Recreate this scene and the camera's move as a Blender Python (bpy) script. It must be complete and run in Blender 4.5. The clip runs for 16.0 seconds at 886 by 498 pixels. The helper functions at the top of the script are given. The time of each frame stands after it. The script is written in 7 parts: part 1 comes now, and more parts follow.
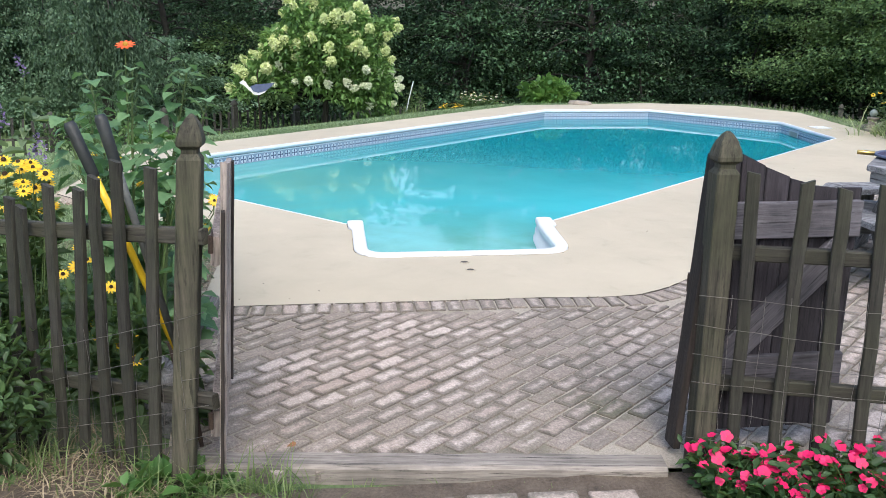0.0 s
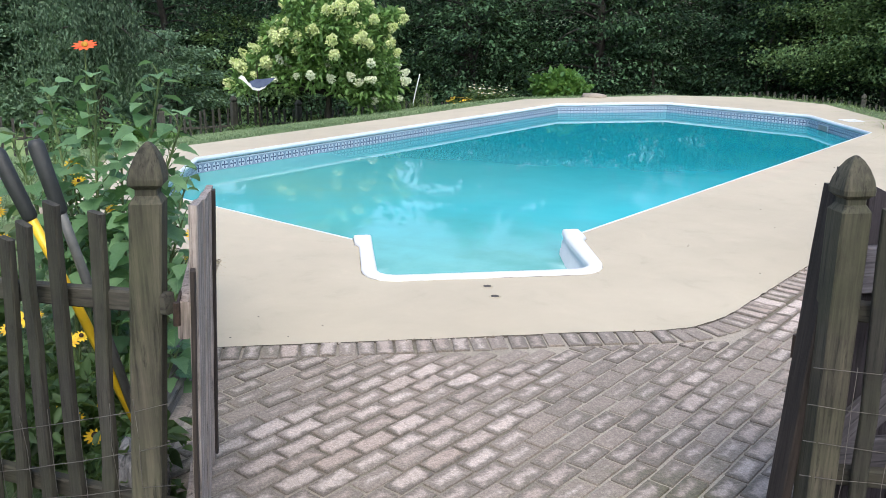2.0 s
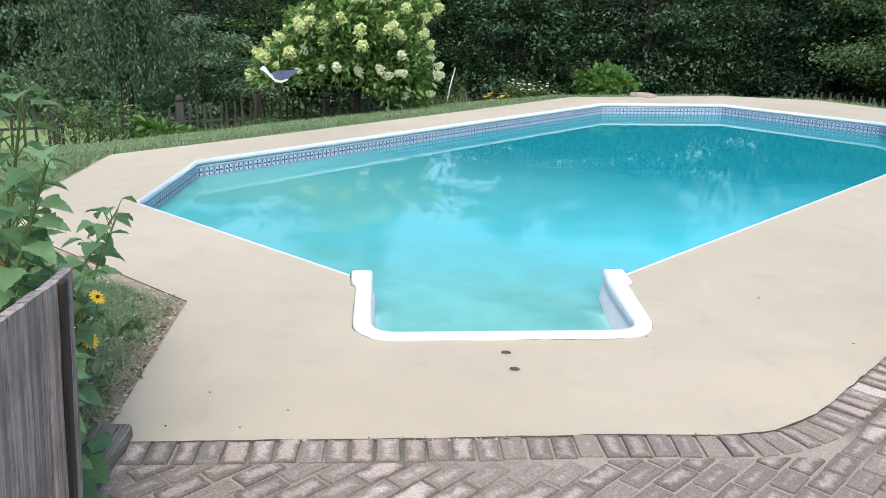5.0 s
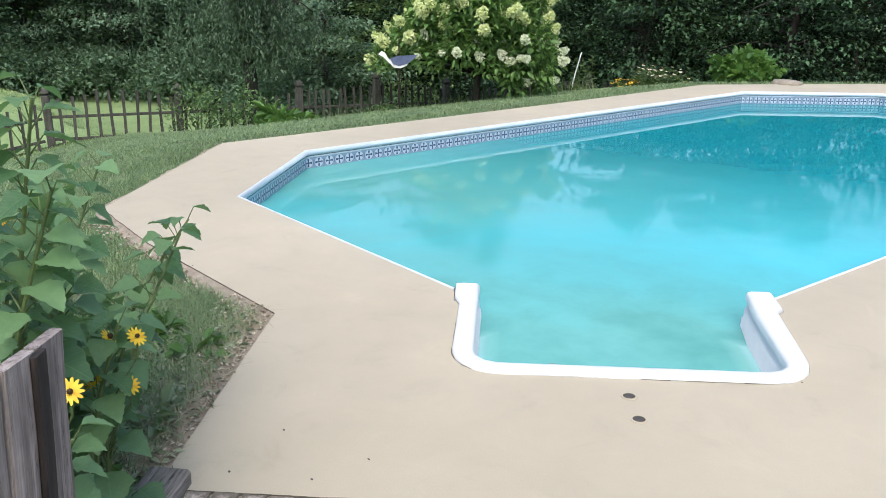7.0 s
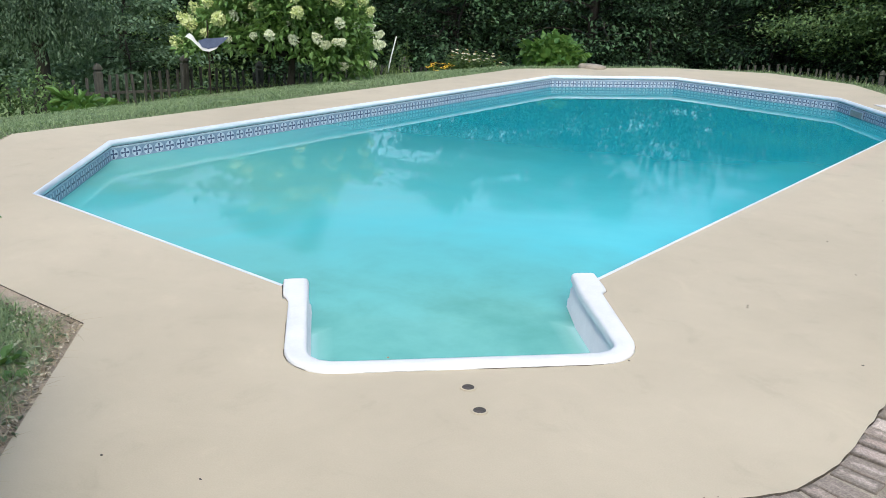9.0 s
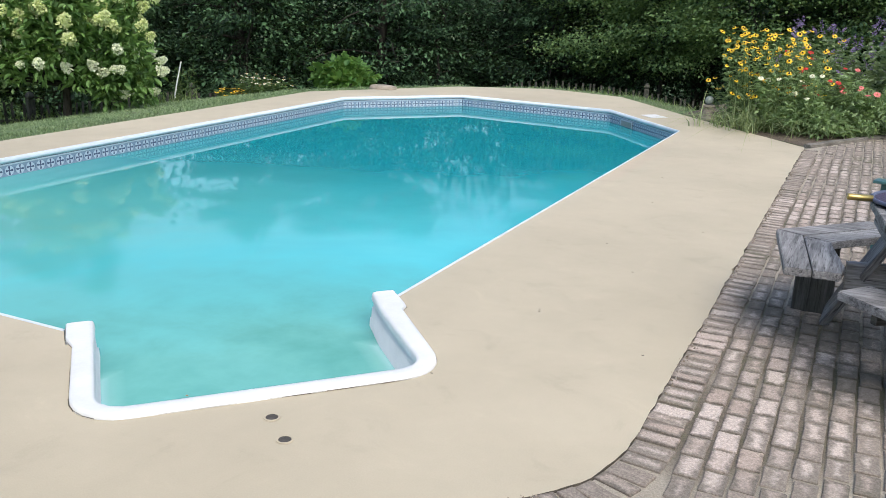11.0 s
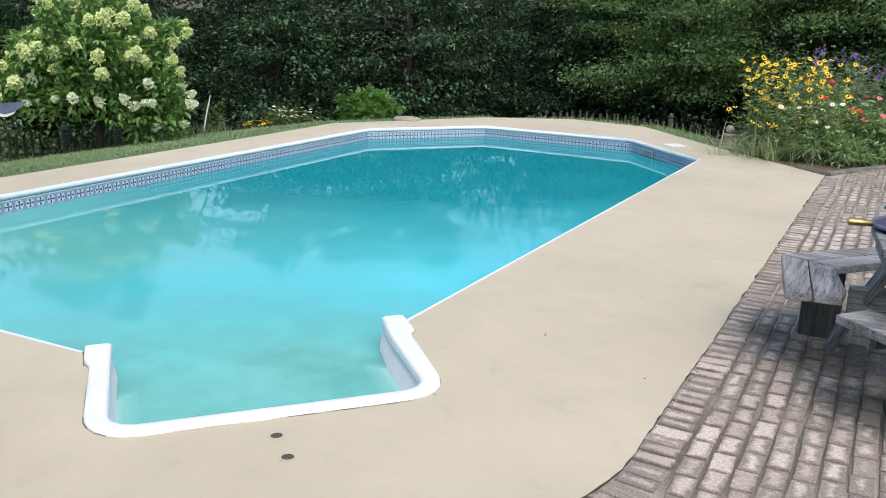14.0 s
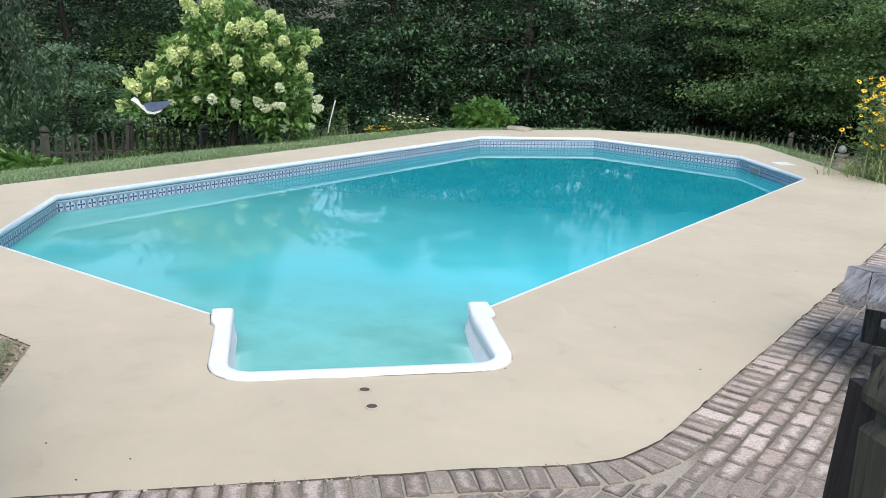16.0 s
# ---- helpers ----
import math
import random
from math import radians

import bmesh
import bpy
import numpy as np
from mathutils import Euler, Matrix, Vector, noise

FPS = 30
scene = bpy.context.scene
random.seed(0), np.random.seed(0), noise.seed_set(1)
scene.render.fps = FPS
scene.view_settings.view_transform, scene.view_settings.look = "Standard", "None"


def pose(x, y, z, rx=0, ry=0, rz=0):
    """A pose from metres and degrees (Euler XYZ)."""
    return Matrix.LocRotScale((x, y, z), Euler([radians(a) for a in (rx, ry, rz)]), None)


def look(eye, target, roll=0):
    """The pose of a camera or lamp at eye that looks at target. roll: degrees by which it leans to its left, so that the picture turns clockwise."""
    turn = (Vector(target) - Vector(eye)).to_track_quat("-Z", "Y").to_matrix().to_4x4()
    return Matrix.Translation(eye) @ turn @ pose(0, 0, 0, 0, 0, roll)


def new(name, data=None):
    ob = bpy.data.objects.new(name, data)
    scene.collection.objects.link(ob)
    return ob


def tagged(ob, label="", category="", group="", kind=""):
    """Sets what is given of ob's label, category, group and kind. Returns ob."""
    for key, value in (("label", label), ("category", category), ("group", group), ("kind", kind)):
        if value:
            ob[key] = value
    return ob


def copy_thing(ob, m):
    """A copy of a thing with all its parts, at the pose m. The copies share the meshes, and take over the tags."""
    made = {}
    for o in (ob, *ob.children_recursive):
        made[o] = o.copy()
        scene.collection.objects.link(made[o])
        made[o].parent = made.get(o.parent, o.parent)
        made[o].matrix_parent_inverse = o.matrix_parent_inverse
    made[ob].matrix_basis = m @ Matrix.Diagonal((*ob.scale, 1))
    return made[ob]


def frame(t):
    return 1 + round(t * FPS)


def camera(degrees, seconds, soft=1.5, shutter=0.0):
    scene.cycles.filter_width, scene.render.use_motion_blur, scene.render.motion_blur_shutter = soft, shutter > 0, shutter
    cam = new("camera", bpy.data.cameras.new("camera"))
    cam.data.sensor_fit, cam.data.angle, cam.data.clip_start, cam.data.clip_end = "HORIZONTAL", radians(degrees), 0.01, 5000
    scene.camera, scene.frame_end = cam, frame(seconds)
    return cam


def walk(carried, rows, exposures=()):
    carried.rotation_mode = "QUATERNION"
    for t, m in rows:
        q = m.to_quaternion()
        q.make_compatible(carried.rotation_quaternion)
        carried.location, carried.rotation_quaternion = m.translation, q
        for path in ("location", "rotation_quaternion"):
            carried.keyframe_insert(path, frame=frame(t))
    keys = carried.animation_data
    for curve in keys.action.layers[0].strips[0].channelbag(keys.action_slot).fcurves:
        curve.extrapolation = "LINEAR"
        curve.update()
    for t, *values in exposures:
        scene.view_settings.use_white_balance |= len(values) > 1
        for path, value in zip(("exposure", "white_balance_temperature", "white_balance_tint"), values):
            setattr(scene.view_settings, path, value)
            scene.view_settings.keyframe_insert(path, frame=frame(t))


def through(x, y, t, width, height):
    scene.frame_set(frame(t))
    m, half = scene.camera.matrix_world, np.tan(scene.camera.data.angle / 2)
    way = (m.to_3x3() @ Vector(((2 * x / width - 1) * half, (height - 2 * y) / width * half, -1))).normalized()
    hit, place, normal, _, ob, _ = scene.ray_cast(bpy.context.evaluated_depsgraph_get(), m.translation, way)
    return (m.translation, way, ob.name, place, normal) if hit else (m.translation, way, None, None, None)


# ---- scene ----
cam = camera(54.8, 16.0, soft=0.62)
PATH = [
    (0, (0.184, 0.307, 1.586), (-1.078, 1.769, 1.069), 0.6),
    (0.5, (0.116, 0.455, 1.616), (-1.167, 1.896, 1.091), 1.2),
    (1, (-0.02, 0.564, 1.61), (-1.292, 2.012, 1.078), 0.9),
    (1.5, (-0.218, 0.673, 1.607), (-1.471, 2.139, 1.076), 0.5),
    (2, (-0.356, 0.79, 1.594), (-1.622, 2.241, 1.055), 0.1),
    (2.5, (-0.507, 1.007, 1.583), (-1.778, 2.453, 1.041), 0.5),
    (3, (-0.635, 1.152, 1.587), (-1.874, 2.625, 1.044), 0.5),
    (5.5, (-1.07, 1.797, 1.619), (-2.433, 3.139, 1.035), 0.4),
    (6, (-1.182, 1.874, 1.618), (-2.583, 3.166, 1.012), -0.5),
    (6.5, (-1.281, 2.024, 1.605), (-2.746, 3.246, 1.004), -0.1),
    (7, (-1.368, 2.138, 1.598), (-2.875, 3.307, 0.994), 0.3),
    (7.5, (-1.479, 2.177, 1.599), (-2.97, 3.359, 0.984), -0.5),
    (8, (-1.542, 2.157, 1.609), (-2.977, 3.401, 0.983), -0.8),
    (8.5, (-1.516, 2.179, 1.605), (-2.844, 3.53, 0.965), 0.7),
    (9, (-1.493, 2.196, 1.601), (-2.702, 3.657, 0.968), 1.8),
    (9.5, (-1.471, 2.207, 1.605), (-2.561, 3.764, 0.982), 2.1),
    (10, (-1.462, 2.216, 1.606), (-2.453, 3.844, 0.998), 2.0),
    (12.5, (-1.434, 2.244, 1.595), (-2.195, 4.011, 1.049), 1.3),
    (13, (-1.429, 2.256, 1.593), (-2.215, 4.015, 1.056), 1.0),
    (13.5, (-1.378, 2.232, 1.599), (-2.218, 3.972, 1.082), 1.0),
    (14, (-1.29, 2.185, 1.608), (-2.209, 3.888, 1.102), 1.0),
    (14.5, (-1.234, 2.111, 1.606), (-2.228, 3.775, 1.115), 0.6),
    (15, (-1.135, 1.997, 1.624), (-2.189, 3.624, 1.13), 0.5),
    (15.5, (-1.021, 1.91, 1.638), (-2.122, 3.505, 1.141), 1.1),
    (16, (-0.861, 1.822, 1.641), (-2.01, 3.384, 1.152), 2.1),
]
walk(cam, [(t, look(eye, target, roll)) for t, eye, target, roll in PATH],
     [(0, 1.0, 6150, 10), (3, 0.95, 6180, 10), (5.5, 0.95, 6260, 10), (7.5, 0.87, 6270, 10), (9, 0.75, 6370, 7.8), (12.5, 0.80, 6450, 8), (16, 0.83, 6290, 8)])

# ---- world, sun, exposure ----
world = bpy.data.worlds.new("sky")
scene.world = world
world.use_nodes = True
wn = world.node_tree.nodes
sky = wn.new("ShaderNodeTexSky")
sky.sky_type = "NISHITA"
sky.sun_disc = False
sky.sun_elevation, sky.sun_rotation = radians(52), radians(132)
sky.air_density, sky.dust_density, sky.ozone_density = 1.2, 4.0, 1.0
wn["Background"].inputs[1].default_value = 0.15
world.node_tree.links.new(sky.outputs[0], wn["Background"].inputs[0])
sun = new("sun", bpy.data.lights.new("sun", "SUN"))
sun.data.energy, sun.data.angle, sun.data.color = 0.76, radians(40), (1.0, 0.95, 0.88)
sun.matrix_world = look((6, -3, 17.2), (-4, 6, 0))

# ---- materials ----
def tex(nt, kind, vec=None, **inputs):
    n = nt.nodes.new(kind)
    for k, v in inputs.items():
        n.inputs[k.replace("_", " ")].default_value = v
    if vec is not None:
        nt.links.new(vec, n.inputs["Vector"])
    return n


def ramp(nt, fac, stops):
    n = nt.nodes.new("ShaderNodeValToRGB")
    el = n.color_ramp.elements
    while len(el) < len(stops):
        el.new(0.5)
    for e, (p, c) in zip(el, stops):
        e.position = p
        e.color = (*c, 1) if len(c) == 3 else c
    nt.links.new(fac, n.inputs[0])
    return n.outputs[0]


def mix(nt, fac, a, b, kind="MIX"):
    n = nt.nodes.new("ShaderNodeMix")
    n.data_type, n.blend_type = "RGBA", kind
    for sock, v in ((0, fac), (6, a), (7, b)):
        if isinstance(v, bpy.types.NodeSocket):
            nt.links.new(v, n.inputs[sock])
        elif sock == 0:
            n.inputs[0].default_value = v
        else:
            n.inputs[sock].default_value = (*v, 1)
    return n.outputs[2]


def calc(nt, op, a, b=0.0):
    n = nt.nodes.new("ShaderNodeMath")
    n.operation = op
    for k, v in ((0, a), (1, b)):
        if isinstance(v, bpy.types.NodeSocket):
            nt.links.new(v, n.inputs[k])
        else:
            n.inputs[k].default_value = v
    return n.outputs[0]


def material(name, rough=0.8, metal=0.0):
    m = bpy.data.materials.new(name)
    m.use_nodes = True
    b = m.node_tree.nodes["Principled BSDF"]
    b.inputs["Roughness"].default_value, b.inputs["Metallic"].default_value = rough, metal
    return m, m.node_tree, b


def bump(nt, b, height, strength, dist=0.01):
    n = nt.nodes.new("ShaderNodeBump")
    n.inputs["Strength"].default_value, n.inputs["Distance"].default_value = strength, dist
    nt.links.new(height, n.inputs["Height"])
    nt.links.new(n.outputs[0], b.inputs["Normal"])


def coords(nt, kind="Object", scale=None):
    c = nt.nodes.new("ShaderNodeTexCoord").outputs[kind]
    if scale:
        n = nt.nodes.new("ShaderNodeMapping")
        n.inputs["Scale"].default_value = scale
        nt.links.new(c, n.inputs["Vector"])
        c = n.outputs[0]
    return c


def speckled(name, dark, light, scale=8.0, fine=90.0, rough=0.85, relief=0.3, tint=0.25, metal=0.0):
    """Two scales of variation between two colours, with fine relief."""
    m, nt, b = material(name, rough, metal)
    c = coords(nt)
    big = tex(nt, "ShaderNodeTexNoise", c, Scale=scale, Detail=6.0, Roughness=0.65)
    small = tex(nt, "ShaderNodeTexNoise", c, Scale=fine, Detail=4.0, Roughness=0.7)
    f = mix(nt, tint, big.outputs[0], small.outputs[0])
    nt.links.new(ramp(nt, f, [(0.32, dark), (0.68, light)]), b.inputs["Base Color"])
    bump(nt, b, small.outputs[0], relief)
    return m


def leafy(name, dark, light, through=0.35, rough=0.55, shine=0.5, glow=0.4, patch=0.4):
    """Leaves, each of its own shade, letting some light through."""
    m, nt, b = material(name, rough)
    b.inputs["Specular IOR Level"].default_value = shine
    isl = nt.nodes.new("ShaderNodeNewGeometry").outputs["Random Per Island"]
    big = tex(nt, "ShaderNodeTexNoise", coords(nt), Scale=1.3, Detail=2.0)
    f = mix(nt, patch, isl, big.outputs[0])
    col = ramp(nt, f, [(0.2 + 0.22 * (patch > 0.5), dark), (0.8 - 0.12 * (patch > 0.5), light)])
    nt.links.new(col, b.inputs["Base Color"])
    tr = nt.nodes.new("ShaderNodeBsdfTranslucent")
    nt.links.new(mix(nt, glow, col, (0.35, 0.5, 0.08), "MIX"), tr.inputs["Color"])
    ms = nt.nodes.new("ShaderNodeMixShader")
    ms.inputs[0].default_value = through
    nt.links.new(b.outputs[0], ms.inputs[1])
    nt.links.new(tr.outputs[0], ms.inputs[2])
    nt.links.new(ms.outputs[0], nt.nodes["Material Output"].inputs[0])
    return m


def old_wood(name, dark, light, moss=0.0, axis=2, rough=0.85):
    """Weathered wood with grain along one axis of the object, streaks, cracks and green algae."""
    m, nt, b = material(name, rough)
    sc = [28.0, 28.0, 28.0]
    sc[axis] = 1.6
    c = coords(nt, "Object", sc)
    info = nt.nodes.new("ShaderNodeObjectInfo")
    grain = tex(nt, "ShaderNodeTexNoise", c, Scale=1.0, Detail=8.0, Roughness=0.7, Distortion=0.6)
    fine = tex(nt, "ShaderNodeTexNoise", c, Scale=5.0, Detail=3.0, Roughness=0.6)
    blot = tex(nt, "ShaderNodeTexNoise", coords(nt), Scale=4.0, Detail=5.0, Roughness=0.6)
    f = mix(nt, 0.35, grain.outputs[0], fine.outputs[0])
    col = ramp(nt, f, [(0.38, dark), (0.62, light)])
    crack = tex(nt, "ShaderNodeTexNoise", c, Scale=2.6, Detail=5.0, Roughness=0.75, Distortion=0.3)
    col = mix(nt, ramp(nt, crack.outputs[0], [(0.36, (0.85, 0.85, 0.85)), (0.44, (0, 0, 0))]), col, tuple(v * 0.25 for v in dark))
    col = mix(nt, ramp(nt, blot.outputs[0], [(0.45, (0, 0, 0)), (0.7, (0.6, 0.6, 0.6))]), col, tuple(v * 0.45 for v in dark))
    if moss:
        g = ramp(nt, tex(nt, "ShaderNodeTexNoise", coords(nt), Scale=2.2, Detail=6.0, Roughness=0.7).outputs[0], [(0.42, (0, 0, 0)), (0.66, (moss, moss, moss))])
        col = mix(nt, g, col, (0.052, 0.060, 0.028))
    hsv = nt.nodes.new("ShaderNodeHueSaturation")
    nt.links.new(calc(nt, "ADD", calc(nt, "MULTIPLY", info.outputs["Random"], 0.4), 0.8), hsv.inputs["Value"])
    nt.links.new(col, hsv.inputs["Color"])
    nt.links.new(hsv.outputs[0], b.inputs["Base Color"])
    bump(nt, b, mix(nt, 0.5, f, crack.outputs[0]), 0.9, 0.005)
    return m


M = {}
# the step well: middle of its mouth, across and outwards
BM, BU, BV = Vector((-4.163, 5.46)), Vector((0.670, 0.742)), Vector((0.742, -0.670))


def deck_material():
    """Tan paint on concrete: cloudy patches, faint scuffs and fine grit."""
    m, nt, b = material("painted_concrete", 0.75)
    c = coords(nt)
    big = tex(nt, "ShaderNodeTexNoise", c, Scale=0.7, Detail=5.0, Roughness=0.6)
    mid = tex(nt, "ShaderNodeTexNoise", c, Scale=3.2, Detail=7.0, Roughness=0.68, Distortion=0.5)
    small = tex(nt, "ShaderNodeTexNoise", c, Scale=160.0, Detail=4.0, Roughness=0.7)
    col = ramp(nt, mix(nt, 0.3, big.outputs[0], small.outputs[0]), [(0.32, (0.398, 0.354, 0.265)), (0.68, (0.50, 0.447, 0.338))])
    scuff = ramp(nt, mid.outputs[0], [(0.28, (0.88, 0.875, 0.87)), (0.42, (0.97, 0.97, 0.97)), (0.60, (1.0, 1.0, 1.0)), (0.74, (1.07, 1.07, 1.06))])
    nt.links.new(mix(nt, 1.0, col, scuff, "MULTIPLY"), b.inputs["Base Color"])
    bump(nt, b, mix(nt, 0.6, mid.outputs[0], small.outputs[0]), 0.2)
    return m


M["deck"] = deck_material()
M["white"] = speckled("white_paint", (0.62, 0.64, 0.655), (0.74, 0.755, 0.77), 5.0, 60.0, 0.45, 0.25)
M["coping"] = speckled("white_coping", (0.50, 0.565, 0.63), (0.64, 0.70, 0.76), 3.0, 60.0, 0.35, 0.05)
M["liner"] = speckled("pool_liner", (0.38, 0.68, 0.76), (0.46, 0.76, 0.82), 1.5, 30.0, 0.4, 0.05)
M["post"] = old_wood("mossy_post_wood", (0.024, 0.023, 0.0165), (0.096, 0.087, 0.062), 0.6)
M["picket"] = old_wood("weathered_picket_wood", (0.016, 0.0155, 0.013), (0.056, 0.053, 0.043), 0.4)
M["board"] = old_wood("grey_board_wood", (0.155, 0.128, 0.114), (0.48, 0.42, 0.385), 0.0)
M["edging"] = old_wood("grey_mossy_timber", (0.075, 0.069, 0.061), (0.27, 0.25, 0.228), 0.25, 0)
M["gate_edge"] = old_wood("dark_gate_wood", (0.012, 0.009, 0.0075), (0.048, 0.036, 0.030), 0.0)
M["rail"] = old_wood("rail_wood", (0.022, 0.020, 0.016), (0.072, 0.066, 0.053), 0.4, 0)
M["beam"] = old_wood("pale_beam_wood", (0.14, 0.125, 0.108), (0.34, 0.305, 0.268), 0.0, 0)
M["bench_long"] = old_wood("grey_bench_wood", (0.09, 0.09, 0.095), (0.36, 0.36, 0.37), 0.0, 1)
M["bench"] = old_wood("grey_bench_wood", (0.09, 0.09, 0.095), (0.36, 0.36, 0.37), 0.0, 0)
M["far_fence"] = old_wood("far_fence_wood", (0.026, 0.026, 0.023), (0.088, 0.086, 0.074), 0.3)
# rough bare concrete, its colour darkened for the shade in the edge crack
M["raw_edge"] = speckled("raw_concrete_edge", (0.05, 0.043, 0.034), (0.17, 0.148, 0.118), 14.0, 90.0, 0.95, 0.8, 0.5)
def grime_field(nt):
    """Where a grey film of dirt and algae lies over the paving: one field for bricks and joints."""
    pos = nt.nodes.new("ShaderNodeNewGeometry").outputs["Position"]
    f = tex(nt, "ShaderNodeTexNoise", pos, Scale=0.75, Detail=3.0, Roughness=0.55, Distortion=0.4)
    return pos, ramp(nt, f.outputs[0], [(0.43, (0, 0, 0)), (0.56, (1, 1, 1))])


def dark_patches(nt, pos):
    """Ragged darker patches on the paving under the benches and round the table's feet."""
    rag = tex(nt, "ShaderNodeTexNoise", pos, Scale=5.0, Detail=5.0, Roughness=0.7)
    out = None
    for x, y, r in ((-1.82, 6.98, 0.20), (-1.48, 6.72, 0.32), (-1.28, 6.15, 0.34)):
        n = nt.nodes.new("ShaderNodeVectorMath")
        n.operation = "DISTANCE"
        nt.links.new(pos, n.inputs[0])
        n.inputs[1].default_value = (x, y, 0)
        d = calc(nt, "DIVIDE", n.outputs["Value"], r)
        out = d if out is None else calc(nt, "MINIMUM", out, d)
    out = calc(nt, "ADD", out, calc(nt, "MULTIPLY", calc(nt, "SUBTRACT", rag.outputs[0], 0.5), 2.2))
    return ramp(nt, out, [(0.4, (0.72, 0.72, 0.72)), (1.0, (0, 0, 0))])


def sand_material():
    m, nt, bs = material("joint_sand", 0.95)
    pos, film = grime_field(nt)
    fine = tex(nt, "ShaderNodeTexNoise", pos, Scale=140.0, Detail=4.0, Roughness=0.75)
    mid = tex(nt, "ShaderNodeTexNoise", pos, Scale=7.0, Detail=4.0, Roughness=0.7)
    pale = ramp(nt, fine.outputs[0], [(0.3, (0.23, 0.205, 0.165)), (0.7, (0.45, 0.405, 0.335))])
    dark = ramp(nt, fine.outputs[0], [(0.3, (0.075, 0.065, 0.05)), (0.7, (0.21, 0.18, 0.14))])
    dark = mix(nt, ramp(nt, mid.outputs[0], [(0.5, (0, 0, 0)), (0.75, (0.6, 0.6, 0.6))]), dark, (0.07, 0.085, 0.03))
    nt.links.new(mix(nt, dark_patches(nt, pos), mix(nt, film, dark, pale), (0.045, 0.05, 0.024)), bs.inputs["Base Color"])
    bump(nt, bs, fine.outputs[0], 0.8, 0.006)
    return m


M["sand"] = sand_material()
M["dark_soil"] = speckled("dark_garden_soil", (0.040, 0.030, 0.022), (0.17, 0.135, 0.10), 9.0, 80.0, 0.95, 0.9, 0.45)
M["bark"] = old_wood("bark", (0.008, 0.007, 0.006), (0.034, 0.029, 0.024), 0.3)
# dark gaps and lit sprays are put into the colour as clumps (patch)
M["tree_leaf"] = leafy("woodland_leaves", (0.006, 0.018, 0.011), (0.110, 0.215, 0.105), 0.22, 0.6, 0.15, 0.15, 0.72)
# darker copy of the woodland leaves, with the woods' shade put into its colour
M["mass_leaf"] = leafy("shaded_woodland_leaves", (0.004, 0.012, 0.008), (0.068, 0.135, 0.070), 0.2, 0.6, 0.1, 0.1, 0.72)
M["under_leaf"] = leafy("understorey_leaves", (0.032, 0.078, 0.036), (0.18, 0.29, 0.115), 0.3, 0.6, 0.2)
M["pale_leaf"] = leafy("pale_shrub_leaves", (0.045, 0.095, 0.058), (0.20, 0.315, 0.195), 0.35, 0.6, 0.3, 0.2)
M["willow_leaf"] = leafy("weeping_leaves", (0.020, 0.045, 0.026), (0.12, 0.19, 0.115), 0.25, 0.6, 0.25, 0.15)
M["hyd_leaf"] = leafy("hydrangea_leaves", (0.05, 0.125, 0.034), (0.22, 0.39, 0.12))
M["bloom"] = leafy("cream_blooms", (0.68, 0.74, 0.52), (0.88, 0.90, 0.78), 0.35, 0.7, glow=0.1)
M["lime_bloom"] = leafy("lime_blooms", (0.60, 0.68, 0.30), (0.84, 0.88, 0.55), 0.35, 0.7)
M["shrub_leaf"] = leafy("bright_shrub_leaves", (0.04, 0.12, 0.022), (0.14, 0.29, 0.07))
M["sun_leaf"] = leafy("sunflower_leaves", (0.025, 0.085, 0.02), (0.10, 0.22, 0.055))
M["grass"] = leafy("grass_blades", (0.094, 0.157, 0.078), (0.285, 0.38, 0.20), 0.3, 0.6)
M["stem"] = speckled("green_stems", (0.06, 0.10, 0.03), (0.12, 0.18, 0.06), 9.0, 60.0, 0.6)


def lawn_material():
    m, nt, b = material("lawn_soil", 0.95)
    c = coords(nt)
    a = tex(nt, "ShaderNodeTexNoise", c, Scale=0.7, Detail=5.0, Roughness=0.6)
    s = tex(nt, "ShaderNodeTexNoise", c, Scale=45.0, Detail=5.0, Roughness=0.75)
    green = ramp(nt, s.outputs[0], [(0.3, (0.05, 0.095, 0.032)), (0.7, (0.16, 0.23, 0.095))])
    earth = ramp(nt, s.outputs[0], [(0.3, (0.06, 0.045, 0.03)), (0.7, (0.22, 0.175, 0.125))])
    nt.links.new(mix(nt, ramp(nt, a.outputs[0], [(0.5, (0, 0, 0)), (0.75, (0.8, 0.8, 0.8))]), green, earth), b.inputs["Base Color"])
    bump(nt, b, s.outputs[0], 0.8, 0.02)
    return m


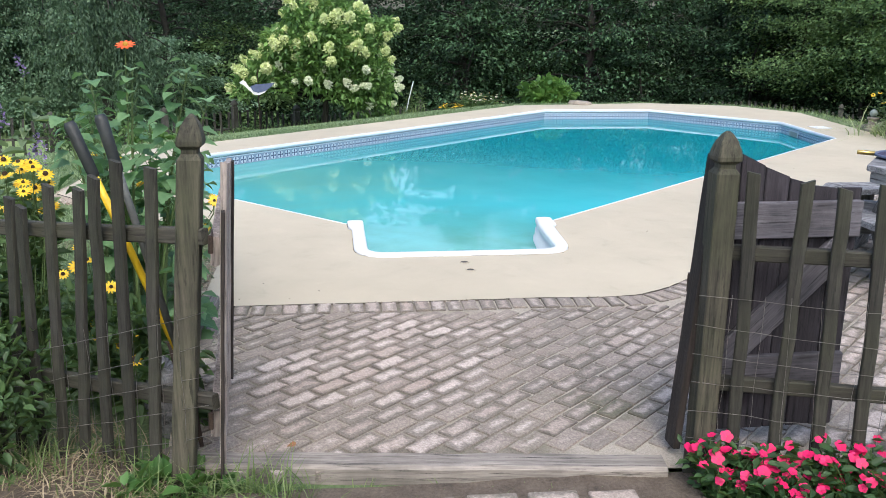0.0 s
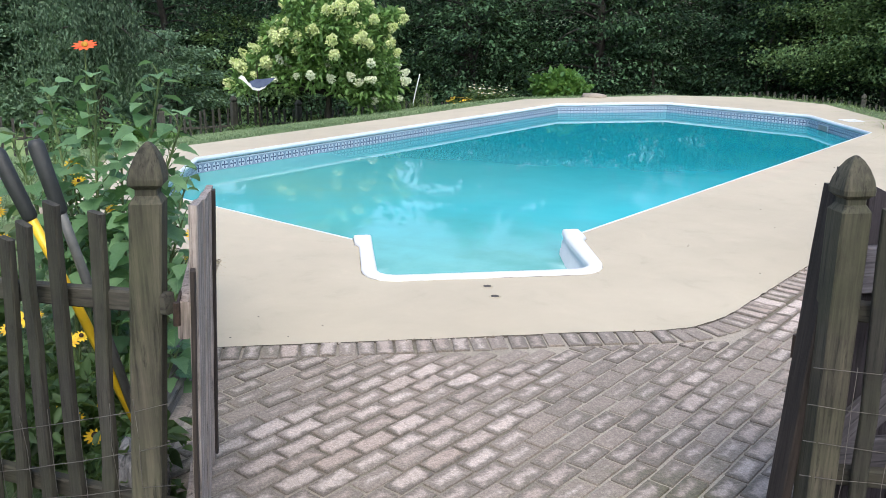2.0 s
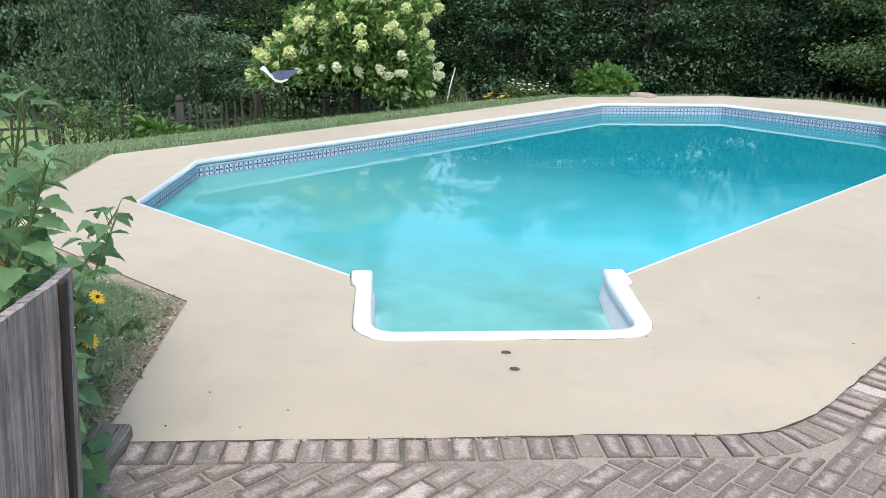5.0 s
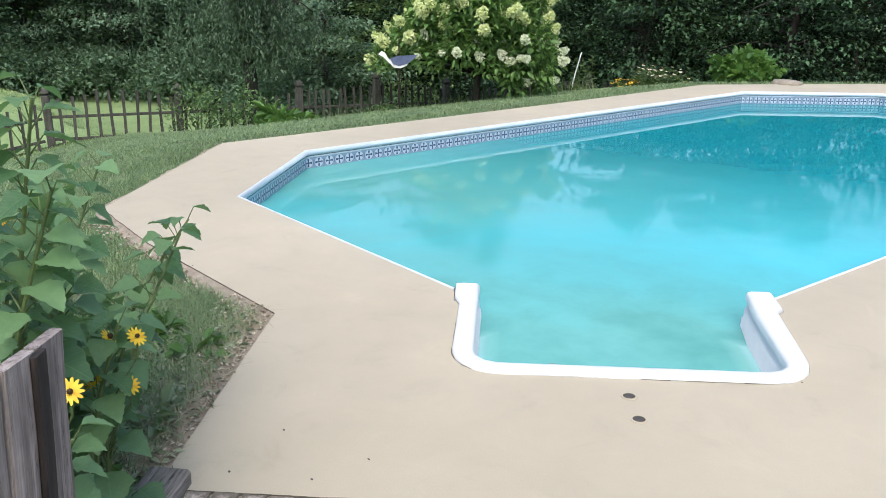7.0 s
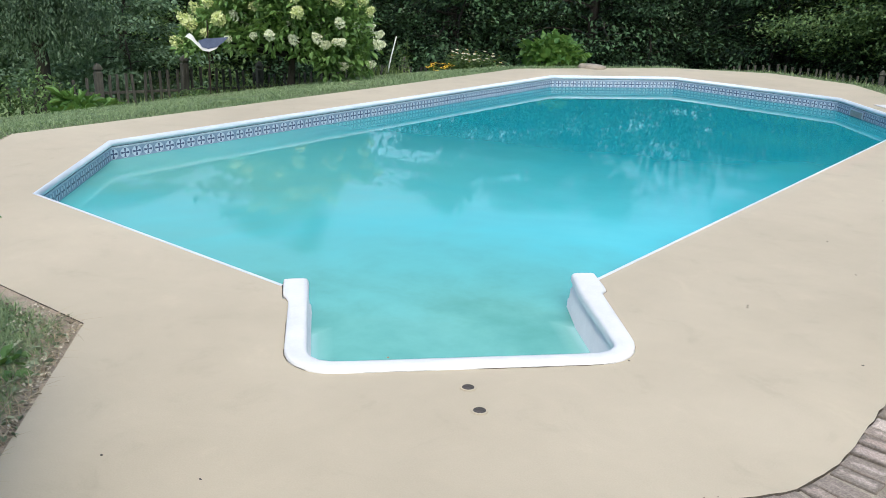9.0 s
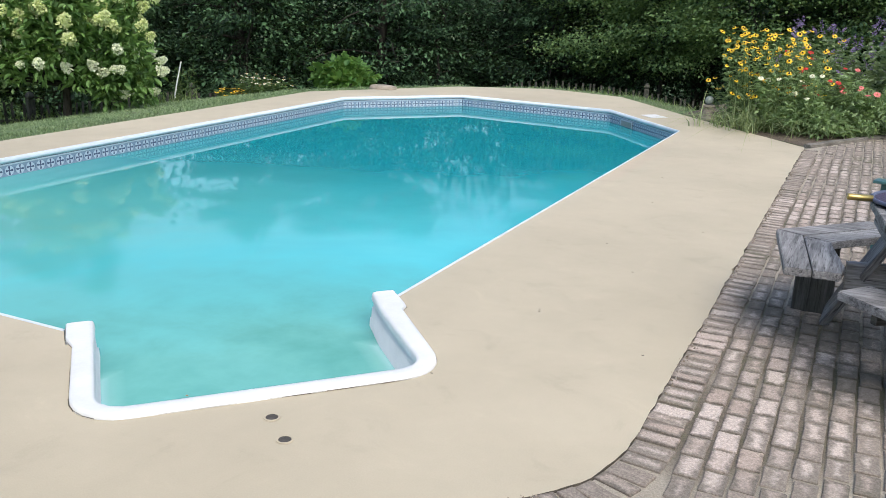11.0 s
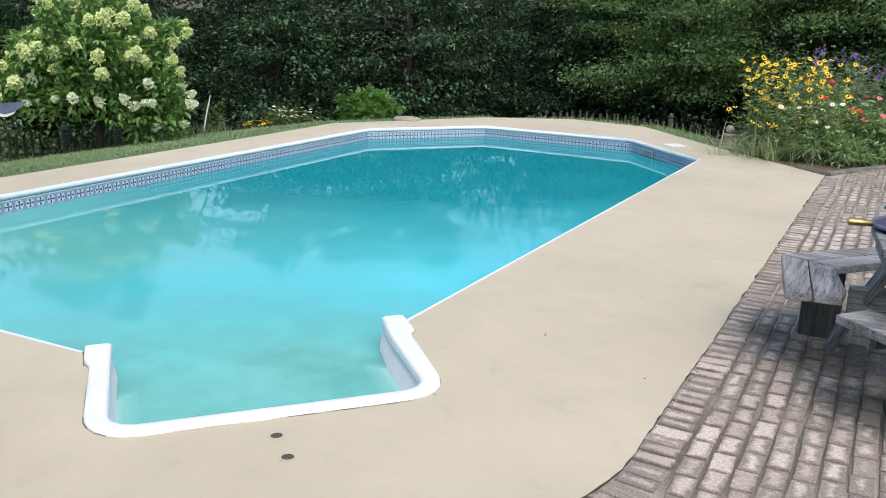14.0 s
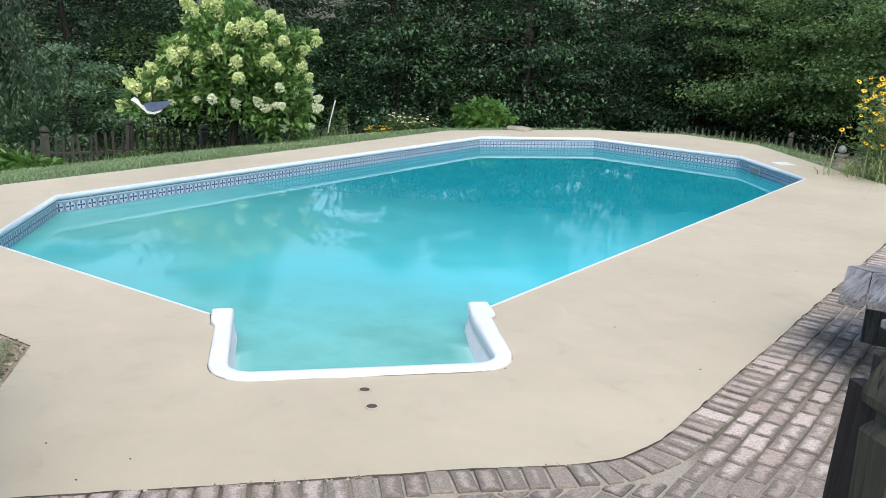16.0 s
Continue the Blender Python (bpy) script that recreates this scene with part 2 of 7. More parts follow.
def water_material():
    """Cloudy turquoise pool water: a body colour that lets part of the basin show, under a clear reflecting surface."""
    m, nt, b = material("pool_water", 0.5)
    out = nt.nodes["Material Output"]
    c = coords(nt)
    big = tex(nt, "ShaderNodeTexNoise", c, Scale=0.38, Detail=4.0, Roughness=0.6, Distortion=0.5)
    sep = nt.nodes.new("ShaderNodeSeparateXYZ")
    nt.links.new(c, sep.inputs[0])
    blue = ramp(nt, big.outputs[0], [(0.32, (0.045, 0.52, 0.61)), (0.5, (0.07, 0.59, 0.68)), (0.70, (0.11, 0.66, 0.745))])
    # shallow, silty water towards the steps
    run = calc(nt, "ADD", calc(nt, "MULTIPLY", sep.outputs[0], -0.6), calc(nt, "MULTIPLY", sep.outputs[1], 0.8))
    run = calc(nt, "ADD", run, calc(nt, "MULTIPLY", calc(nt, "SUBTRACT", big.outputs[0], 0.5), 2.4))
    mott = tex(nt, "ShaderNodeTexNoise", c, Scale=2.0, Detail=5.0, Roughness=0.6, Distortion=0.15)
    run = calc(nt, "ADD", run, calc(nt, "MULTIPLY", calc(nt, "SUBTRACT", mott.outputs[0], 0.5), 1.2))
    green = ramp(nt, mix(nt, 0.6, big.outputs[0], mott.outputs[0]), [(0.36, (0.12, 0.41, 0.35)), (0.5, (0.17, 0.50, 0.44)), (0.64, (0.22, 0.58, 0.53))])
    shallow = ramp(nt, calc(nt, "DIVIDE", run, 20.0), [(0.34, (1, 1, 1)), (0.42, (0, 0, 0))])
    # darker far end: deeper water, with the trees' reflection added into the colour
    deep = ramp(nt, calc(nt, "DIVIDE", run, 20.0), [(0.44, (0, 0, 0)), (0.57, (1, 1, 1))])
    blue = mix(nt, deep, blue, (0.010, 0.31, 0.375))
    col = mix(nt, shallow, blue, green)
    silt = tex(nt, "ShaderNodeTexNoise", c, Scale=0.55, Detail=5.0, Roughness=0.62, Distortion=0.8)
    west = ramp(nt, calc(nt, "MULTIPLY", sep.outputs[0], -0.1), [(0.40, (0, 0, 0)), (0.66, (1, 1, 1))])
    near = calc(nt, "ADD", calc(nt, "MULTIPLY", sep.outputs[1], 0.1), calc(nt, "MULTIPLY", calc(nt, "SUBTRACT", silt.outputs[0], 0.5), 0.3))
    west = mix(nt, 1.0, west, ramp(nt, near, [(0.70, (1, 1, 1)), (1.05, (0, 0, 0))]), "MULTIPLY")
    cloud = ramp(nt, silt.outputs[0], [(0.30, (0.5, 0.5, 0.5)), (0.62, (1, 1, 1))])
    col = mix(nt, mix(nt, 1.0, cloud, west, "MULTIPLY"), col, (0.15, 0.49, 0.46))
    b.inputs["Specular IOR Level"].default_value = 0.0
    clear = nt.nodes.new("ShaderNodeBsdfTransparent")
    clear.inputs[0].default_value = (0.55, 0.93, 0.95, 1)
    body = nt.nodes.new("ShaderNodeMixShader")
    # paler along the well's white walls, whose look through the water is painted in
    flat = nt.nodes.new("ShaderNodeCombineXYZ")
    for k in (0, 1):
        nt.links.new(sep.outputs[k], flat.inputs[k])
    def along(axis_vec):
        n = nt.nodes.new("ShaderNodeVectorMath")
        n.operation = "DOT_PRODUCT"
        nt.links.new(flat.outputs[0], n.inputs[0])
        n.inputs[1].default_value = (axis_vec.x, axis_vec.y, 0)
        return calc(nt, "SUBTRACT", n.outputs["Value"], axis_vec.dot(BM))
    wu, wv = along(BU), along(BV)
    gap = calc(nt, "MINIMUM", calc(nt, "MINIMUM", calc(nt, "ADD", wu, 0.70), calc(nt, "SUBTRACT", 0.63, wu)), calc(nt, "SUBTRACT", 0.90, wv))
    gap = calc(nt, "MAXIMUM", gap, calc(nt, "SUBTRACT", 0.22, wv))
    body.inputs[0].default_value = 0.26
    thin = ramp(nt, calc(nt, "MULTIPLY", gap, 2.5), [(0.0, (0.7, 0.7, 0.7)), (0.08, (0.30, 0.30, 0.30)), (0.26, (0, 0, 0))])
    nt.links.new(mix(nt, thin, col, (0.50, 0.86, 0.84)), b.inputs["Base Color"])
    nt.links.new(b.outputs[0], body.inputs[1])
    nt.links.new(clear.outputs[0], body.inputs[2])
    gloss = nt.nodes.new("ShaderNodeBsdfGlossy")
    gloss.inputs["Roughness"].default_value = 0.02
    fr = nt.nodes.new("ShaderNodeFresnel")
    fr.inputs[0].default_value = 1.33
    wave = tex(nt, "ShaderNodeTexNoise", c, Scale=1.6, Detail=3.0, Roughness=0.5)
    bp = nt.nodes.new("ShaderNodeBump")
    bp.inputs["Strength"].default_value, bp.inputs["Distance"].default_value = 0.012, 0.05
    # a breath of wind drawing fine ripples over the side towards the bricks
    vr = nt.nodes.new("ShaderNodeCombineXYZ")
    nt.links.new(calc(nt, "ADD", calc(nt, "MULTIPLY", sep.outputs[0], 1.5), calc(nt, "MULTIPLY", sep.outputs[1], 1.0)), vr.inputs[0])
    nt.links.new(calc(nt, "ADD", calc(nt, "MULTIPLY", sep.outputs[0], -6.0), calc(nt, "MULTIPLY", sep.outputs[1], 9.0)), vr.inputs[1])
    ripple = tex(nt, "ShaderNodeTexNoise", vr.outputs[0], Scale=1.6, Detail=3.0, Roughness=0.55, Distortion=0.3)
    breeze = calc(nt, "ADD", calc(nt, "MULTIPLY", sep.outputs[0], 0.25), calc(nt, "MULTIPLY", big.outputs[0], 1.4))
    breeze = ramp(nt, calc(nt, "ADD", breeze, 1.2), [(0.50, (0.05, 0.05, 0.05)), (1.0, (0.8, 0.8, 0.8))])
    height = calc(nt, "ADD", wave.outputs[0], calc(nt, "MULTIPLY", calc(nt, "MULTIPLY", breeze, ripple.outputs[0]), 0.9))
    nt.links.new(height, bp.inputs["Height"])
    nt.links.new(bp.outputs[0], gloss.inputs["Normal"])
    nt.links.new(bp.outputs[0], fr.inputs["Normal"])
    ms = nt.nodes.new("ShaderNodeMixShader")
    nt.links.new(fr.outputs[0], ms.inputs[0])
    nt.links.new(body.outputs[0], ms.inputs[1])
    nt.links.new(gloss.outputs[0], ms.inputs[2])
    nt.links.new(ms.outputs[0], out.inputs[0])
    return m


def band_material():
    """Printed border of the liner: dark blue crosses on pale squares, u and v in metres."""
    m, nt, b = material("liner_border", 0.35)
    uv = coords(nt, "UV")
    sep = nt.nodes.new("ShaderNodeSeparateXYZ")
    nt.links.new(uv, sep.inputs[0])
    p = 0.119
    fx = calc(nt, "ABSOLUTE", calc(nt, "SUBTRACT", calc(nt, "FRACT", calc(nt, "DIVIDE", sep.outputs[0], p)), 0.5))
    fy = calc(nt, "ABSOLUTE", calc(nt, "DIVIDE", calc(nt, "SUBTRACT", sep.outputs[1], 0.050), p))
    # white discs, each with a cross whose arms widen outwards
    lo, hi = calc(nt, "MINIMUM", fx, fy), calc(nt, "MAXIMUM", fx, fy)
    rad = calc(nt, "SQRT", calc(nt, "ADD", calc(nt, "MULTIPLY", fx, fx), calc(nt, "MULTIPLY", fy, fy)))
    disc = calc(nt, "LESS_THAN", rad, 0.40)
    arm = calc(nt, "LESS_THAN", lo, calc(nt, "ADD", 0.03, calc(nt, "MULTIPLY", hi, 0.20)))
    arm = calc(nt, "MULTIPLY", arm, calc(nt, "LESS_THAN", hi, 0.35))
    dot = calc(nt, "MULTIPLY", calc(nt, "GREATER_THAN", fx, 0.44), calc(nt, "LESS_THAN", fy, 0.22))
    ground = mix(nt, disc, (0.17, 0.24, 0.34), (0.40, 0.48, 0.57))
    ground = mix(nt, calc(nt, "MULTIPLY", dot, 0.5), ground, (0.05, 0.09, 0.17))
    nt.links.new(mix(nt, arm, ground, (0.035, 0.06, 0.13)), b.inputs["Base Color"])
    return m


M["track"] = speckled("liner_track", (0.30, 0.38, 0.47), (0.42, 0.50, 0.58), 9.0, 60.0, 0.5)
M["groove"] = speckled("painted_groove_shadow", (0.05, 0.075, 0.11), (0.12, 0.16, 0.21), 9.0, 60.0, 0.7)
M["lawn"], M["water"], M["band"] = lawn_material(), water_material(), band_material()


# ---- building blocks ----
def link_mesh(name, me, mat, parent=None, label=""):
    ob = new(name, me)
    if mat is not None and not me.materials:
        me.materials.append(mat)
    if parent is not None:
        ob.parent = parent
    if label:
        ob["label"] = label
    return ob


def part(name, bm, mat, parent=None, label="", smooth=False):
    me = bpy.data.meshes.new(name)
    bm.normal_update()
    bm.to_mesh(me)
    bm.free()
    if smooth:
        for p in me.polygons:
            p.use_smooth = True
    return link_mesh(name, me, mat, parent, label)


def raw(name, V, F, mat, parent=None, label="", smooth=False):
    me = bpy.data.meshes.new(name)
    me.from_pydata([tuple(v) for v in V], [], [tuple(f) for f in F])
    if smooth:
        for p in me.polygons:
            p.use_smooth = True
    return link_mesh(name, me, mat, parent, label)


def quick(name, V, loops, n, mat, parent=None, label=""):
    """A mesh of many n-cornered faces out of arrays."""
    me = bpy.data.meshes.new(name)
    V = np.asarray(V, dtype=np.float32)
    loops = np.asarray(loops, dtype=np.int32).ravel()
    k = len(loops) // n
    me.vertices.add(len(V))
    me.vertices.foreach_set("co", V.ravel())
    me.loops.add(len(loops))
    me.loops.foreach_set("vertex_index", loops)
    me.polygons.add(k)
    me.polygons.foreach_set("loop_start", np.arange(0, k * n, n, dtype=np.int32))
    me.update(calc_edges=True)
    return link_mesh(name, me, mat, parent, label)


def thing(name, label, category, group="", kind="", at=(0, 0, 0)):
    ob = new(name)
    ob.location = at
    return tagged(ob, label, category, group, kind)


def box(bm, size, m=None, bevel=0.0):
    """Adds a box of that size, resting on z = 0, at the pose m."""
    made = bmesh.ops.create_cube(bm, size=1.0)["verts"]
    sx, sy, sz = size
    for v in made:
        v.co = Vector((v.co.x * sx, v.co.y * sy, (v.co.z + 0.5) * sz))
    if bevel:
        ed = list({e for v in made for e in v.link_edges})
        made = list({v for f in bmesh.ops.bevel(bm, geom=ed, offset=bevel, segments=2, profile=0.6, affect="EDGES")["faces"] for v in f.verts} | {v for v in made if v.is_valid})
    if m is not None:
        bmesh.ops.transform(bm, matrix=m, verts=made)
    return made


def tube(bm, pts, radii, sides=7):
    """A round limb through the points."""
    pts = [Vector(p) for p in pts]
    rings = []
    for i, p in enumerate(pts):
        d = (pts[min(i + 1, len(pts) - 1)] - pts[max(i - 1, 0)]).normalized()
        a = d.orthogonal().normalized()
        b = d.cross(a)
        rings.append([bm.verts.new(p + radii[i] * (math.cos(2 * math.pi * k / sides) * a + math.sin(2 * math.pi * k / sides) * b)) for k in range(sides)])
    for r, s in zip(rings, rings[1:]):
        d0 = min(range(sides), key=lambda k: (s[k].co - r[0].co).length)
        for k in range(sides):
            bm.faces.new((r[k], r[(k + 1) % sides], s[(k + 1 + d0) % sides], s[(k + d0) % sides]))
    bm.faces.new(list(reversed(rings[0])))
    bm.faces.new(rings[-1])


def leaves(C, D, size, rng, width=0.5, fold=0.15, roll=1.0, fine=False):
    """Folded kite leaves at the places C along the directions D: vertices and four-cornered faces."""
    C, D = np.asarray(C, float), np.asarray(D, float)
    n = len(C)
    D = D / np.maximum(np.linalg.norm(D, axis=1, keepdims=True), 1e-6)
    up = np.stack([rng.normal(0, 0.45 * roll, n), rng.normal(0, 0.45 * roll, n), np.ones(n)], 1)
    S = np.cross(D, up)
    S /= np.maximum(np.linalg.norm(S, axis=1, keepdims=True), 1e-6)
    N = np.cross(S, D)
    L = (size * rng.uniform(0.65, 1.3, n))[:, None]
    W = L * width * 0.5
    if fine:
        # a rounded leaf of two halves about its midrib
        q = [C, C + D * L * 0.22 - S * W * 0.80 + N * L * fold * 0.8, C + D * L * 0.58 - S * W * 0.86 + N * L * fold, C + D * L - N * L * fold * 0.8,
             C + D * L * 0.58 + S * W * 0.86 + N * L * fold, C + D * L * 0.22 + S * W * 0.80 + N * L * fold * 0.8]
        k = np.arange(n)[:, None] * 6
        return np.stack(q, 1).reshape(-1, 3), np.concatenate([k + np.array([0, 3, 2, 1]), k + np.array([0, 5, 4, 3])], 1).reshape(-1, 4)
    V = np.stack([C, C + D * L * 0.45 - S * W + N * L * fold, C + D * L - N * L * fold * 0.6, C + D * L * 0.45 + S * W + N * L * fold], 1).reshape(-1, 3)
    return V, np.arange(4 * n).reshape(-1, 4)


def sphere_dirs(n, rng):
    d = rng.normal(0, 1, (n, 3))
    return d / np.linalg.norm(d, axis=1, keepdims=True)


def inside(px, py, poly):
    px, py = np.asarray(px, float), np.asarray(py, float)
    res = np.zeros(px.shape, bool)
    for (x1, y1), (x2, y2) in zip(poly, poly[1:] + poly[:1]):
        cond = (y1 > py) != (y2 > py)
        with np.errstate(divide="ignore", invalid="ignore"):
            xc = (x2 - x1) * (py - y1) / (y2 - y1 + 1e-12) + x1
        res ^= cond & (px < xc)
    return res


def away(px, py, poly):
    """Distance to the outline."""
    px, py = np.asarray(px, float), np.asarray(py, float)
    best = np.full(px.shape, 1e9)
    for (x1, y1), (x2, y2) in zip(poly, poly[1:] + poly[:1]):
        dx, dy = x2 - x1, y2 - y1
        t = np.clip(((px - x1) * dx + (py - y1) * dy) / (dx * dx + dy * dy), 0, 1)
        best = np.minimum(best, np.hypot(px - x1 - t * dx, py - y1 - t * dy))
    return best


def ease(a, b, x):
    t = np.clip((np.asarray(x, float) - a) / (b - a), 0, 1)
    return t * t * (3 - 2 * t)


def offset(poly, d):
    """The outline moved inwards by d (corners counter-clockwise)."""
    out = []
    n = len(poly)
    for i in range(n):
        p0, p1, p2 = (Vector(poly[(i + k) % n]) for k in (-1, 0, 1))
        a, b = (p1 - p0).normalized(), (p2 - p1).normalized()
        na, nb = Vector((-a.y, a.x)), Vector((-b.y, b.x))
        m = (na + nb).normalized()
        q = p1 + m * d / max(0.35, m.dot(na))
        out.append((q.x, q.y))
    return out


# ---- plan ----
DECK = [(-3.80, 2.96), (-2.94, 3.89), (-2.58, 4.30), (-2.24, 4.64), (-2.12, 4.82), (-2.065, 5.08), (-2.06, 7.0), (-2.07, 10.4), (-2.07, 12.93),
        (-3.58, 14.6), (-5.25, 16.65), (-6.7, 17.05), (-8.15, 16.3), (-9.74, 13.9), (-9.60, 11.0), (-9.51, 7.7), (-9.5, 5.62), (-7.6, 3.85), (-6.58, 3.82), (-5.02, 3.91), (-3.97, 2.98)]


def stepbox(u, v):
    p = BM + BU * u + BV * v
    return (p.x, p.y)


def rim(inset):
    """Outline of the step well, from its left tab round to its right one."""
    r, i = 0.22 - inset, inset
    pts = [stepbox(-0.85, -0.07), stepbox(-0.845, 0.155), stepbox(-0.815, 0.165)] if not inset else [stepbox(-0.83 + i * 1.1, -0.07), stepbox(-0.82 + i, 0.22)]
    for k in range(7):
        a = math.pi + k * math.pi / 12
        pts.append(stepbox(-0.815 + i + r + r * math.cos(a), 1.0 - i * 0.85 - r - r * math.sin(a)))
    for k in range(7):
        a = math.pi / 2 - k * math.pi / 12
        pts.append(stepbox(0.745 - i - r + r * math.cos(a), 1.0 - i * 0.85 - r + r * math.sin(a)))
    pts += [stepbox(0.785, 0.19), stepbox(0.825, 0.165), stepbox(0.83, -0.07)] if not inset else [stepbox(0.765 - i, 0.22), stepbox(0.81 - i * 1.1, -0.07)]
    return pts


OCT = [(-3.615, 6.085), (-3.59, 13.33), (-4.92, 14.85), (-7.52, 15.12), (-8.86, 13.62), (-8.65, 6.09), (-7.345, 4.785), (-4.75, 4.838)]
HOLE = OCT + rim(0.0)[1:-1]
WATER = -0.175
GATE_L, GATE_R = Vector((-2.21, 1.83)), Vector((-0.99, 3.16))
GDIR = (GATE_R - GATE_L).normalized()


def gz(x, y):
    """Height of the ground."""
    x, y = np.asarray(x, float), np.asarray(y, float)
    d = np.where(inside(x, y, DECK), 0.0, away(x, y, DECK))
    slope = 0.145 + 0.07 * ease(7.0, 3.0, y) * ease(-6.0, -9.0, x) + 0.09 * ease(13.0, 18.0, y)
    east = ease(-3.2, -1.8, x)
    drop = slope * np.maximum(0, np.minimum(d, 8.0) - 0.35) * (1 - east * ease(20.0, 15.0, y))
    drop *= ease(-3.8, -6.5, x) * (1 - ease(5.0, 8.0, y)) + ease(5.0, 8.0, y)
    z = -0.024 - drop - (0.16 + 0.26 * ease(10.8, 13.6, y)) * np.clip(d - 3.0, 0, 3.5) * ease(6.3, 8.5, y) * (1 - east) * (1 - 0.95 * ease(-11.0, -8.0, x) * ease(14.0, 17.0, y))
    z -= 0.33 * ease(-2.3, -4.2, x) * ease(2.6, 1.5, y)
    e = (x - GATE_L.x) * GDIR.y - (y - GATE_L.y) * GDIR.x
    z -= 0.035 * ease(-0.35, -0.10, e) * ease(-3.0, -2.2, x)
    return z


# ---- ground ----
def axis(lo, hi, step, far):
    mid = list(np.arange(lo, hi + 1e-6, step))
    out, s, a, b = mid, step, lo, hi
    pre, post = [], []
    while a > -far or b < far:
        s *= 1.35
        a, b = a - s, b + s
        pre.append(a)
        post.append(b)
    return np.array(pre[::-1] + out + post)


def build_ground():
    xs, ys = axis(-18.0, 4.0, 0.2, 400.0), axis(-2.0, 24.0, 0.2, 400.0)
    X, Y = np.meshgrid(xs, ys, indexing="ij")
    Z = gz(X, Y)
    rng = np.random.default_rng(3)
    keep = away(X, Y, DECK) > 0.45
    lawn = ease(-2.4, -3.4, X)
    Z += np.where(keep, rng.normal(0, 0.012, X.shape) * lawn, 0)
    V = np.stack([X, Y, Z], -1).reshape(-1, 3)
    nx, ny = len(xs), len(ys)
    i, j = np.meshgrid(np.arange(nx - 1), np.arange(ny - 1), indexing="ij")
    a = (i * ny + j).ravel()
    F = np.stack([a, a + ny, a + ny + 1, a + 1], 1)
    cx, cy = (X[:-1, :-1] + X[1:, 1:]).ravel() / 2, (Y[:-1, :-1] + Y[1:, 1:]).ravel() / 2
    F = F[~(inside(cx, cy, DECK) & (away(cx, cy, DECK) > 0.35))]
    ob = quick("ground", V, F, 4, M["lawn"])
    ob.data.polygons.foreach_set("use_smooth", np.ones(len(F), bool))
    tagged(ob, "patchy lawn and earth falling away from the pool deck", "ground", kind="structure")


build_ground()


# ---- pool deck, coping, basin, water ----
def build_deck():
    bm = bmesh.new()
    loops = []
    rnd = random.Random(5)
    ragged = []
    for i, (p, q) in enumerate(zip(DECK, DECK[1:] + DECK[:1])):
        p, q = Vector(p), Vector(q)
        n = max(1, int((q - p).length / 0.05)) if i < 8 or i > 14 else max(1, int((q - p).length / 0.3))
        out = Vector(((q - p).y, -(q - p).x)).normalized()
        for k in range(n):
            t = k / n
            g = noise.noise(Vector((p.x + (q.x - p.x) * t, p.y + (q.y - p.y) * t, 0)) * 11) * 0.004 + rnd.uniform(-0.003, 0.003) - (rnd.uniform(0.003, 0.008) if rnd.random() < 0.14 else 0.0)
            g *= 0.15 if i in (18, 19) else 1.4 if 4 < i < 8 else 0.6
            r = p.lerp(q, t) + out * g
            ragged.append((r.x, r.y))
    for poly in (ragged, HOLE):
        vs = [bm.verts.new((x, y, 0.0)) for x, y in poly]
        loops.append([bm.edges.new((vs[i], vs[(i + 1) % len(vs)])) for i in range(len(vs))])
    bmesh.ops.triangle_fill(bm, use_beauty=True, use_dissolve=False, edges=[e for l in loops for e in l])
    for f in bm.faces:
        f.normal_update()
        if f.normal.z < 0:
            f.normal_flip()
    ext = bmesh.ops.extrude_face_region(bm, geom=list(bm.faces), use_keep_orig=True)
    for v in [g for g in ext["geom"] if isinstance(g, bmesh.types.BMVert)]:
        v.co.z = -0.12
    bmesh.ops.recalc_face_normals(bm, faces=bm.faces)
    # side faces take the bare concrete that has the edge's shade in its colour
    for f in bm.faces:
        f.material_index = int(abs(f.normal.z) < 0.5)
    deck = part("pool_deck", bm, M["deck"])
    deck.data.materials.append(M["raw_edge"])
    tagged(deck, "smooth tan painted concrete deck round the pool", "pool deck", kind="structure")


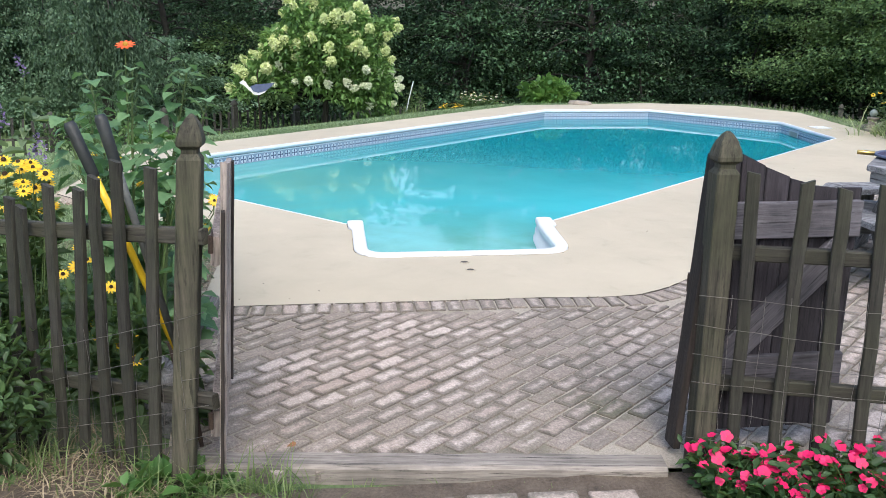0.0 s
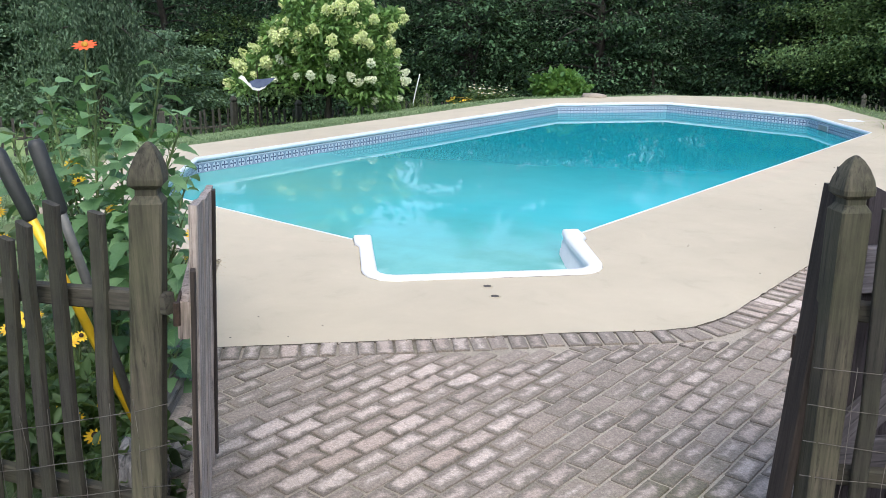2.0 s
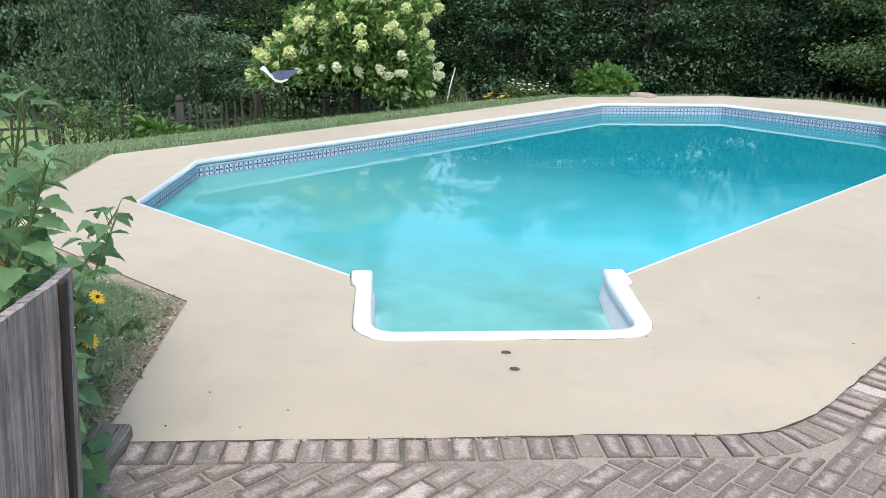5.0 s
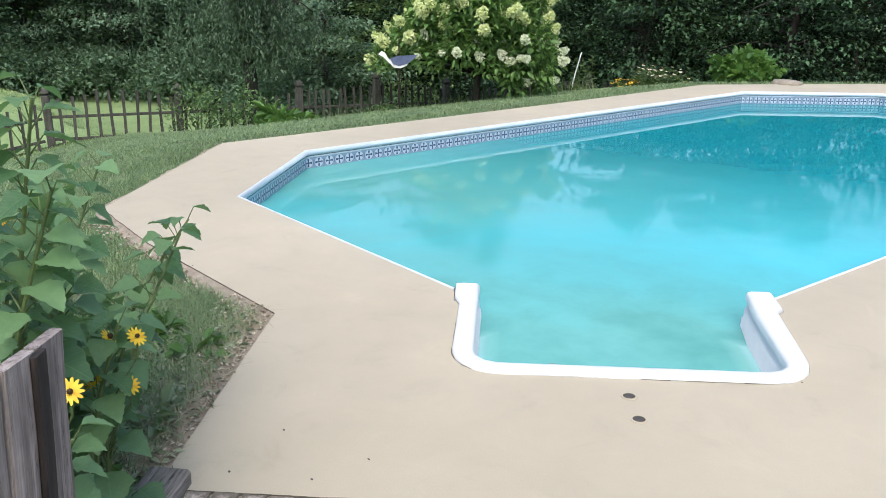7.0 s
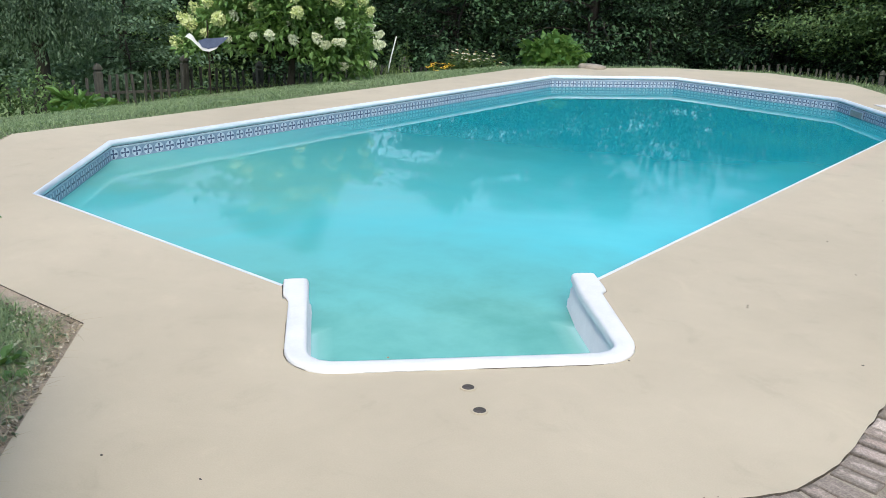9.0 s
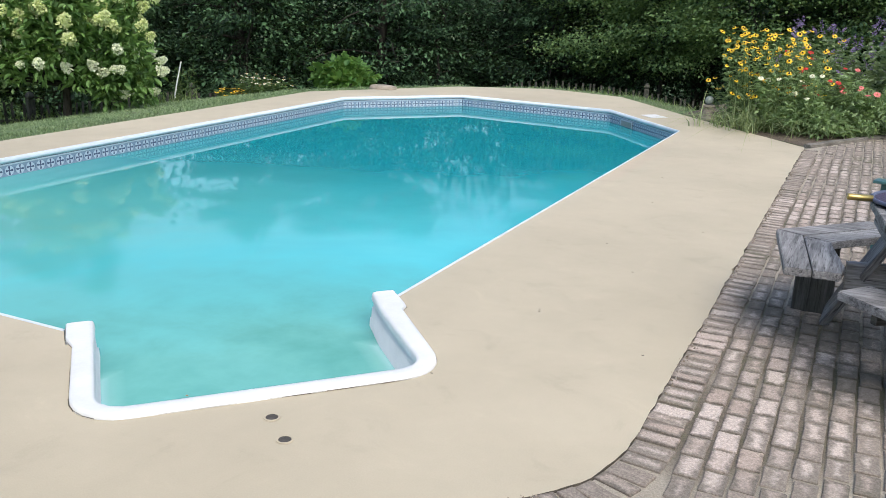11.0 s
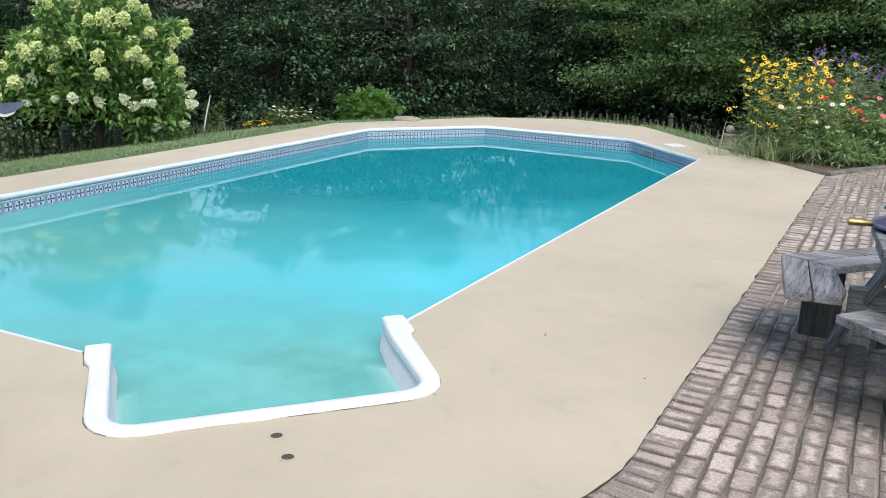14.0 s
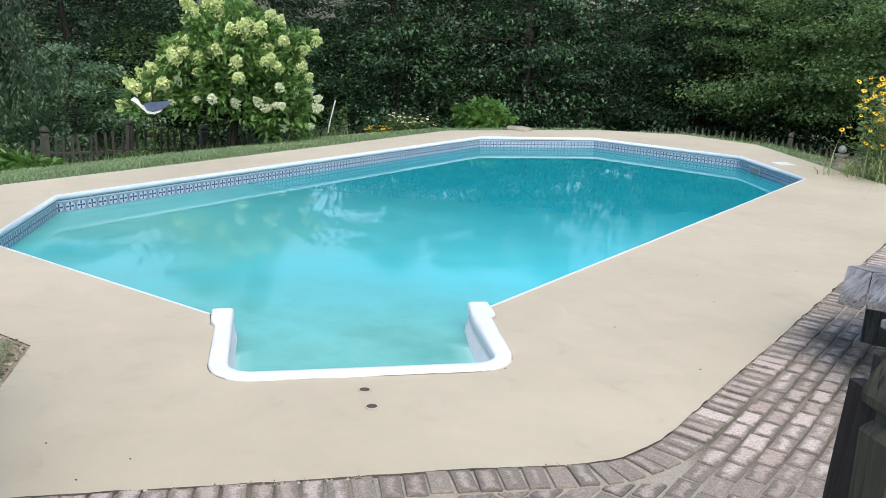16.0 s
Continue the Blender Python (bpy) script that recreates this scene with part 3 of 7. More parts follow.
def build_pool():
    pool = thing("swimming_pool", "eight-cornered vinyl-lined swimming pool with a step well", "pool", kind="structure")
    ring = OCT
    # the side from the last to the first corner lies in the mouth of the step well
    def run(levels, name, mat, label="", uv=False, smooth=False):
        rows = [offset(ring, i) if i else ring for i, z in levels]
        bm = bmesh.new()
        layer = bm.loops.layers.uv.new("UVMap") if uv else None
        vs = [[bm.verts.new((x, y, z)) for x, y in r] for r, (i, z) in zip(rows, levels)]
        for a, b, la, lb in zip(vs, vs[1:], levels, levels[1:]):
            dist = 0.0
            for i in range(len(ring) - 1):
                f = bm.faces.new((a[i], a[i + 1], b[i + 1], b[i]))
                step = (a[i + 1].co - a[i].co).length
                if uv:
                    for lp, q in zip(f.loops, ((dist, la[1]), (dist + step, la[1]), (dist + step, lb[1]), (dist, lb[1]))):
                        lp[layer].uv = (q[0], q[1] - WATER)
                dist += step
        return part(name, bm, mat, pool, label, smooth)
    run([(-0.004, 0.0008), (-0.002, 0.004), (0.006, 0.0055), (0.016, 0.002), (0.026, -0.010), (0.030, -0.026), (0.026, -0.042), (0.014, -0.051), (0.008, -0.052)], "coping", M["coping"], "white rounded coping", smooth=True)
    # recess strip with the shade under the coping put into its colour
    run([(0.009, -0.050), (0.009, -0.058)], "groove", M["groove"], "recess under the coping, coloured dark as its shade")
    run([(0.009, -0.057), (0.017, -0.059), (0.018, -0.070), (0.009, -0.073)], "liner_track", M["track"], "pale blue liner track")
    run([(0.010, -0.072), (0.010, WATER - 0.01)], "border", M["band"], "printed border of dark blue crosses in white discs", True)
    run([(0.010, WATER - 0.01), (0.010, -1.1), (0.9, -1.25)], "wall", M["liner"])
    bm = bmesh.new()
    lo = [bm.verts.new((x, y, -1.25)) for x, y in offset(ring, 0.0)]
    bm.faces.new(lo)
    part("pool_floor", bm, M["liner"], pool)
    # step well
    outer, inner = rim(0.0), rim(0.10)
    bm = bmesh.new()
    prof = [(0.0, -0.012), (0.002, 0.014), (0.007, 0.019), (0.03, 0.021), (0.07, 0.021), (0.083, 0.018), (0.088, 0.006), (0.090, -0.02)]
    def between(t):
        # both outlines are walked by their share of the length
        def even(p, n=60):
            p = [Vector(q) for q in p]
            L = [0.0]
            for a, b in zip(p, p[1:]):
                L.append(L[-1] + (b - a).length)
            res, i = [], 0
            for k in range(n):
                s = L[-1] * k / (n - 1)
                while i < len(p) - 2 and L[i + 1] < s:
                    i += 1
                w = (s - L[i]) / (L[i + 1] - L[i])
                res.append(p[i].lerp(p[i + 1], min(1, w)))
            return res
        return [a.lerp(b, t) for a, b in zip(even(outer), even(inner))]
    rows = [[bm.verts.new((q.x, q.y, z)) for q in between(i / 0.088)] for i, z in prof]
    for a, b in zip(rows, rows[1:]):
        for i in range(len(a) - 1):
            bm.faces.new((a[i], b[i], b[i + 1], a[i + 1]))
    part("step_rim", bm, M["white"], pool, "white painted rim of the step well", True)
    # broken flat strip, dark for the shade in the gap between rim and deck
    bm = bmesh.new()
    lo, hi = between(-0.10), between(0.05)
    for i in range(len(lo) - 1):
        if noise.noise(Vector((i * 0.23, 4.0, 0))) > -0.12:
            w = 0.35 + 0.65 * abs(noise.noise(Vector((i * 0.31, 9.0, 0))))
            a, b = hi[i].lerp(lo[i], w), hi[i + 1].lerp(lo[i + 1], w)
            bm.faces.new([bm.verts.new((q.x, q.y, 0.0022)) for q in (hi[i], a, b, hi[i + 1])])
    part("seam", bm, M["raw_edge"], pool, "dark strip standing for the shaded gap along the rim")
    bm = bmesh.new()
    prev = None
    for ins, z in ((0.088, 0.0), (0.092, -0.062), (0.099, -0.068), (0.103, -0.122), (0.110, -0.128), (0.122, -0.36)):
        cur = [bm.verts.new((x, y, z)) for x, y in rim(ins)]
        if prev:
            for i in range(len(cur) - 1):
                bm.faces.new((prev[i], cur[i], cur[i + 1], prev[i + 1]))
        prev = cur
    part("step_wall", bm, M["white"], pool, "white moulded wall with two ribs", True)
    for k, (v0, v1, z) in enumerate(((0.62, 1.0, -0.30), (0.28, 0.62, -0.52), (-0.05, 0.28, -0.74))):
        bm = bmesh.new()
        q = [stepbox(-0.74, v0), stepbox(-0.74, v1), stepbox(0.71, v1), stepbox(0.71, v0)]
        top = [bm.verts.new((x, y, z)) for x, y in q]
        low = [bm.verts.new((x, y, -1.25)) for x, y in q]
        bm.faces.new(top)
        for i in range(4):
            bm.faces.new((low[i], low[(i + 1) % 4], top[(i + 1) % 4], top[i]))
        part("step", bm, M["white"], pool)
    bm = bmesh.new()
    outl = [p for p in offset(OCT, 0.012)] + rim(0.111)
    bm.faces.new([bm.verts.new((x, y, WATER)) for x, y in outl])
    bmesh.ops.triangulate(bm, faces=bm.faces)
    for f in bm.faces:
        if f.normal.z < 0:
            f.normal_flip()
    tagged(part("water", bm, M["water"]), "cloudy turquoise pool water, still and reflecting trees", "water", kind="structure")


build_deck()
build_pool()


# ---- fences and gates ----
def turned(v):
    return math.degrees(math.atan2(v[1], v[0]))


def finial_post(name, at, z0, height, width, turn, lean=(0, 0), mat=None, group="fence posts"):
    ob = thing(name, "weathered square fence post with a pointed carved finial, green with algae", "fence post", group, at=(at[0], at[1], z0))
    ob.rotation_euler.z = radians(turn)
    w = width / 2
    bm = bmesh.new()
    top = height
    f = 0.62
    low = [(w, -0.25), (w, top * 0.5), (w, top - 0.236 * f), (w * 0.86, top - 0.222 * f), (w * 0.70, top - 0.206 * f)]
    head = [(w * 0.68, top - 0.206 * f), (w * 0.68, top - 0.182 * f), (w * 1.04, top - 0.162 * f), (w * 1.07, top - 0.140 * f), (w * 0.94, top - 0.098 * f), (w * 0.70, top - 0.055 * f), (w * 0.40, top - 0.020 * f), (w * 0.15, top - 0.003 * f), (w * 0.05, top)]
    shaft = None
    for name2, prof in (("shaft", low), ("finial", head)):
        bm = bmesh.new()
        rows = []
        for r, z in prof:
            c = r * 0.14
            ring = [(r, -r + c), (r, r - c), (r - c, r), (-r + c, r), (-r, r - c), (-r, -r + c), (-r + c, -r), (r - c, -r)]
            rows.append([bm.verts.new((x + lean[0] * z, y + lean[1] * z, z)) for x, y in ring])
        for a, b in zip(rows, rows[1:]):
            for i in range(8):
                bm.faces.new((a[i], a[(i + 1) % 8], b[(i + 1) % 8], b[i]))
        bm.faces.new(rows[-1])
        made = part(name2, bm, mat or M["post"], shaft or ob)
        shaft = shaft or made
    return ob


def plank_mesh(name, size, bevel=0.004, cuts=6, wobble=0.003, seed=1, axis=2, slant=0.0):
    """A plank with slightly uneven edges, long along one axis, centred on the others."""
    bm = bmesh.new()
    rnd = random.Random(seed)
    L = size[axis]
    others = [k for k in range(3) if k != axis]
    a, b = size[others[0]] / 2, size[others[1]] / 2
    c = min(bevel, a * 0.5, b * 0.5)
    ring = [(a, -b + c), (a, b - c), (a - c, b), (-a + c, b), (-a, b - c), (-a, -b + c), (-a + c, -b), (a - c, -b)]
    rows = []
    for i in range(cuts + 1):
        t = i / cuts
        da, db = rnd.uniform(-wobble, wobble), rnd.uniform(-wobble, wobble)
        row = []
        for p, q in ring:
            co = [0, 0, 0]
            co[others[0]], co[others[1]], co[axis] = p + da, q + db, t * L + (slant * p if i == cuts else 0)
            row.append(bm.verts.new(co))
        rows.append(row)
    for r, s in zip(rows, rows[1:]):
        for i in range(8):
            bm.faces.new((r[i], r[(i + 1) % 8], s[(i + 1) % 8], s[i]))
    bm.faces.new(rows[0])
    bm.faces.new(rows[-1])
    bmesh.ops.recalc_face_normals(bm, faces=bm.faces)
    me = bpy.data.meshes.new(name)
    bm.to_mesh(me)
    bm.free()
    return me


def put(name, me, mat, parent, m, label=""):
    ob = link_mesh(name, me, mat, parent, label)
    ob.matrix_local = m
    return ob


def wire_run(bm, a, b, sag, r=0.0014, n=10, kink=0.004, rnd=random):
    a, b = Vector(a), Vector(b)
    pts = [a.lerp(b, i / n) + Vector((rnd.uniform(-kink, kink), rnd.uniform(-kink, kink), -sag * 4 * (i / n) * (1 - i / n) + rnd.uniform(-kink, kink))) for i in range(n + 1)]
    tube(bm, pts, [r] * (n + 1), 4)


def near_fence(start, direction, count, first, pitch, top, fall, foot, label, rails, wires, seed, level=None, lean=0.0):
    """Pickets on two rails, with a sagging wire mesh on the side of the path."""
    rnd = random.Random(seed)
    turn = turned(direction)
    fence = thing("picket_fence", label, "fence", "garden fence", at=(start[0], start[1], 0))
    fence.rotation_euler.z = radians(turn)
    length = first + pitch * count
    meshes = [plank_mesh("picket", (0.045, 0.022, top - foot), 0.004, 7, 0.003, seed + k, 2, rnd.uniform(-0.4, 0.4)) for k in range(3)]
    for i in range(count):
        u = first + pitch * i
        ob = put("picket", meshes[i % 3], M["picket"], fence, pose(u + math.tan(radians(lean)), -0.022 * wires, foot - fall * u, rnd.uniform(-1, 1), rnd.uniform(-1.6, 1.6) - lean, rnd.uniform(-4, 4)))
        ob.scale.z = rnd.uniform(0.97, 1.02)
    for z in rails:
        me = plank_mesh("rail", (length + 0.1, 0.035, 0.055), 0.005, 8, 0.002, seed + 9, 0)
        put("rail", me, M["rail"], fence, pose(-0.03, 0.018 * wires, z, 0, math.degrees(math.atan(fall if level is None else level)), 0))
    bm = bmesh.new()
    side = -0.045 * wires
    for k in range(6):
        z = 0.10 + 0.11 * k
        wire_run(bm, (-0.06, side, z), (length, side + rnd.uniform(-0.03, 0.03), z - fall * length - rnd.uniform(0, 0.07)), rnd.uniform(0.0, 0.03), rnd=rnd, n=14)
    for k in range(int(length / 0.11)):
        u = 0.05 + 0.11 * k
        wire_run(bm, (u, side, 0.08 - fall * u), (u + rnd.uniform(-0.03, 0.03), side, 0.66 - fall * u * 1.1), 0, 0.001, 5, rnd=rnd)
    part("wire_mesh", bm, M["wire"], fence, "thin rusty grey wire mesh")
    return fence


M["wire"] = speckled("old_wire", (0.12, 0.11, 0.10), (0.30, 0.29, 0.28), 20.0, 90.0, 0.5, 0.1, 0.3, 0.7)
M["iron"] = speckled("rusty_iron", (0.02, 0.015, 0.012), (0.09, 0.06, 0.045), 20.0, 90.0, 0.6, 0.3, 0.4, 0.5)

LEFT_DIR, RIGHT_DIR = (-0.965, -0.262), (0.86, 0.51)
finial_post("fence_post", (-2.300, 1.780), -0.02, 1.31, 0.078, 47, (0.083, 0.0))
finial_post("fence_post", GATE_R, -0.02, 1.25, 0.084, 47, (0.0, 0.01))
near_fence((GATE_L.x, GATE_L.y), LEFT_DIR, 11, 0.16, 0.122, 1.19, 0.30, 0.02, "grey weathered picket fence overgrown with weeds, wire mesh along its foot", (0.30, 0.89), -1, 5, 0.08, 4.0)
near_fence((GATE_R.x, GATE_R.y), RIGHT_DIR, 9, 0.115, 0.145, 1.075, 0.0, 0.06, "weathered picket fence with wire mesh above pink flowers", (0.30, 0.80), 1, 8)


def build_gates():
    # the leaf beside the post on the side of the yellow-handled tools, folded back towards the pool
    a, b = Vector((-2.150, 1.908)), Vector((-2.876, 2.449))
    d = b - a
    gate = thing("gate_leaf", "open wooden gate leaf of upright grey boards with a scooped top", "gate", "gate leaves", at=(a.x, a.y, 0.05))
    gate.rotation_euler = (radians(3.2), 0, radians(turned(d)))
    gate.location += Vector((-0.042, -0.036, 0))
    n = 8
    w = d.length / n
    for i in range(n):
        t = (i + 0.5) / n
        h = 0.960 + 0.125 * (1 - t) ** 1.3
        me = plank_mesh("board", (w - 0.005, 0.022, h), 0.004, 7, 0.0012, 20 + i, 2, -0.1625 * (1 - t) ** 0.3 / d.length)
        put("board", me, M["board"], gate, pose(w * (i + 0.5), (-0.0015, 0.001, 0.0025)[i % 3], 0))
    me = plank_mesh("frame_board", (0.042, 0.012, 0.966), 0.003, 6, 0.001, 31, 2)
    put("frame_board", me, M["gate_edge"], gate, pose(0.785, -0.0175, 0.0), "dark brown edge board")
    put("frame_board", me, M["gate_edge"], gate, pose(-0.012, 0.0, -0.04), "dark brown edge board")
    for z in (0.15, 0.78):
        me = plank_mesh("cross_rail", (d.length - 0.04, 0.03, 0.10), 0.004, 4, 0.001, 33, 0)
        put("cross_rail", me, M["board"], gate, pose(0.02, 0.026, z))
    for z in (0.17, 0.80):
        bm = bmesh.new()
        box(bm, (0.13, 0.006, 0.04), pose(0.0, 0.05, 0))
        tube(bm, [(-0.06, 0.05, -0.01), (-0.06, 0.05, 0.05)], [0.009, 0.009], 8)
        hinge = part("hinge", bm, M["iron"], gate, "black iron strap hinge")
        hinge.location = (0.02, -0.012, z)
    # the other leaf, swung round behind the pickets
    a, b = Vector((-1.055, 3.215)), Vector((-0.675, 3.648))
    d = b - a
    gate = thing("gate_leaf", "open purple-grey board gate leaf with a diagonal brace and scooped top", "gate", "gate leaves", at=(a.x, a.y, 0.07))
    gate.rotation_euler.z = radians(turned(d))
    n = 6
    L = d.length
    w = L / n
    for i in range(n):
        t = (i + 0.5) / n
        h = 1.11 - 0.17 * math.sin(min(1, t * 1.15) * math.pi / 2) ** 1.2
        me = plank_mesh("board", (w - 0.004, 0.02, h), 0.003, 7, 0.001, 40 + i, 2, -0.17 * 1.15 * 1.57 * math.cos(min(1, t * 1.15) * math.pi / 2) / L)
        put("board", me, M["plum"], gate, pose(w * (i + 0.5), 0.0, 0))
    for z in (0.17, 0.76):
        me = plank_mesh("cross_rail", (L - 0.03, 0.028, 0.135), 0.004, 5, 0.001, 51, 0)
        put("cross_rail", me, M["plum_light"], gate, pose(0.02, -0.026, z + 0.07, 0, 0, 0))
    ang = math.atan2(0.46, L - 0.12)
    me = plank_mesh("brace", (math.hypot(0.46, L - 0.12), 0.028, 0.11), 0.004, 5, 0.001, 52, 0)
    put("brace", me, M["plum_light"], gate, pose(0.06, -0.026, 0.27, 0, -math.degrees(ang), 0))
    me = plank_mesh("frame_board", (0.03, 0.085, 1.12), 0.004, 6, 0.001, 53, 2)
    put("frame_board", me, M["gate_edge"], gate, pose(-0.075, -0.014, -0.05, 0, 3.6, 0), "dark brown edge board")
    for z in (0.22, 0.56):
        bm = bmesh.new()
        box(bm, (0.10, 0.006, 0.05), pose(0, 0, 0))
        tube(bm, [(-0.05, 0, -0.01), (-0.05, 0, 0.06)], [0.01, 0.01], 8)
        hinge = part("hinge", bm, M["iron"], gate, "black iron hinge")
        hinge.location = (0.01, 0.035, z)


M["plum"] = old_wood("dark_plum_board_wood", (0.014, 0.012, 0.016), (0.050, 0.043, 0.053), 0.0)
M["plum_light"] = old_wood("purple_grey_board_wood", (0.055, 0.052, 0.062), (0.16, 0.152, 0.172), 0.0, 0)
build_gates()


def build_beams():
    a, b = Vector((-2.44, 1.80)), Vector((-1.06, 3.02))
    sill = thing("threshold_beam", "pale weathered timber lying across the gateway", "timber", at=(a.x, a.y, -0.085))
    sill.rotation_euler.z = radians(turned(b - a))
    put("timber", plank_mesh("timber", ((b - a).length, 0.115, 0.10), 0.012, 14, 0.004, 60, 0), M["beam"], sill, pose(0, 0, 0.05))
    a, b = Vector((-3.872, 2.942)), Vector((-3.10, 2.166))
    edge = thing("edging_timber", "grey weathered timber edging the bricks", "timber", at=(a.x, a.y, -0.08))
    edge.rotation_euler.z = radians(turned(b - a))
    put("timber", plank_mesh("timber", ((b - a).length, 0.144, 0.135), 0.010, 14, 0.003, 61, 0), M["edging"], edge, pose(0, 0, 0.065))
    a, b = Vector((-2.05, 13.02)), Vector((-0.2, 16.3))
    edge = thing("edging_timber", "grey timber edging the flower bed", "timber", at=(a.x, a.y, -0.05))
    edge.rotation_euler.z = radians(turned(b - a))
    put("timber", plank_mesh("timber", ((b - a).length, 0.09, 0.09), 0.01, 14, 0.006, 62, 0), M["edging"], edge, pose(0, 0, 0.035))


build_beams()
board = thing("edging_board", "short weathered board set on edge behind the pink flowers", "timber", at=(-1.0, 3.05, -0.05))
board.rotation_euler.z = radians(30)
put("board", plank_mesh("board", (0.34, 0.022, 0.13), 0.005, 6, 0.003, 63, 0), M["picket"], board, pose(0, 0, 0.065))


# ---- the far fence ----
FAR = [(-17.2, 0.5), (-16.0, 5.5), (-14.7, 9.3), (-14.4, 12.3), (-13.6, 15.4), (-10.3, 20.0), (-6.2, 22.4), (-2.5, 23.4), (1.5, 23.8)]


def build_far_fence():
    rnd = random.Random(11)
    pk = [plank_mesh("picket", (0.046, 0.02, 0.78), 0.004, 3, 0.004, 70 + k, 2) for k in range(4)]
    for (x1, y1), (x2, y2) in zip(FAR, FAR[1:]):
        d = Vector((x2 - x1, y2 - y1))
        L = d.length
        turn = turned(d)
        z1, z2 = float(gz(x1, y1)), float(gz(x2, y2))
        fence = thing("picket_fence", "low weathered picket fence along the foot of the lawn", "fence", "far fence", at=(x1, y1, z1))
        fence.rotation_euler.z = radians(turn)
        tilt = -math.degrees(math.atan2(z2 - z1, L))
        for z in (0.14, 0.50):
            put("rail", plank_mesh("rail", (L, 0.03, 0.045), 0.005, 6, 0.004, 75, 0), M["far_fence"], fence, pose(0, 0.03, z, 0, tilt, 0))
        n = int(L / (0.19 if y1 < 8 else 0.15))
        for i in range(1, n):
            u = L * i / n
            p = Vector((x1, y1)) + d * (u / L)
            put("picket", pk[rnd.randrange(4)], M["far_fence"], fence, pose(u, -0.012, float(gz(p.x, p.y)) - z1 - 0.02 + rnd.uniform(-0.02, 0.02), rnd.uniform(-3, 3), rnd.uniform(-3, 3), 0))
        for k in range(2 if y1 < 12 else 1):
            p = Vector((x1, y1)) + d * (0.5 * k)
            finial_post("fence_post", p, float(gz(p.x, p.y)), 0.98, 0.115, turn, (rnd.uniform(-0.02, 0.02), rnd.uniform(-0.02, 0.02)), M["far_fence"], "far fence posts")


build_far_fence()


def build_field():
    xs, ys = np.linspace(-34, -16.6, 30), np.linspace(-6, 12, 30)
    X, Y = np.meshgrid(xs, ys, indexing="ij")
    X = X + 1.3 * ease(4.0, 12.0, Y)
    Z = gz(X, Y) + 0.03
    i, j = np.meshgrid(np.arange(29), np.arange(29), indexing="ij")
    q = (i * 30 + j).ravel()
    ob = quick("field", np.stack([X, Y, Z], -1).reshape(-1, 3), np.stack([q, q + 30, q + 31, q + 1], 1), 4, M["meadow"])
    tagged(ob, "light green mown field beyond the picket fence", "field", kind="structure")


M["meadow"] = speckled("meadow", (0.15, 0.23, 0.085), (0.27, 0.37, 0.155), 1.5, 60.0, 0.95, 0.6, 0.5)
build_field()


# ---- trees, shrubs, flowers ----
def limb_points(start, heading, length, rise, rnd, n=5, sag=0.0):
    pts, p = [Vector(start)], Vector(start)
    h = Vector(heading).normalized()
    for i in range(n):
        t = (i + 1) / n
        step = h + Vector((rnd.uniform(-0.2, 0.2), rnd.uniform(-0.2, 0.2), rise * (1 - t) - sag * t + rnd.uniform(-0.1, 0.1)))
        p = p + step.normalized() * length / n
        pts.append(p.copy())
    return pts


def build_tree(name, label, H, low, R, limbs, per, size, mat, seed, girth, rise=0.5, sag=0.2, flat=0.35, width=0.55, top=0.35, group="trees", clump=0.16):
    """A tapered trunk with limbs; leaves in sprays along the outer parts of the limbs."""
    rnd, rng = random.Random(seed), np.random.default_rng(seed)
    ob = thing(name, label, "tree", group)
    bm = bmesh.new()
    trunk = [Vector((0, 0, -0.3))]
    for i in range(1, 9):
        trunk.append(Vector((rnd.uniform(-0.10, 0.10) * i * 0.35, rnd.uniform(-0.10, 0.10) * i * 0.35, H * 0.96 * i / 8)))
    tube(bm, trunk, [girth * (1.25 - 1.15 * i / 8) for i in range(9)], 8)
    C, D = [], []
    for k in range(limbs):
        t = low + (0.97 - low) * (k + rnd.random()) / limbs
        base = trunk[min(8, int(t * 8))].lerp(trunk[min(8, int(t * 8) + 1)], t * 8 - int(t * 8))
        az = k * 2.399 + rnd.uniform(-0.4, 0.4)
        reach = R * (1 - (1 - top) * max(0, (t - low) / (1 - low)) ** 1.4) * rnd.uniform(0.65, 1.1)
        pts = limb_points(base, (math.cos(az), math.sin(az), 0.0), reach, rise, rnd, 5, sag)
        tube(bm, pts, [girth * 0.22 * (1.1 - 0.9 * i / 5) for i in range(6)], 5)
        for s in range(4):
            c = pts[2].lerp(pts[5], rnd.uniform(0.05, 1.05))
            side = Vector((-math.sin(az), math.cos(az), 0)) * rnd.uniform(-0.3, 0.3) * reach
            tip = c + side + Vector((0, 0, rnd.uniform(-0.1, 0.15)))
            tube(bm, [c, c.lerp(tip, 0.5) + Vector((0, 0, 0.03)), tip], [girth * 0.07, girth * 0.05, girth * 0.025], 4)
            n = per // 4
            spread = reach * clump + 0.10
            q = rng.normal(0, 1, (n, 3)) * np.array([spread, spread, spread * flat]) + np.array(tip)
            C.append(q)
            out = (q - np.array(base)) * np.array([1, 1, 0.2]) * 0.6
            out /= np.maximum(np.linalg.norm(out, axis=1, keepdims=True), 1e-3)
            D.append(out + rng.normal(0, 0.55, (n, 3)) + np.array([0, 0, -0.25]))
    part("trunk", bm, M["bark"], ob, smooth=True)
    V, F = leaves(np.concatenate(C), np.concatenate(D), size, rng, width)
    quick("crown", V, F, 4, mat, ob)
    return ob


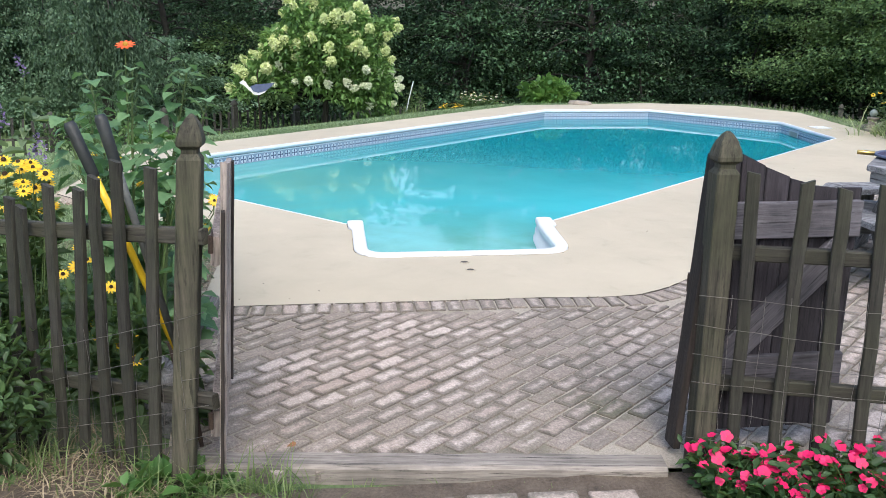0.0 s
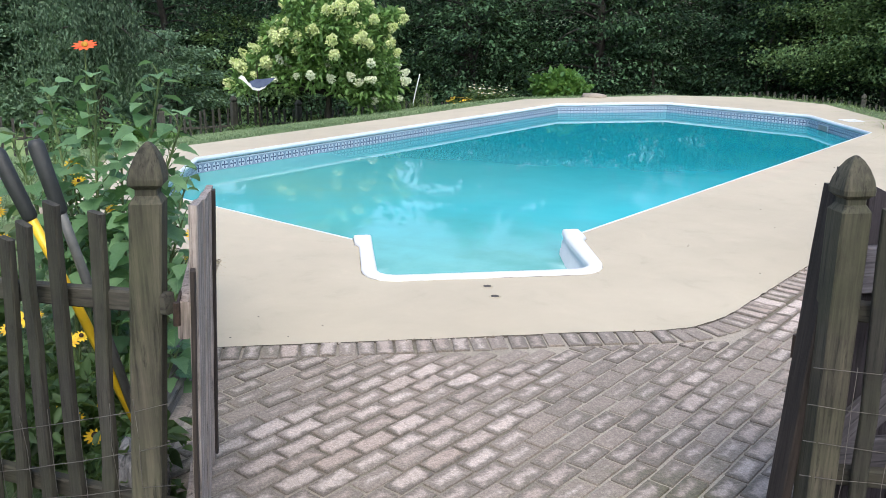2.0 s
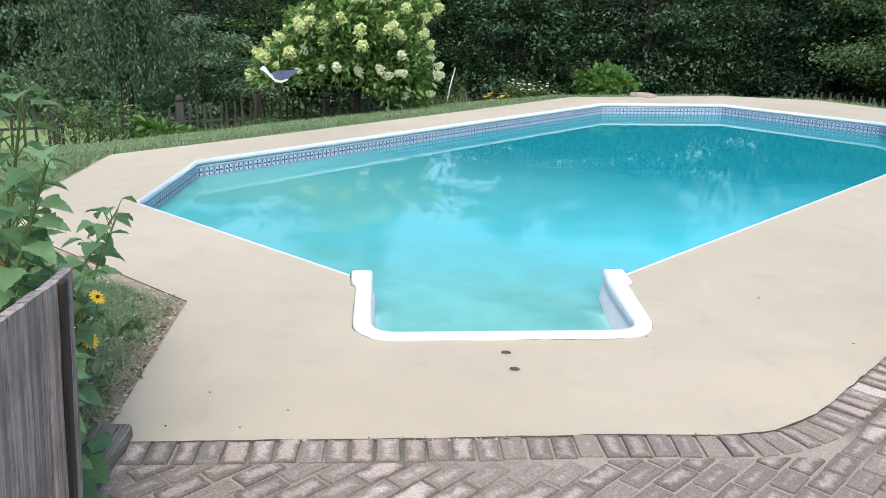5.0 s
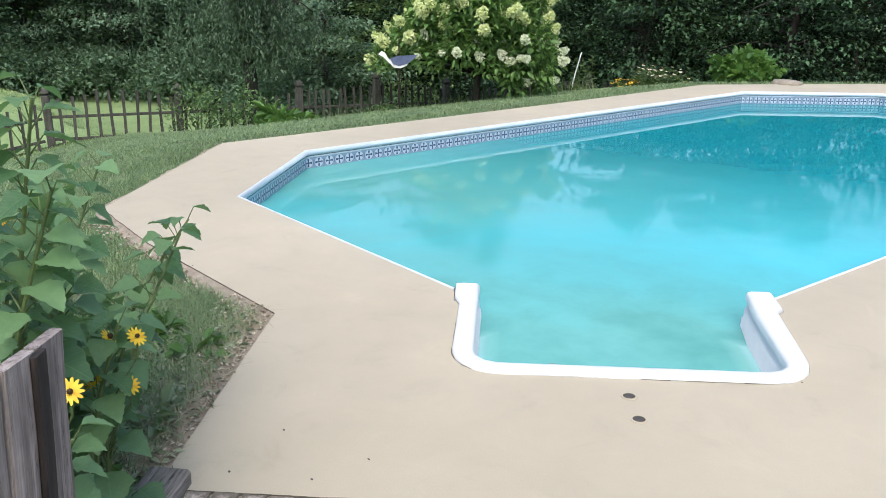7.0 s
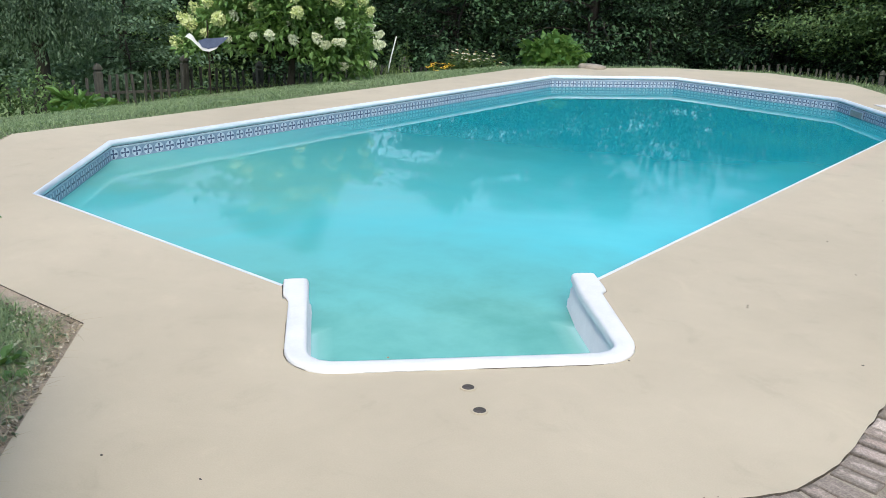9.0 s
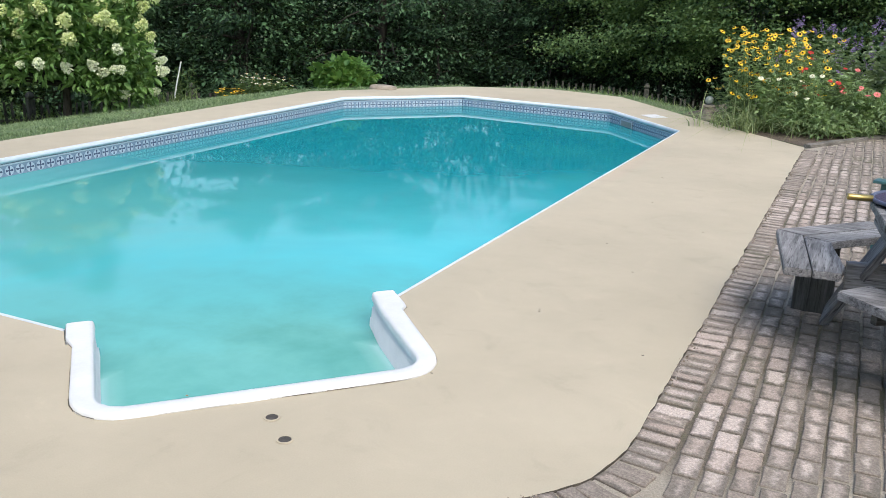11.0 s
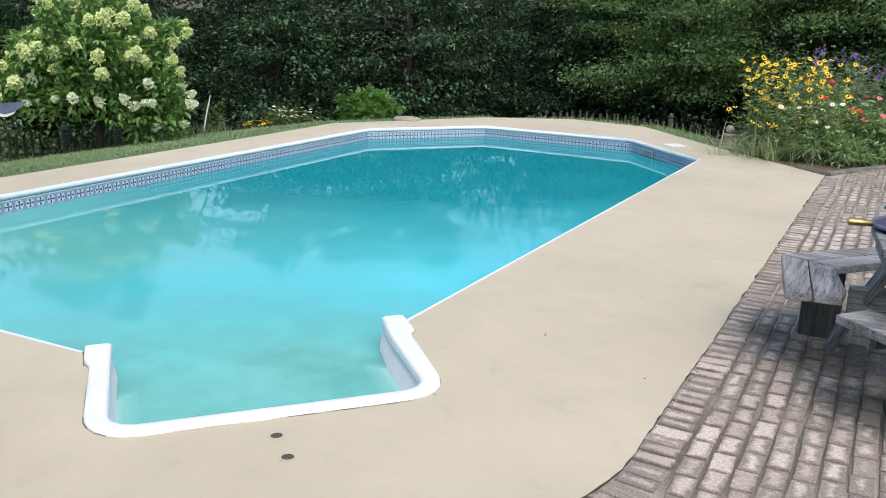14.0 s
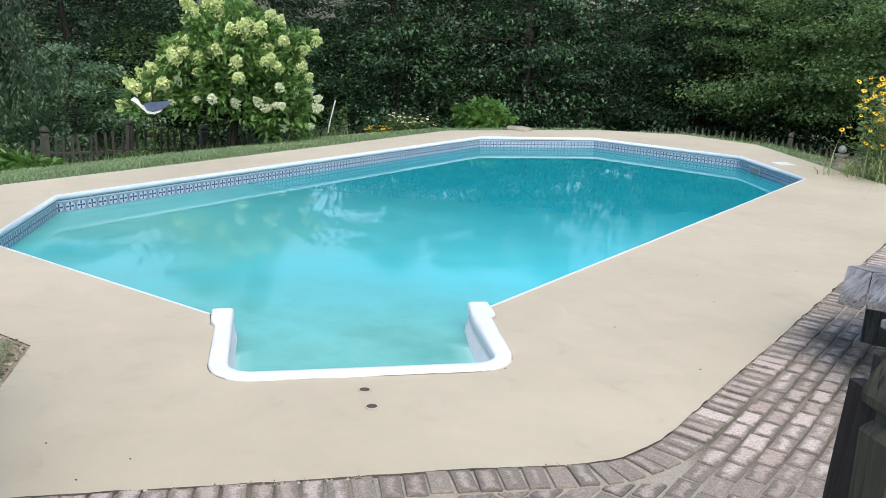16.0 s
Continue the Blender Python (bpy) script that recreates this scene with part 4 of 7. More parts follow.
def stand(ob, x, y, turn=0, s=1.0, sink=0.05):
    ob.matrix_basis = pose(x, y, float(gz(x, y)) - sink, 0, 0, turn) @ Matrix.Diagonal((s, s, s, 1))
    return ob


def copy_at(ob, x, y, turn, s):
    c = copy_thing(ob, pose(x, y, float(gz(x, y)) - 0.05, 0, 0, turn))
    c.scale = (s, s, s)
    return c


def build_woods():
    rnd = random.Random(21)
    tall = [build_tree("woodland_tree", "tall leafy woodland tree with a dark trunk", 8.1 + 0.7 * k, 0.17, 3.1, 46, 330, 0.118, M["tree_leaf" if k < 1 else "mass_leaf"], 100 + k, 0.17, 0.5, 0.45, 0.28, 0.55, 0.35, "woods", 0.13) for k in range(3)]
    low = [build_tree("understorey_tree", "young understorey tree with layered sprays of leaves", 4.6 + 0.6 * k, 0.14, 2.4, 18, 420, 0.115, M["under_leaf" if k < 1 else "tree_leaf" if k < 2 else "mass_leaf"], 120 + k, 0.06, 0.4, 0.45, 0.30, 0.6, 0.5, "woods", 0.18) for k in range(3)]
    spots_t, spots_l = [], []
    # rows behind the far fence, from the field round to the north-east
    for ring, (r, step) in enumerate(((19.5, 13.0), (23.0, 13.5), (27.5, 14.5))):
        a = 20.0 + ring * 3
        while a < 198:
            s = 1 + 0.2 * ease(150, 185, a)
            spots_t.append((-6 + math.cos(radians(a)) * r * s * rnd.uniform(0.96, 1.05), 7.5 + math.sin(radians(a)) * r * s * rnd.uniform(0.96, 1.05)))
            a += step * rnd.uniform(0.85, 1.2)
    for ring, (r, step) in enumerate(((17.8, 13.0), (20.5, 10.0), (24.0, 8.5))):
        a = 24.0 + ring * 3
        while a < 192:
            s = 1 + 0.34 * ease(140, 172, a)
            spots_l.append((-6 + math.cos(radians(a)) * r * s * rnd.uniform(0.95, 1.05), 7.8 + math.sin(radians(a)) * r * s * rnd.uniform(0.95, 1.05)))
            a += step * rnd.uniform(0.75, 1.3)
    bright = [(-29.0, 4.5), (-28.5, 8.0), (-27.0, 10.5), (-30.0, 1.5), (-24.5, 12.8), (-31.5, 3.0), (-30.5, 7.0), (-31.0, 6.0), (-29.0, -1.0), (-29.0, 11.0), (4.0, 23.0), (-20.5, 13.2), (-26.0, 12.5), (-31.0, 9.0), (-32.0, 3.0)]
    # unseen trees added behind the path, to close the place and screen the sky
    for a in range(200, 384, 14):
        spots_t.append((-2 + math.cos(radians(a)) * 24 * rnd.uniform(0.95, 1.1), 4 + math.sin(radians(a)) * 24 * rnd.uniform(0.95, 1.1)))
    for made, spots in ((tall, spots_t), (low, spots_l)):
        for i, (x, y) in enumerate(spots):
            # away from the field mostly the shade-coloured understorey copy stands
            s, turn = rnd.uniform(0.85, 1.15), rnd.uniform(0, 360)
            if i < 3:
                stand(made[i], x, y, turn, s)
            else:
                copy_at(made[rnd.randrange(3) if made is tall else rnd.randrange(2) if x < -17 else 2 - int(rnd.random() < 0.3)], x, y, turn, s)
    pale = build_tree("understorey_tree", "young pale-leaved tree at the edge of the field", 4.4, 0.06, 2.3, 22, 420, 0.12, M["pale_leaf"], 131, 0.05, 0.35, 0.5, 0.2, 0.6, 0.5, "woods", 0.15)
    stand(pale, -28.5, 6.2, 40, 1.0)
    # the light on these sprays is put into their paler leaf colour
    lit = build_tree("understorey_tree", "young tree with bright layered leaf sprays", 5.6, 0.34, 2.3, 20, 720, 0.088, M["under_leaf"], 132, 0.06, 0.5, 0.45, 0.30, 0.6, 0.5, "woods", 0.17)
    stand(lit, -4.2, 24.0, 10, 1.0)
    bright_edge([(-6.4, 25.0), (-2.6, 24.8), (-0.4, 25.4), (-8.6, 26.0), (2.4, 24.4)], lit, rnd)
    bright_edge([p for p in bright if p[0] < -20], pale, rnd)
    bright_edge([p for p in bright if p[0] >= -20], low[0], rnd)


def build_weeping(x, y, seed):
    rnd, rng = random.Random(seed), np.random.default_rng(seed)
    ob = thing("weeping_tree", "weeping tree with long hanging strands of small leaves", "tree", "trees")
    bm = bmesh.new()
    trunk = [Vector((0.08 * i * rnd.uniform(-1, 1), 0.08 * i * rnd.uniform(-1, 1), -0.2 + 0.75 * i)) for i in range(8)]
    tube(bm, trunk, [0.17 - 0.017 * i for i in range(8)], 8)
    C, D = [], []
    for k in range(22):
        az = k * 2.399
        base = trunk[4 + k % 4]
        reach = rnd.uniform(0.5, 1.7)
        pts = limb_points(base, (math.cos(az), math.sin(az), 0.2), reach, 0.6, rnd, 6, 0.9)
        tube(bm, pts, [0.045 - 0.006 * i for i in range(7)], 5)
        for s in range(18):
            q = pts[2 + 2 * (s % 3)] + Vector((rnd.gauss(0, 0.10), rnd.gauss(0, 0.10), rnd.uniform(-0.1, 0.1)))
            L = rnd.uniform(1.2, 3.4)
            L = min(L, q.z - rnd.uniform(1.3, 2.0))
            if L < 0.3:
                continue
            n = int(L / 0.03)
            t = rng.uniform(0, 1, n)
            drift = rng.normal(0, 0.12, 2)
            pos = np.stack([q.x + drift[0] * t + rng.normal(0, 0.05, n), q.y + drift[1] * t + rng.normal(0, 0.05, n), q.z - L * t], 1)
            C.append(pos)
            D.append(np.stack([rng.normal(0, 0.6, n), rng.normal(0, 0.6, n), -np.ones(n)], 1))
    part("trunk", bm, M["bark"], ob, smooth=True)
    V, F = leaves(np.concatenate(C), np.concatenate(D), 0.095, rng, 0.36)
    quick("crown", V, F, 4, M["willow_leaf"], ob)
    stand(ob, x, y)


def bush(name, label, category, x, y, size, n, leaf, mat, seed, stems=9, width=0.55, lumps=14, group="", z=None, droop=0.1, kind="", foot=1.0):
    """A many-stemmed shrub: leaves in lumps over an uneven dome."""
    rnd, rng = random.Random(seed), np.random.default_rng(seed)
    ob = thing(name, label, category, group, kind)
    rx, ry, h = size
    C, D = [], []
    for k in range(lumps):
        az, el = k * 2.399 + rnd.uniform(-0.3, 0.3), math.asin(min(1, (k + 0.5) / lumps))
        f = rnd.uniform(0.62, 0.98)
        c = Vector((rx * math.cos(az) * math.cos(el) * f, ry * math.sin(az) * math.cos(el) * f, h * (0.25 + 0.65 * math.sin(el) * f)))
        if k < stems:
            bm = bmesh.new()
            tube(bm, [(c.x * 0.08, c.y * 0.08, -0.05), (c.x * 0.45, c.y * 0.45, c.z * 0.55), c], [0.014 * h + 0.004, 0.010 * h + 0.003, 0.004], 5)
            part("stem", bm, M["stem"], ob)
        m = n // lumps
        r = 0.34 * (rx + ry) / 2 * rnd.uniform(0.8, 1.25)
        q = sphere_dirs(m, rng) * (rng.uniform(0, 1, m) ** 0.45)[:, None] * np.array([r, r, r * 0.75 * min(1.4, h / rx)]) + np.array(c)
        q[:, 2] = np.maximum(q[:, 2], 0.02)
        if foot < 1.0:
            q[:, :2] *= (foot + (1 - foot) * np.clip(q[:, 2] / (0.55 * h), 0, 1))[:, None]
        C.append(q)
        D.append((q - np.array([0, 0, h * 0.3])) * 0.9 / max(rx, h) + rng.normal(0, 0.5, (m, 3)) - np.array([0, 0, droop]))
    V, F = leaves(np.concatenate(C), np.concatenate(D), leaf, rng, width, fine=True)
    quick("foliage", V, F, 4, mat, ob)
    ob.location = (x, y, float(gz(x, y)) if z is None else z)
    return ob


def petal_flower(name, petals, length, width, colour_mat, heart_mat, heart=0.25, cup=0.1, rows=1, heart_h=0.12):
    """A flower of separate petals round a domed heart, facing up, as one mesh with two materials."""
    bm = bmesh.new()
    for r in range(rows):
        for k in range(petals):
            a = 2 * math.pi * (k + 0.5 * r) / petals
            ca, sa = math.cos(a), math.sin(a)
            L, W = length * (1 - 0.25 * r), width / 2
            pts = [(length * heart * 0.5, 0, 0), (L * 0.55, -W, cup * L * 0.7 + 0.003 * r), (L * 0.9, -W * 0.55, cup * L), (L, 0, cup * L * 0.8), (L * 0.9, W * 0.55, cup * L), (L * 0.55, W, cup * L * 0.7 + 0.003 * r)]
            f = bm.faces.new([bm.verts.new((x * ca - y * sa, x * sa + y * ca, z + 0.004 * r)) for x, y, z in pts])
            f.material_index = 0
    if heart_mat is not None:
        rings = []
        R = length * heart
        for i in range(3):
            t = i / 3 * math.pi / 2
            rings.append([bm.verts.new((R * math.cos(t) * math.cos(2 * math.pi * k / 8), R * math.cos(t) * math.sin(2 * math.pi * k / 8), 0.002 + length * heart_h * 2 * math.sin(t))) for k in range(8)])
        for a, b in zip(rings, rings[1:]):
            for k in range(8):
                bm.faces.new((a[k], a[(k + 1) % 8], b[(k + 1) % 8], b[k])).material_index = 1
        bm.faces.new(rings[-1]).material_index = 1
    me = bpy.data.meshes.new(name)
    bm.to_mesh(me)
    bm.free()
    me.materials.append(colour_mat)
    if heart_mat is not None:
        me.materials.append(heart_mat)
    return me


def bloom_mesh(name, n, length, radius, petal, mat, seed):
    """A cone of many small florets along +z."""
    rng = np.random.default_rng(seed)
    t = rng.uniform(0, 1, n)
    a = rng.uniform(0, 2 * math.pi, n)
    r = radius * (1 - t ** 1.6 * 0.75) * rng.uniform(0.1, 1, n) ** 0.5
    C = np.stack([np.cos(a) * r, np.sin(a) * r, t * length], 1)
    D = np.stack([np.cos(a), np.sin(a), rng.uniform(-0.4, 0.9, n)], 1) + rng.normal(0, 0.5, (n, 3))
    V, F = leaves(C, D, petal, rng, 0.9, 0.1, 2.0)
    me = bpy.data.meshes.new(name)
    me.from_pydata(V.tolist(), [], F.tolist())
    me.materials.append(mat)
    return me


def plain(name, dark, light, rough=0.6):
    return speckled(name, dark, light, 14.0, 120.0, rough, 0.1)


M["yellow"] = leafy("yellow_petals", (0.75, 0.42, 0.01), (0.85, 0.60, 0.03), 0.2, glow=0.0)
M["heart"] = plain("dark_flower_heart", (0.02, 0.012, 0.006), (0.08, 0.04, 0.015), 0.9)
M["gold"] = plain("golden_flower_heart", (0.30, 0.16, 0.02), (0.55, 0.33, 0.04), 0.9)
M["pink"] = leafy("hot_pink_petals", (0.50, 0.003, 0.065), (0.70, 0.010, 0.13), 0.2, glow=0.0)
M["orange"] = leafy("orange_red_petals", (0.75, 0.07, 0.015), (0.85, 0.14, 0.03), 0.2, glow=0.0)
M["red"] = leafy("red_petals", (0.50, 0.015, 0.012), (0.65, 0.05, 0.05), 0.2, glow=0.0)
M["rose"] = leafy("salmon_petals", (0.70, 0.16, 0.16), (0.78, 0.28, 0.26), 0.2, glow=0.0)
M["cream"] = leafy("cream_petals", (0.68, 0.70, 0.48), (0.82, 0.82, 0.66), 0.2, glow=0.0)
M["purple"] = leafy("purple_florets", (0.19, 0.13, 0.30), (0.38, 0.29, 0.50), 0.2, glow=0.0)
M["weed_leaf"] = leafy("weed_leaves", (0.021, 0.052, 0.020), (0.098, 0.178, 0.064))
M["grey_leaf"] = leafy("grey_green_leaves", (0.10, 0.155, 0.085), (0.27, 0.35, 0.21), 0.4)
M["dark_leaf"] = leafy("dark_glossy_leaves", (0.014, 0.048, 0.015), (0.06, 0.135, 0.045))
M["pale_blade"] = leafy("pale_strap_leaves", (0.14, 0.20, 0.08), (0.36, 0.42, 0.22), 0.35)
M["straw"] = leafy("dry_straw", (0.20, 0.155, 0.095), (0.50, 0.42, 0.28), 0.2, 0.7, glow=0.0)
M["blade"] = leafy("long_blades", (0.06, 0.11, 0.03), (0.20, 0.27, 0.10))


def hydrangea():
    """Wide leaning crown on one short trunk: a low lobe on one side, tall shoots in the middle."""
    x, y = -12.7, 11.6
    rng, rnd = np.random.default_rng(31), random.Random(31)
    ob = thing("hydrangea", "large panicle hydrangea covered in cream-green blooms", "shrub", at=(x, y, float(gz(x, y))))
    across, back = Vector((0.64, 0.77, 0)), Vector((-0.77, 0.64, 0))
    lobes = [(-1.75, 0.80, 0.30), (-1.45, 1.00, 0.36), (-1.15, 1.15, 0.42), (-0.85, 1.40, 0.45), (-1.0, 1.70, 0.28), (-0.45, 1.55, 0.5), (-0.5, 2.1, 0.34), (0.0, 1.3, 0.55),
             (0.05, 1.85, 0.48), (0.15, 2.35, 0.28), (0.55, 1.55, 0.55), (0.55, 2.1, 0.38), (0.95, 1.75, 0.42), (1.4, 1.85, 0.22), (1.05, 1.2, 0.5), (1.25, 0.8, 0.40), (0.75, 0.8, 0.45),
             (0.25, 0.75, 0.42), (-0.3, 1.0, 0.48), (-0.8, 0.85, 0.36), (1.3, 0.45, 0.25), (0.75, 0.45, 0.30)]
    bm = bmesh.new()
    tube(bm, [(0, 0, -0.1), (0.03, 0.02, 0.3), (0.0, 0.05, 0.6)], [0.075, 0.06, 0.05], 7)
    part("trunk", bm, M["bark"], ob, "dark bare trunk")
    heads = [bloom_mesh("bloom", 230, 0.21, 0.10, 0.045, M["bloom" if k < 2 else "lime_bloom"], 200 + k) for k in range(4)]
    C, D = [], []
    for u, z, r in lobes:
        u, z, r = u * 0.86, z * 0.98, r * 0.80
        for w in (-0.42, 0.42):
            w = w * (1.5 - abs(u) * 0.45) + rnd.uniform(-0.15, 0.15)
            c = across * u + back * w + Vector((0, 0, z + rnd.uniform(-0.06, 0.06)))
            bm = bmesh.new()
            tube(bm, [(0, 0.03, 0.5), (c.x * 0.5, c.y * 0.5, 0.5 + (c.z - 0.5) * 0.6), c], [0.028, 0.018, 0.006], 5)
            part("branch", bm, M["bark"], ob)
            m = int((1750 if z > 0.9 else 1050) * r * r) + 70
            q = sphere_dirs(m, rng) * (rng.uniform(0, 1, m) ** 0.4)[:, None] * np.array([r, r, r * 0.9]) * 1.08 + np.array(c)
            C.append(q)
            D.append((q - np.array(c)) / r * 0.8 + rng.normal(0, 0.5, (m, 3)) + np.array([0, 0, 0.05]))
            for k in range(4 if r > 0.26 else 2):
                d = Vector((rnd.gauss(0, 0.7), rnd.gauss(0, 0.7), rnd.uniform(-0.25, 1.0))) + across * u * 0.4 - back * (0.6 if w < 0 else -0.5)
                d.normalize()
                p = c + Vector((d.x * r, d.y * r, d.z * r)) * rnd.uniform(0.9, 1.12)
                d.z = abs(d.z) * 0.8 + 0.25
                high = p.z > 1.25 or u < -0.9
                b = put("bloom", heads[(2 if high else 0) + rnd.randrange(2)], None, ob, Matrix.Translation(p) @ d.to_track_quat("Z", "Y").to_matrix().to_4x4())
                s = rnd.uniform(0.6, 1.05) * (0.98 if high else 0.78)
                b.scale = (s, s, s)
    V, F = leaves(np.concatenate(C), np.concatenate(D), 0.125, rng, 0.5, fine=True)
    quick("foliage", V, F, 4, M["hyd_leaf"], ob)


def flower_stand(name, label, category, x, y, spread, heights, count, flower, leaf_mat, leaf, per, seed, group="", flower_name="flower", tilt=0.35, face=None, scale=(0.8, 1.15), z=None, width=0.45, stem_r=0.004, bare=0):
    """Upright stems with leaves along them and a flower on each."""
    rnd, rng = random.Random(seed), np.random.default_rng(seed)
    ob = thing(name, label, category, group)
    ob.location = (x, y, float(gz(x, y)) if z is None else z)
    bm = bmesh.new()
    C, D = [], []
    for k in range(count):
        r, a = math.sqrt(rnd.random()), rnd.uniform(0, 2 * math.pi)
        bx, by = spread[0] * r * math.cos(a) * 0.75, spread[1] * r * math.sin(a) * 0.75
        h = rnd.uniform(*heights)
        tx, ty = bx * 1.3 + rnd.uniform(-0.06, 0.06), by * 1.3 + rnd.uniform(-0.06, 0.06)
        pts = [Vector((bx, by, -0.03)), Vector((bx * 1.05, by * 1.05, h * 0.5)), Vector((tx, ty, h))]
        tube(bm, pts, [stem_r, stem_r * 0.8, stem_r * 0.5], 4)
        t = rng.uniform(0.05, 0.93, per)
        q = np.stack([bx + (tx - bx) * t, by + (ty - by) * t, h * t], 1) + rng.normal(0, 0.02, (per, 3))
        C.append(q)
        D.append(np.stack([rng.normal(0, 1, per), rng.normal(0, 1, per), rng.uniform(-0.3, 0.6, per)], 1))
        if flower is not None and k >= bare:
            d = Vector((rnd.uniform(-tilt, tilt), rnd.uniform(-tilt, tilt), 1))
            if face is not None:
                d += Vector(face) * rnd.uniform(0.3, 1.4)
            m = Matrix.Translation((tx, ty, h)) @ d.to_track_quat("Z", "Y").to_matrix().to_4x4()
            f = put(flower_name, flower[k % len(flower)], None, ob, m)
            s = rnd.uniform(*scale)
            f.scale = (s, s, s)
    tagged(part("stalk", bm, M["stem"], ob), kind="stuff")
    if per:
        V, F = leaves(np.concatenate(C), np.concatenate(D), leaf, rng, width, fine=True)
        quick("foliage", V, F, 4, leaf_mat, ob)
    return ob


def blades(name, label, category, pts, length, width, mat, seed, lean=0.5, kind="", segs=3):
    """Long arching blades, each with its own bend."""
    rng = np.random.default_rng(seed)
    P = np.asarray(pts, float)
    n = len(P)
    a = rng.uniform(0, 2 * np.pi, n)
    L = length * rng.uniform(0.55, 1.25, n)
    bend = lean * rng.uniform(0.2, 1.6, n)
    H = np.stack([np.cos(a), np.sin(a), np.zeros(n)], 1)
    S = np.stack([-np.sin(a), np.cos(a), np.zeros(n)], 1)
    rows = []
    for i in range(segs + 1):
        t = i / segs
        c = P + H * (L * bend * t * t)[:, None] + np.array([0, 0, 1.0]) * (L * t * (1 - 0.35 * bend * t))[:, None]
        w = width * (1 - t ** 1.5) * 0.5 + 0.0004
        rows.append((c - S * w, c + S * w))
    V = np.stack([q for r in rows for q in r], 1).reshape(-1, 3)
    k = 2 * (segs + 1)
    F = np.concatenate([np.stack([np.arange(n) * k + 2 * i, np.arange(n) * k + 2 * i + 1, np.arange(n) * k + 2 * i + 3, np.arange(n) * k + 2 * i + 2], 1) for i in range(segs)])
    ob = quick(name, V, F, 4, mat)
    return tagged(ob, label, category, kind=kind)


def bright_edge(bright, made, rnd):
    for x, y in bright:
        copy_at(made, x, y, rnd.uniform(0, 360), rnd.uniform(0.85, 1.15))


def far_woods():
    """The closed dark mass of the woods behind the single trees."""
    rng = np.random.default_rng(160)
    n = 70000
    a = np.radians(rng.uniform(10, 205, n))
    r = rng.uniform(30, 40, n)
    x, y = -6 + np.cos(a) * r, 7.5 + np.sin(a) * r
    z = gz(x, y) + rng.uniform(0, 1, n) ** 0.9 * (11.4 + 0.8 * np.sin(a * 23) + 0.6 * np.sin(a * 51))
    # gaps between the crowns, with sky behind them
    up = z - gz(x, y)
    hole = np.array([noise.noise(Vector((s * 9.0, h * 0.55, 7.0))) for s, h in zip(a, up)])
    keep = (up < 3.6) | (hole < 0.10)
    x, y, z, a = x[keep], y[keep], z[keep], a[keep]
    n = len(x)
    # the mass takes the leaf colour that already holds the shade
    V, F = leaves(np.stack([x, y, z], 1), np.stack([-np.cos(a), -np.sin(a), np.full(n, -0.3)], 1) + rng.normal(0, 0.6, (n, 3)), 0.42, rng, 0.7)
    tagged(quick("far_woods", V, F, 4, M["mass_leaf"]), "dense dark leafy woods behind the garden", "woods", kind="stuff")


build_woods()
far_woods()
build_weeping(-18.6, 10.2, 41)
hydrangea()
bush("low_shrub", "low rounded shrub with bright green pointed leaves", "shrub", -10.15, 15.62, (0.55, 0.50, 0.60), 760, 0.15, M["shrub_leaf"], 51, 12, 0.68, 22, droop=-0.1)


M["field"] = leafy("field_grass", (0.13, 0.21, 0.07), (0.29, 0.39, 0.16), 0.3, 0.6)


# lawn blades
def lawn_points(n, region, seed, near=0.02):
    rng = np.random.default_rng(seed)
    x0, x1, y0, y1 = region
    x, y = rng.uniform(x0, x1, n), rng.uniform(y0, y1, n)
    ok = ~inside(x, y, DECK) & (away(x, y, DECK) > near)
    patch = np.array([noise.noise(Vector((a * 1.2, b * 1.2, 0.0))) for a, b in zip(x, y)])
    ok &= patch > -0.36 + rng.normal(0, 0.12, n)
    x, y = x[ok], y[ok]
    return np.stack([x, y, gz(x, y) - 0.006], 1)


blades("lawn_grass", "short mown grass with thin patches beside the deck", "grass", lawn_points(130000, (-15.5, -9.0, 3.0, 16.5), 61), 0.05, 0.009, M["grass"], 61, 0.8, "stuff", 2)
blades("lawn_grass", "short mown grass behind the pool", "grass", lawn_points(40000, (-11.0, -1.5, 14.0, 21.5), 62), 0.06, 0.010, M["grass"], 62, 0.8, "stuff", 2)
blades("lawn_grass", "thin weedy grass between deck and garden", "grass", lawn_points(85000, (-9.5, -3.7, 1.7, 5.6), 63, 0.07), 0.055, 0.005, M["grass"], 63, 0.8, "stuff", 2)
blades("field_grass", "sunlit field grass beyond the fence", "grass", lawn_points(30000, (-27.0, -15.0, -2.0, 10.0), 64), 0.07, 0.016, M["field"], 64, 0.6, "stuff", 2)


# ---- left garden: tall sunflower plants, yellow daisies, tools, weeds ----
DAISY = [petal_flower("flower", 13, 0.036, 0.011, M["yellow"], M["heart"], 0.22, 0.02, 1, 0.16), petal_flower("flower", 12, 0.033, 0.011, M["yellow"], M["heart"], 0.32, -0.12, 1, 0.2)]
SUNFL = [petal_flower("flower", 14, 0.037, 0.012, M["yellow"], M["gold"], 0.35, 0.12, 2, 0.12)]
ORANGE = [petal_flower("flower", 11, 0.042, 0.016, M["orange"], M["gold"], 0.28, 0.06, 1, 0.15)]
PINK = [petal_flower("flower", 5, 0.030, 0.031, M["pink"], None, 0.05, 0.05), petal_flower("flower", 5, 0.026, 0.028, M["pink"], None, 0.05, 0.22)]
ZINNIA = {k: [petal_flower("flower", 12, 0.045, 0.018, M[k], M["gold"], 0.2, 0.15, 3, 0.2)] for k in ("red", "rose", "cream")}
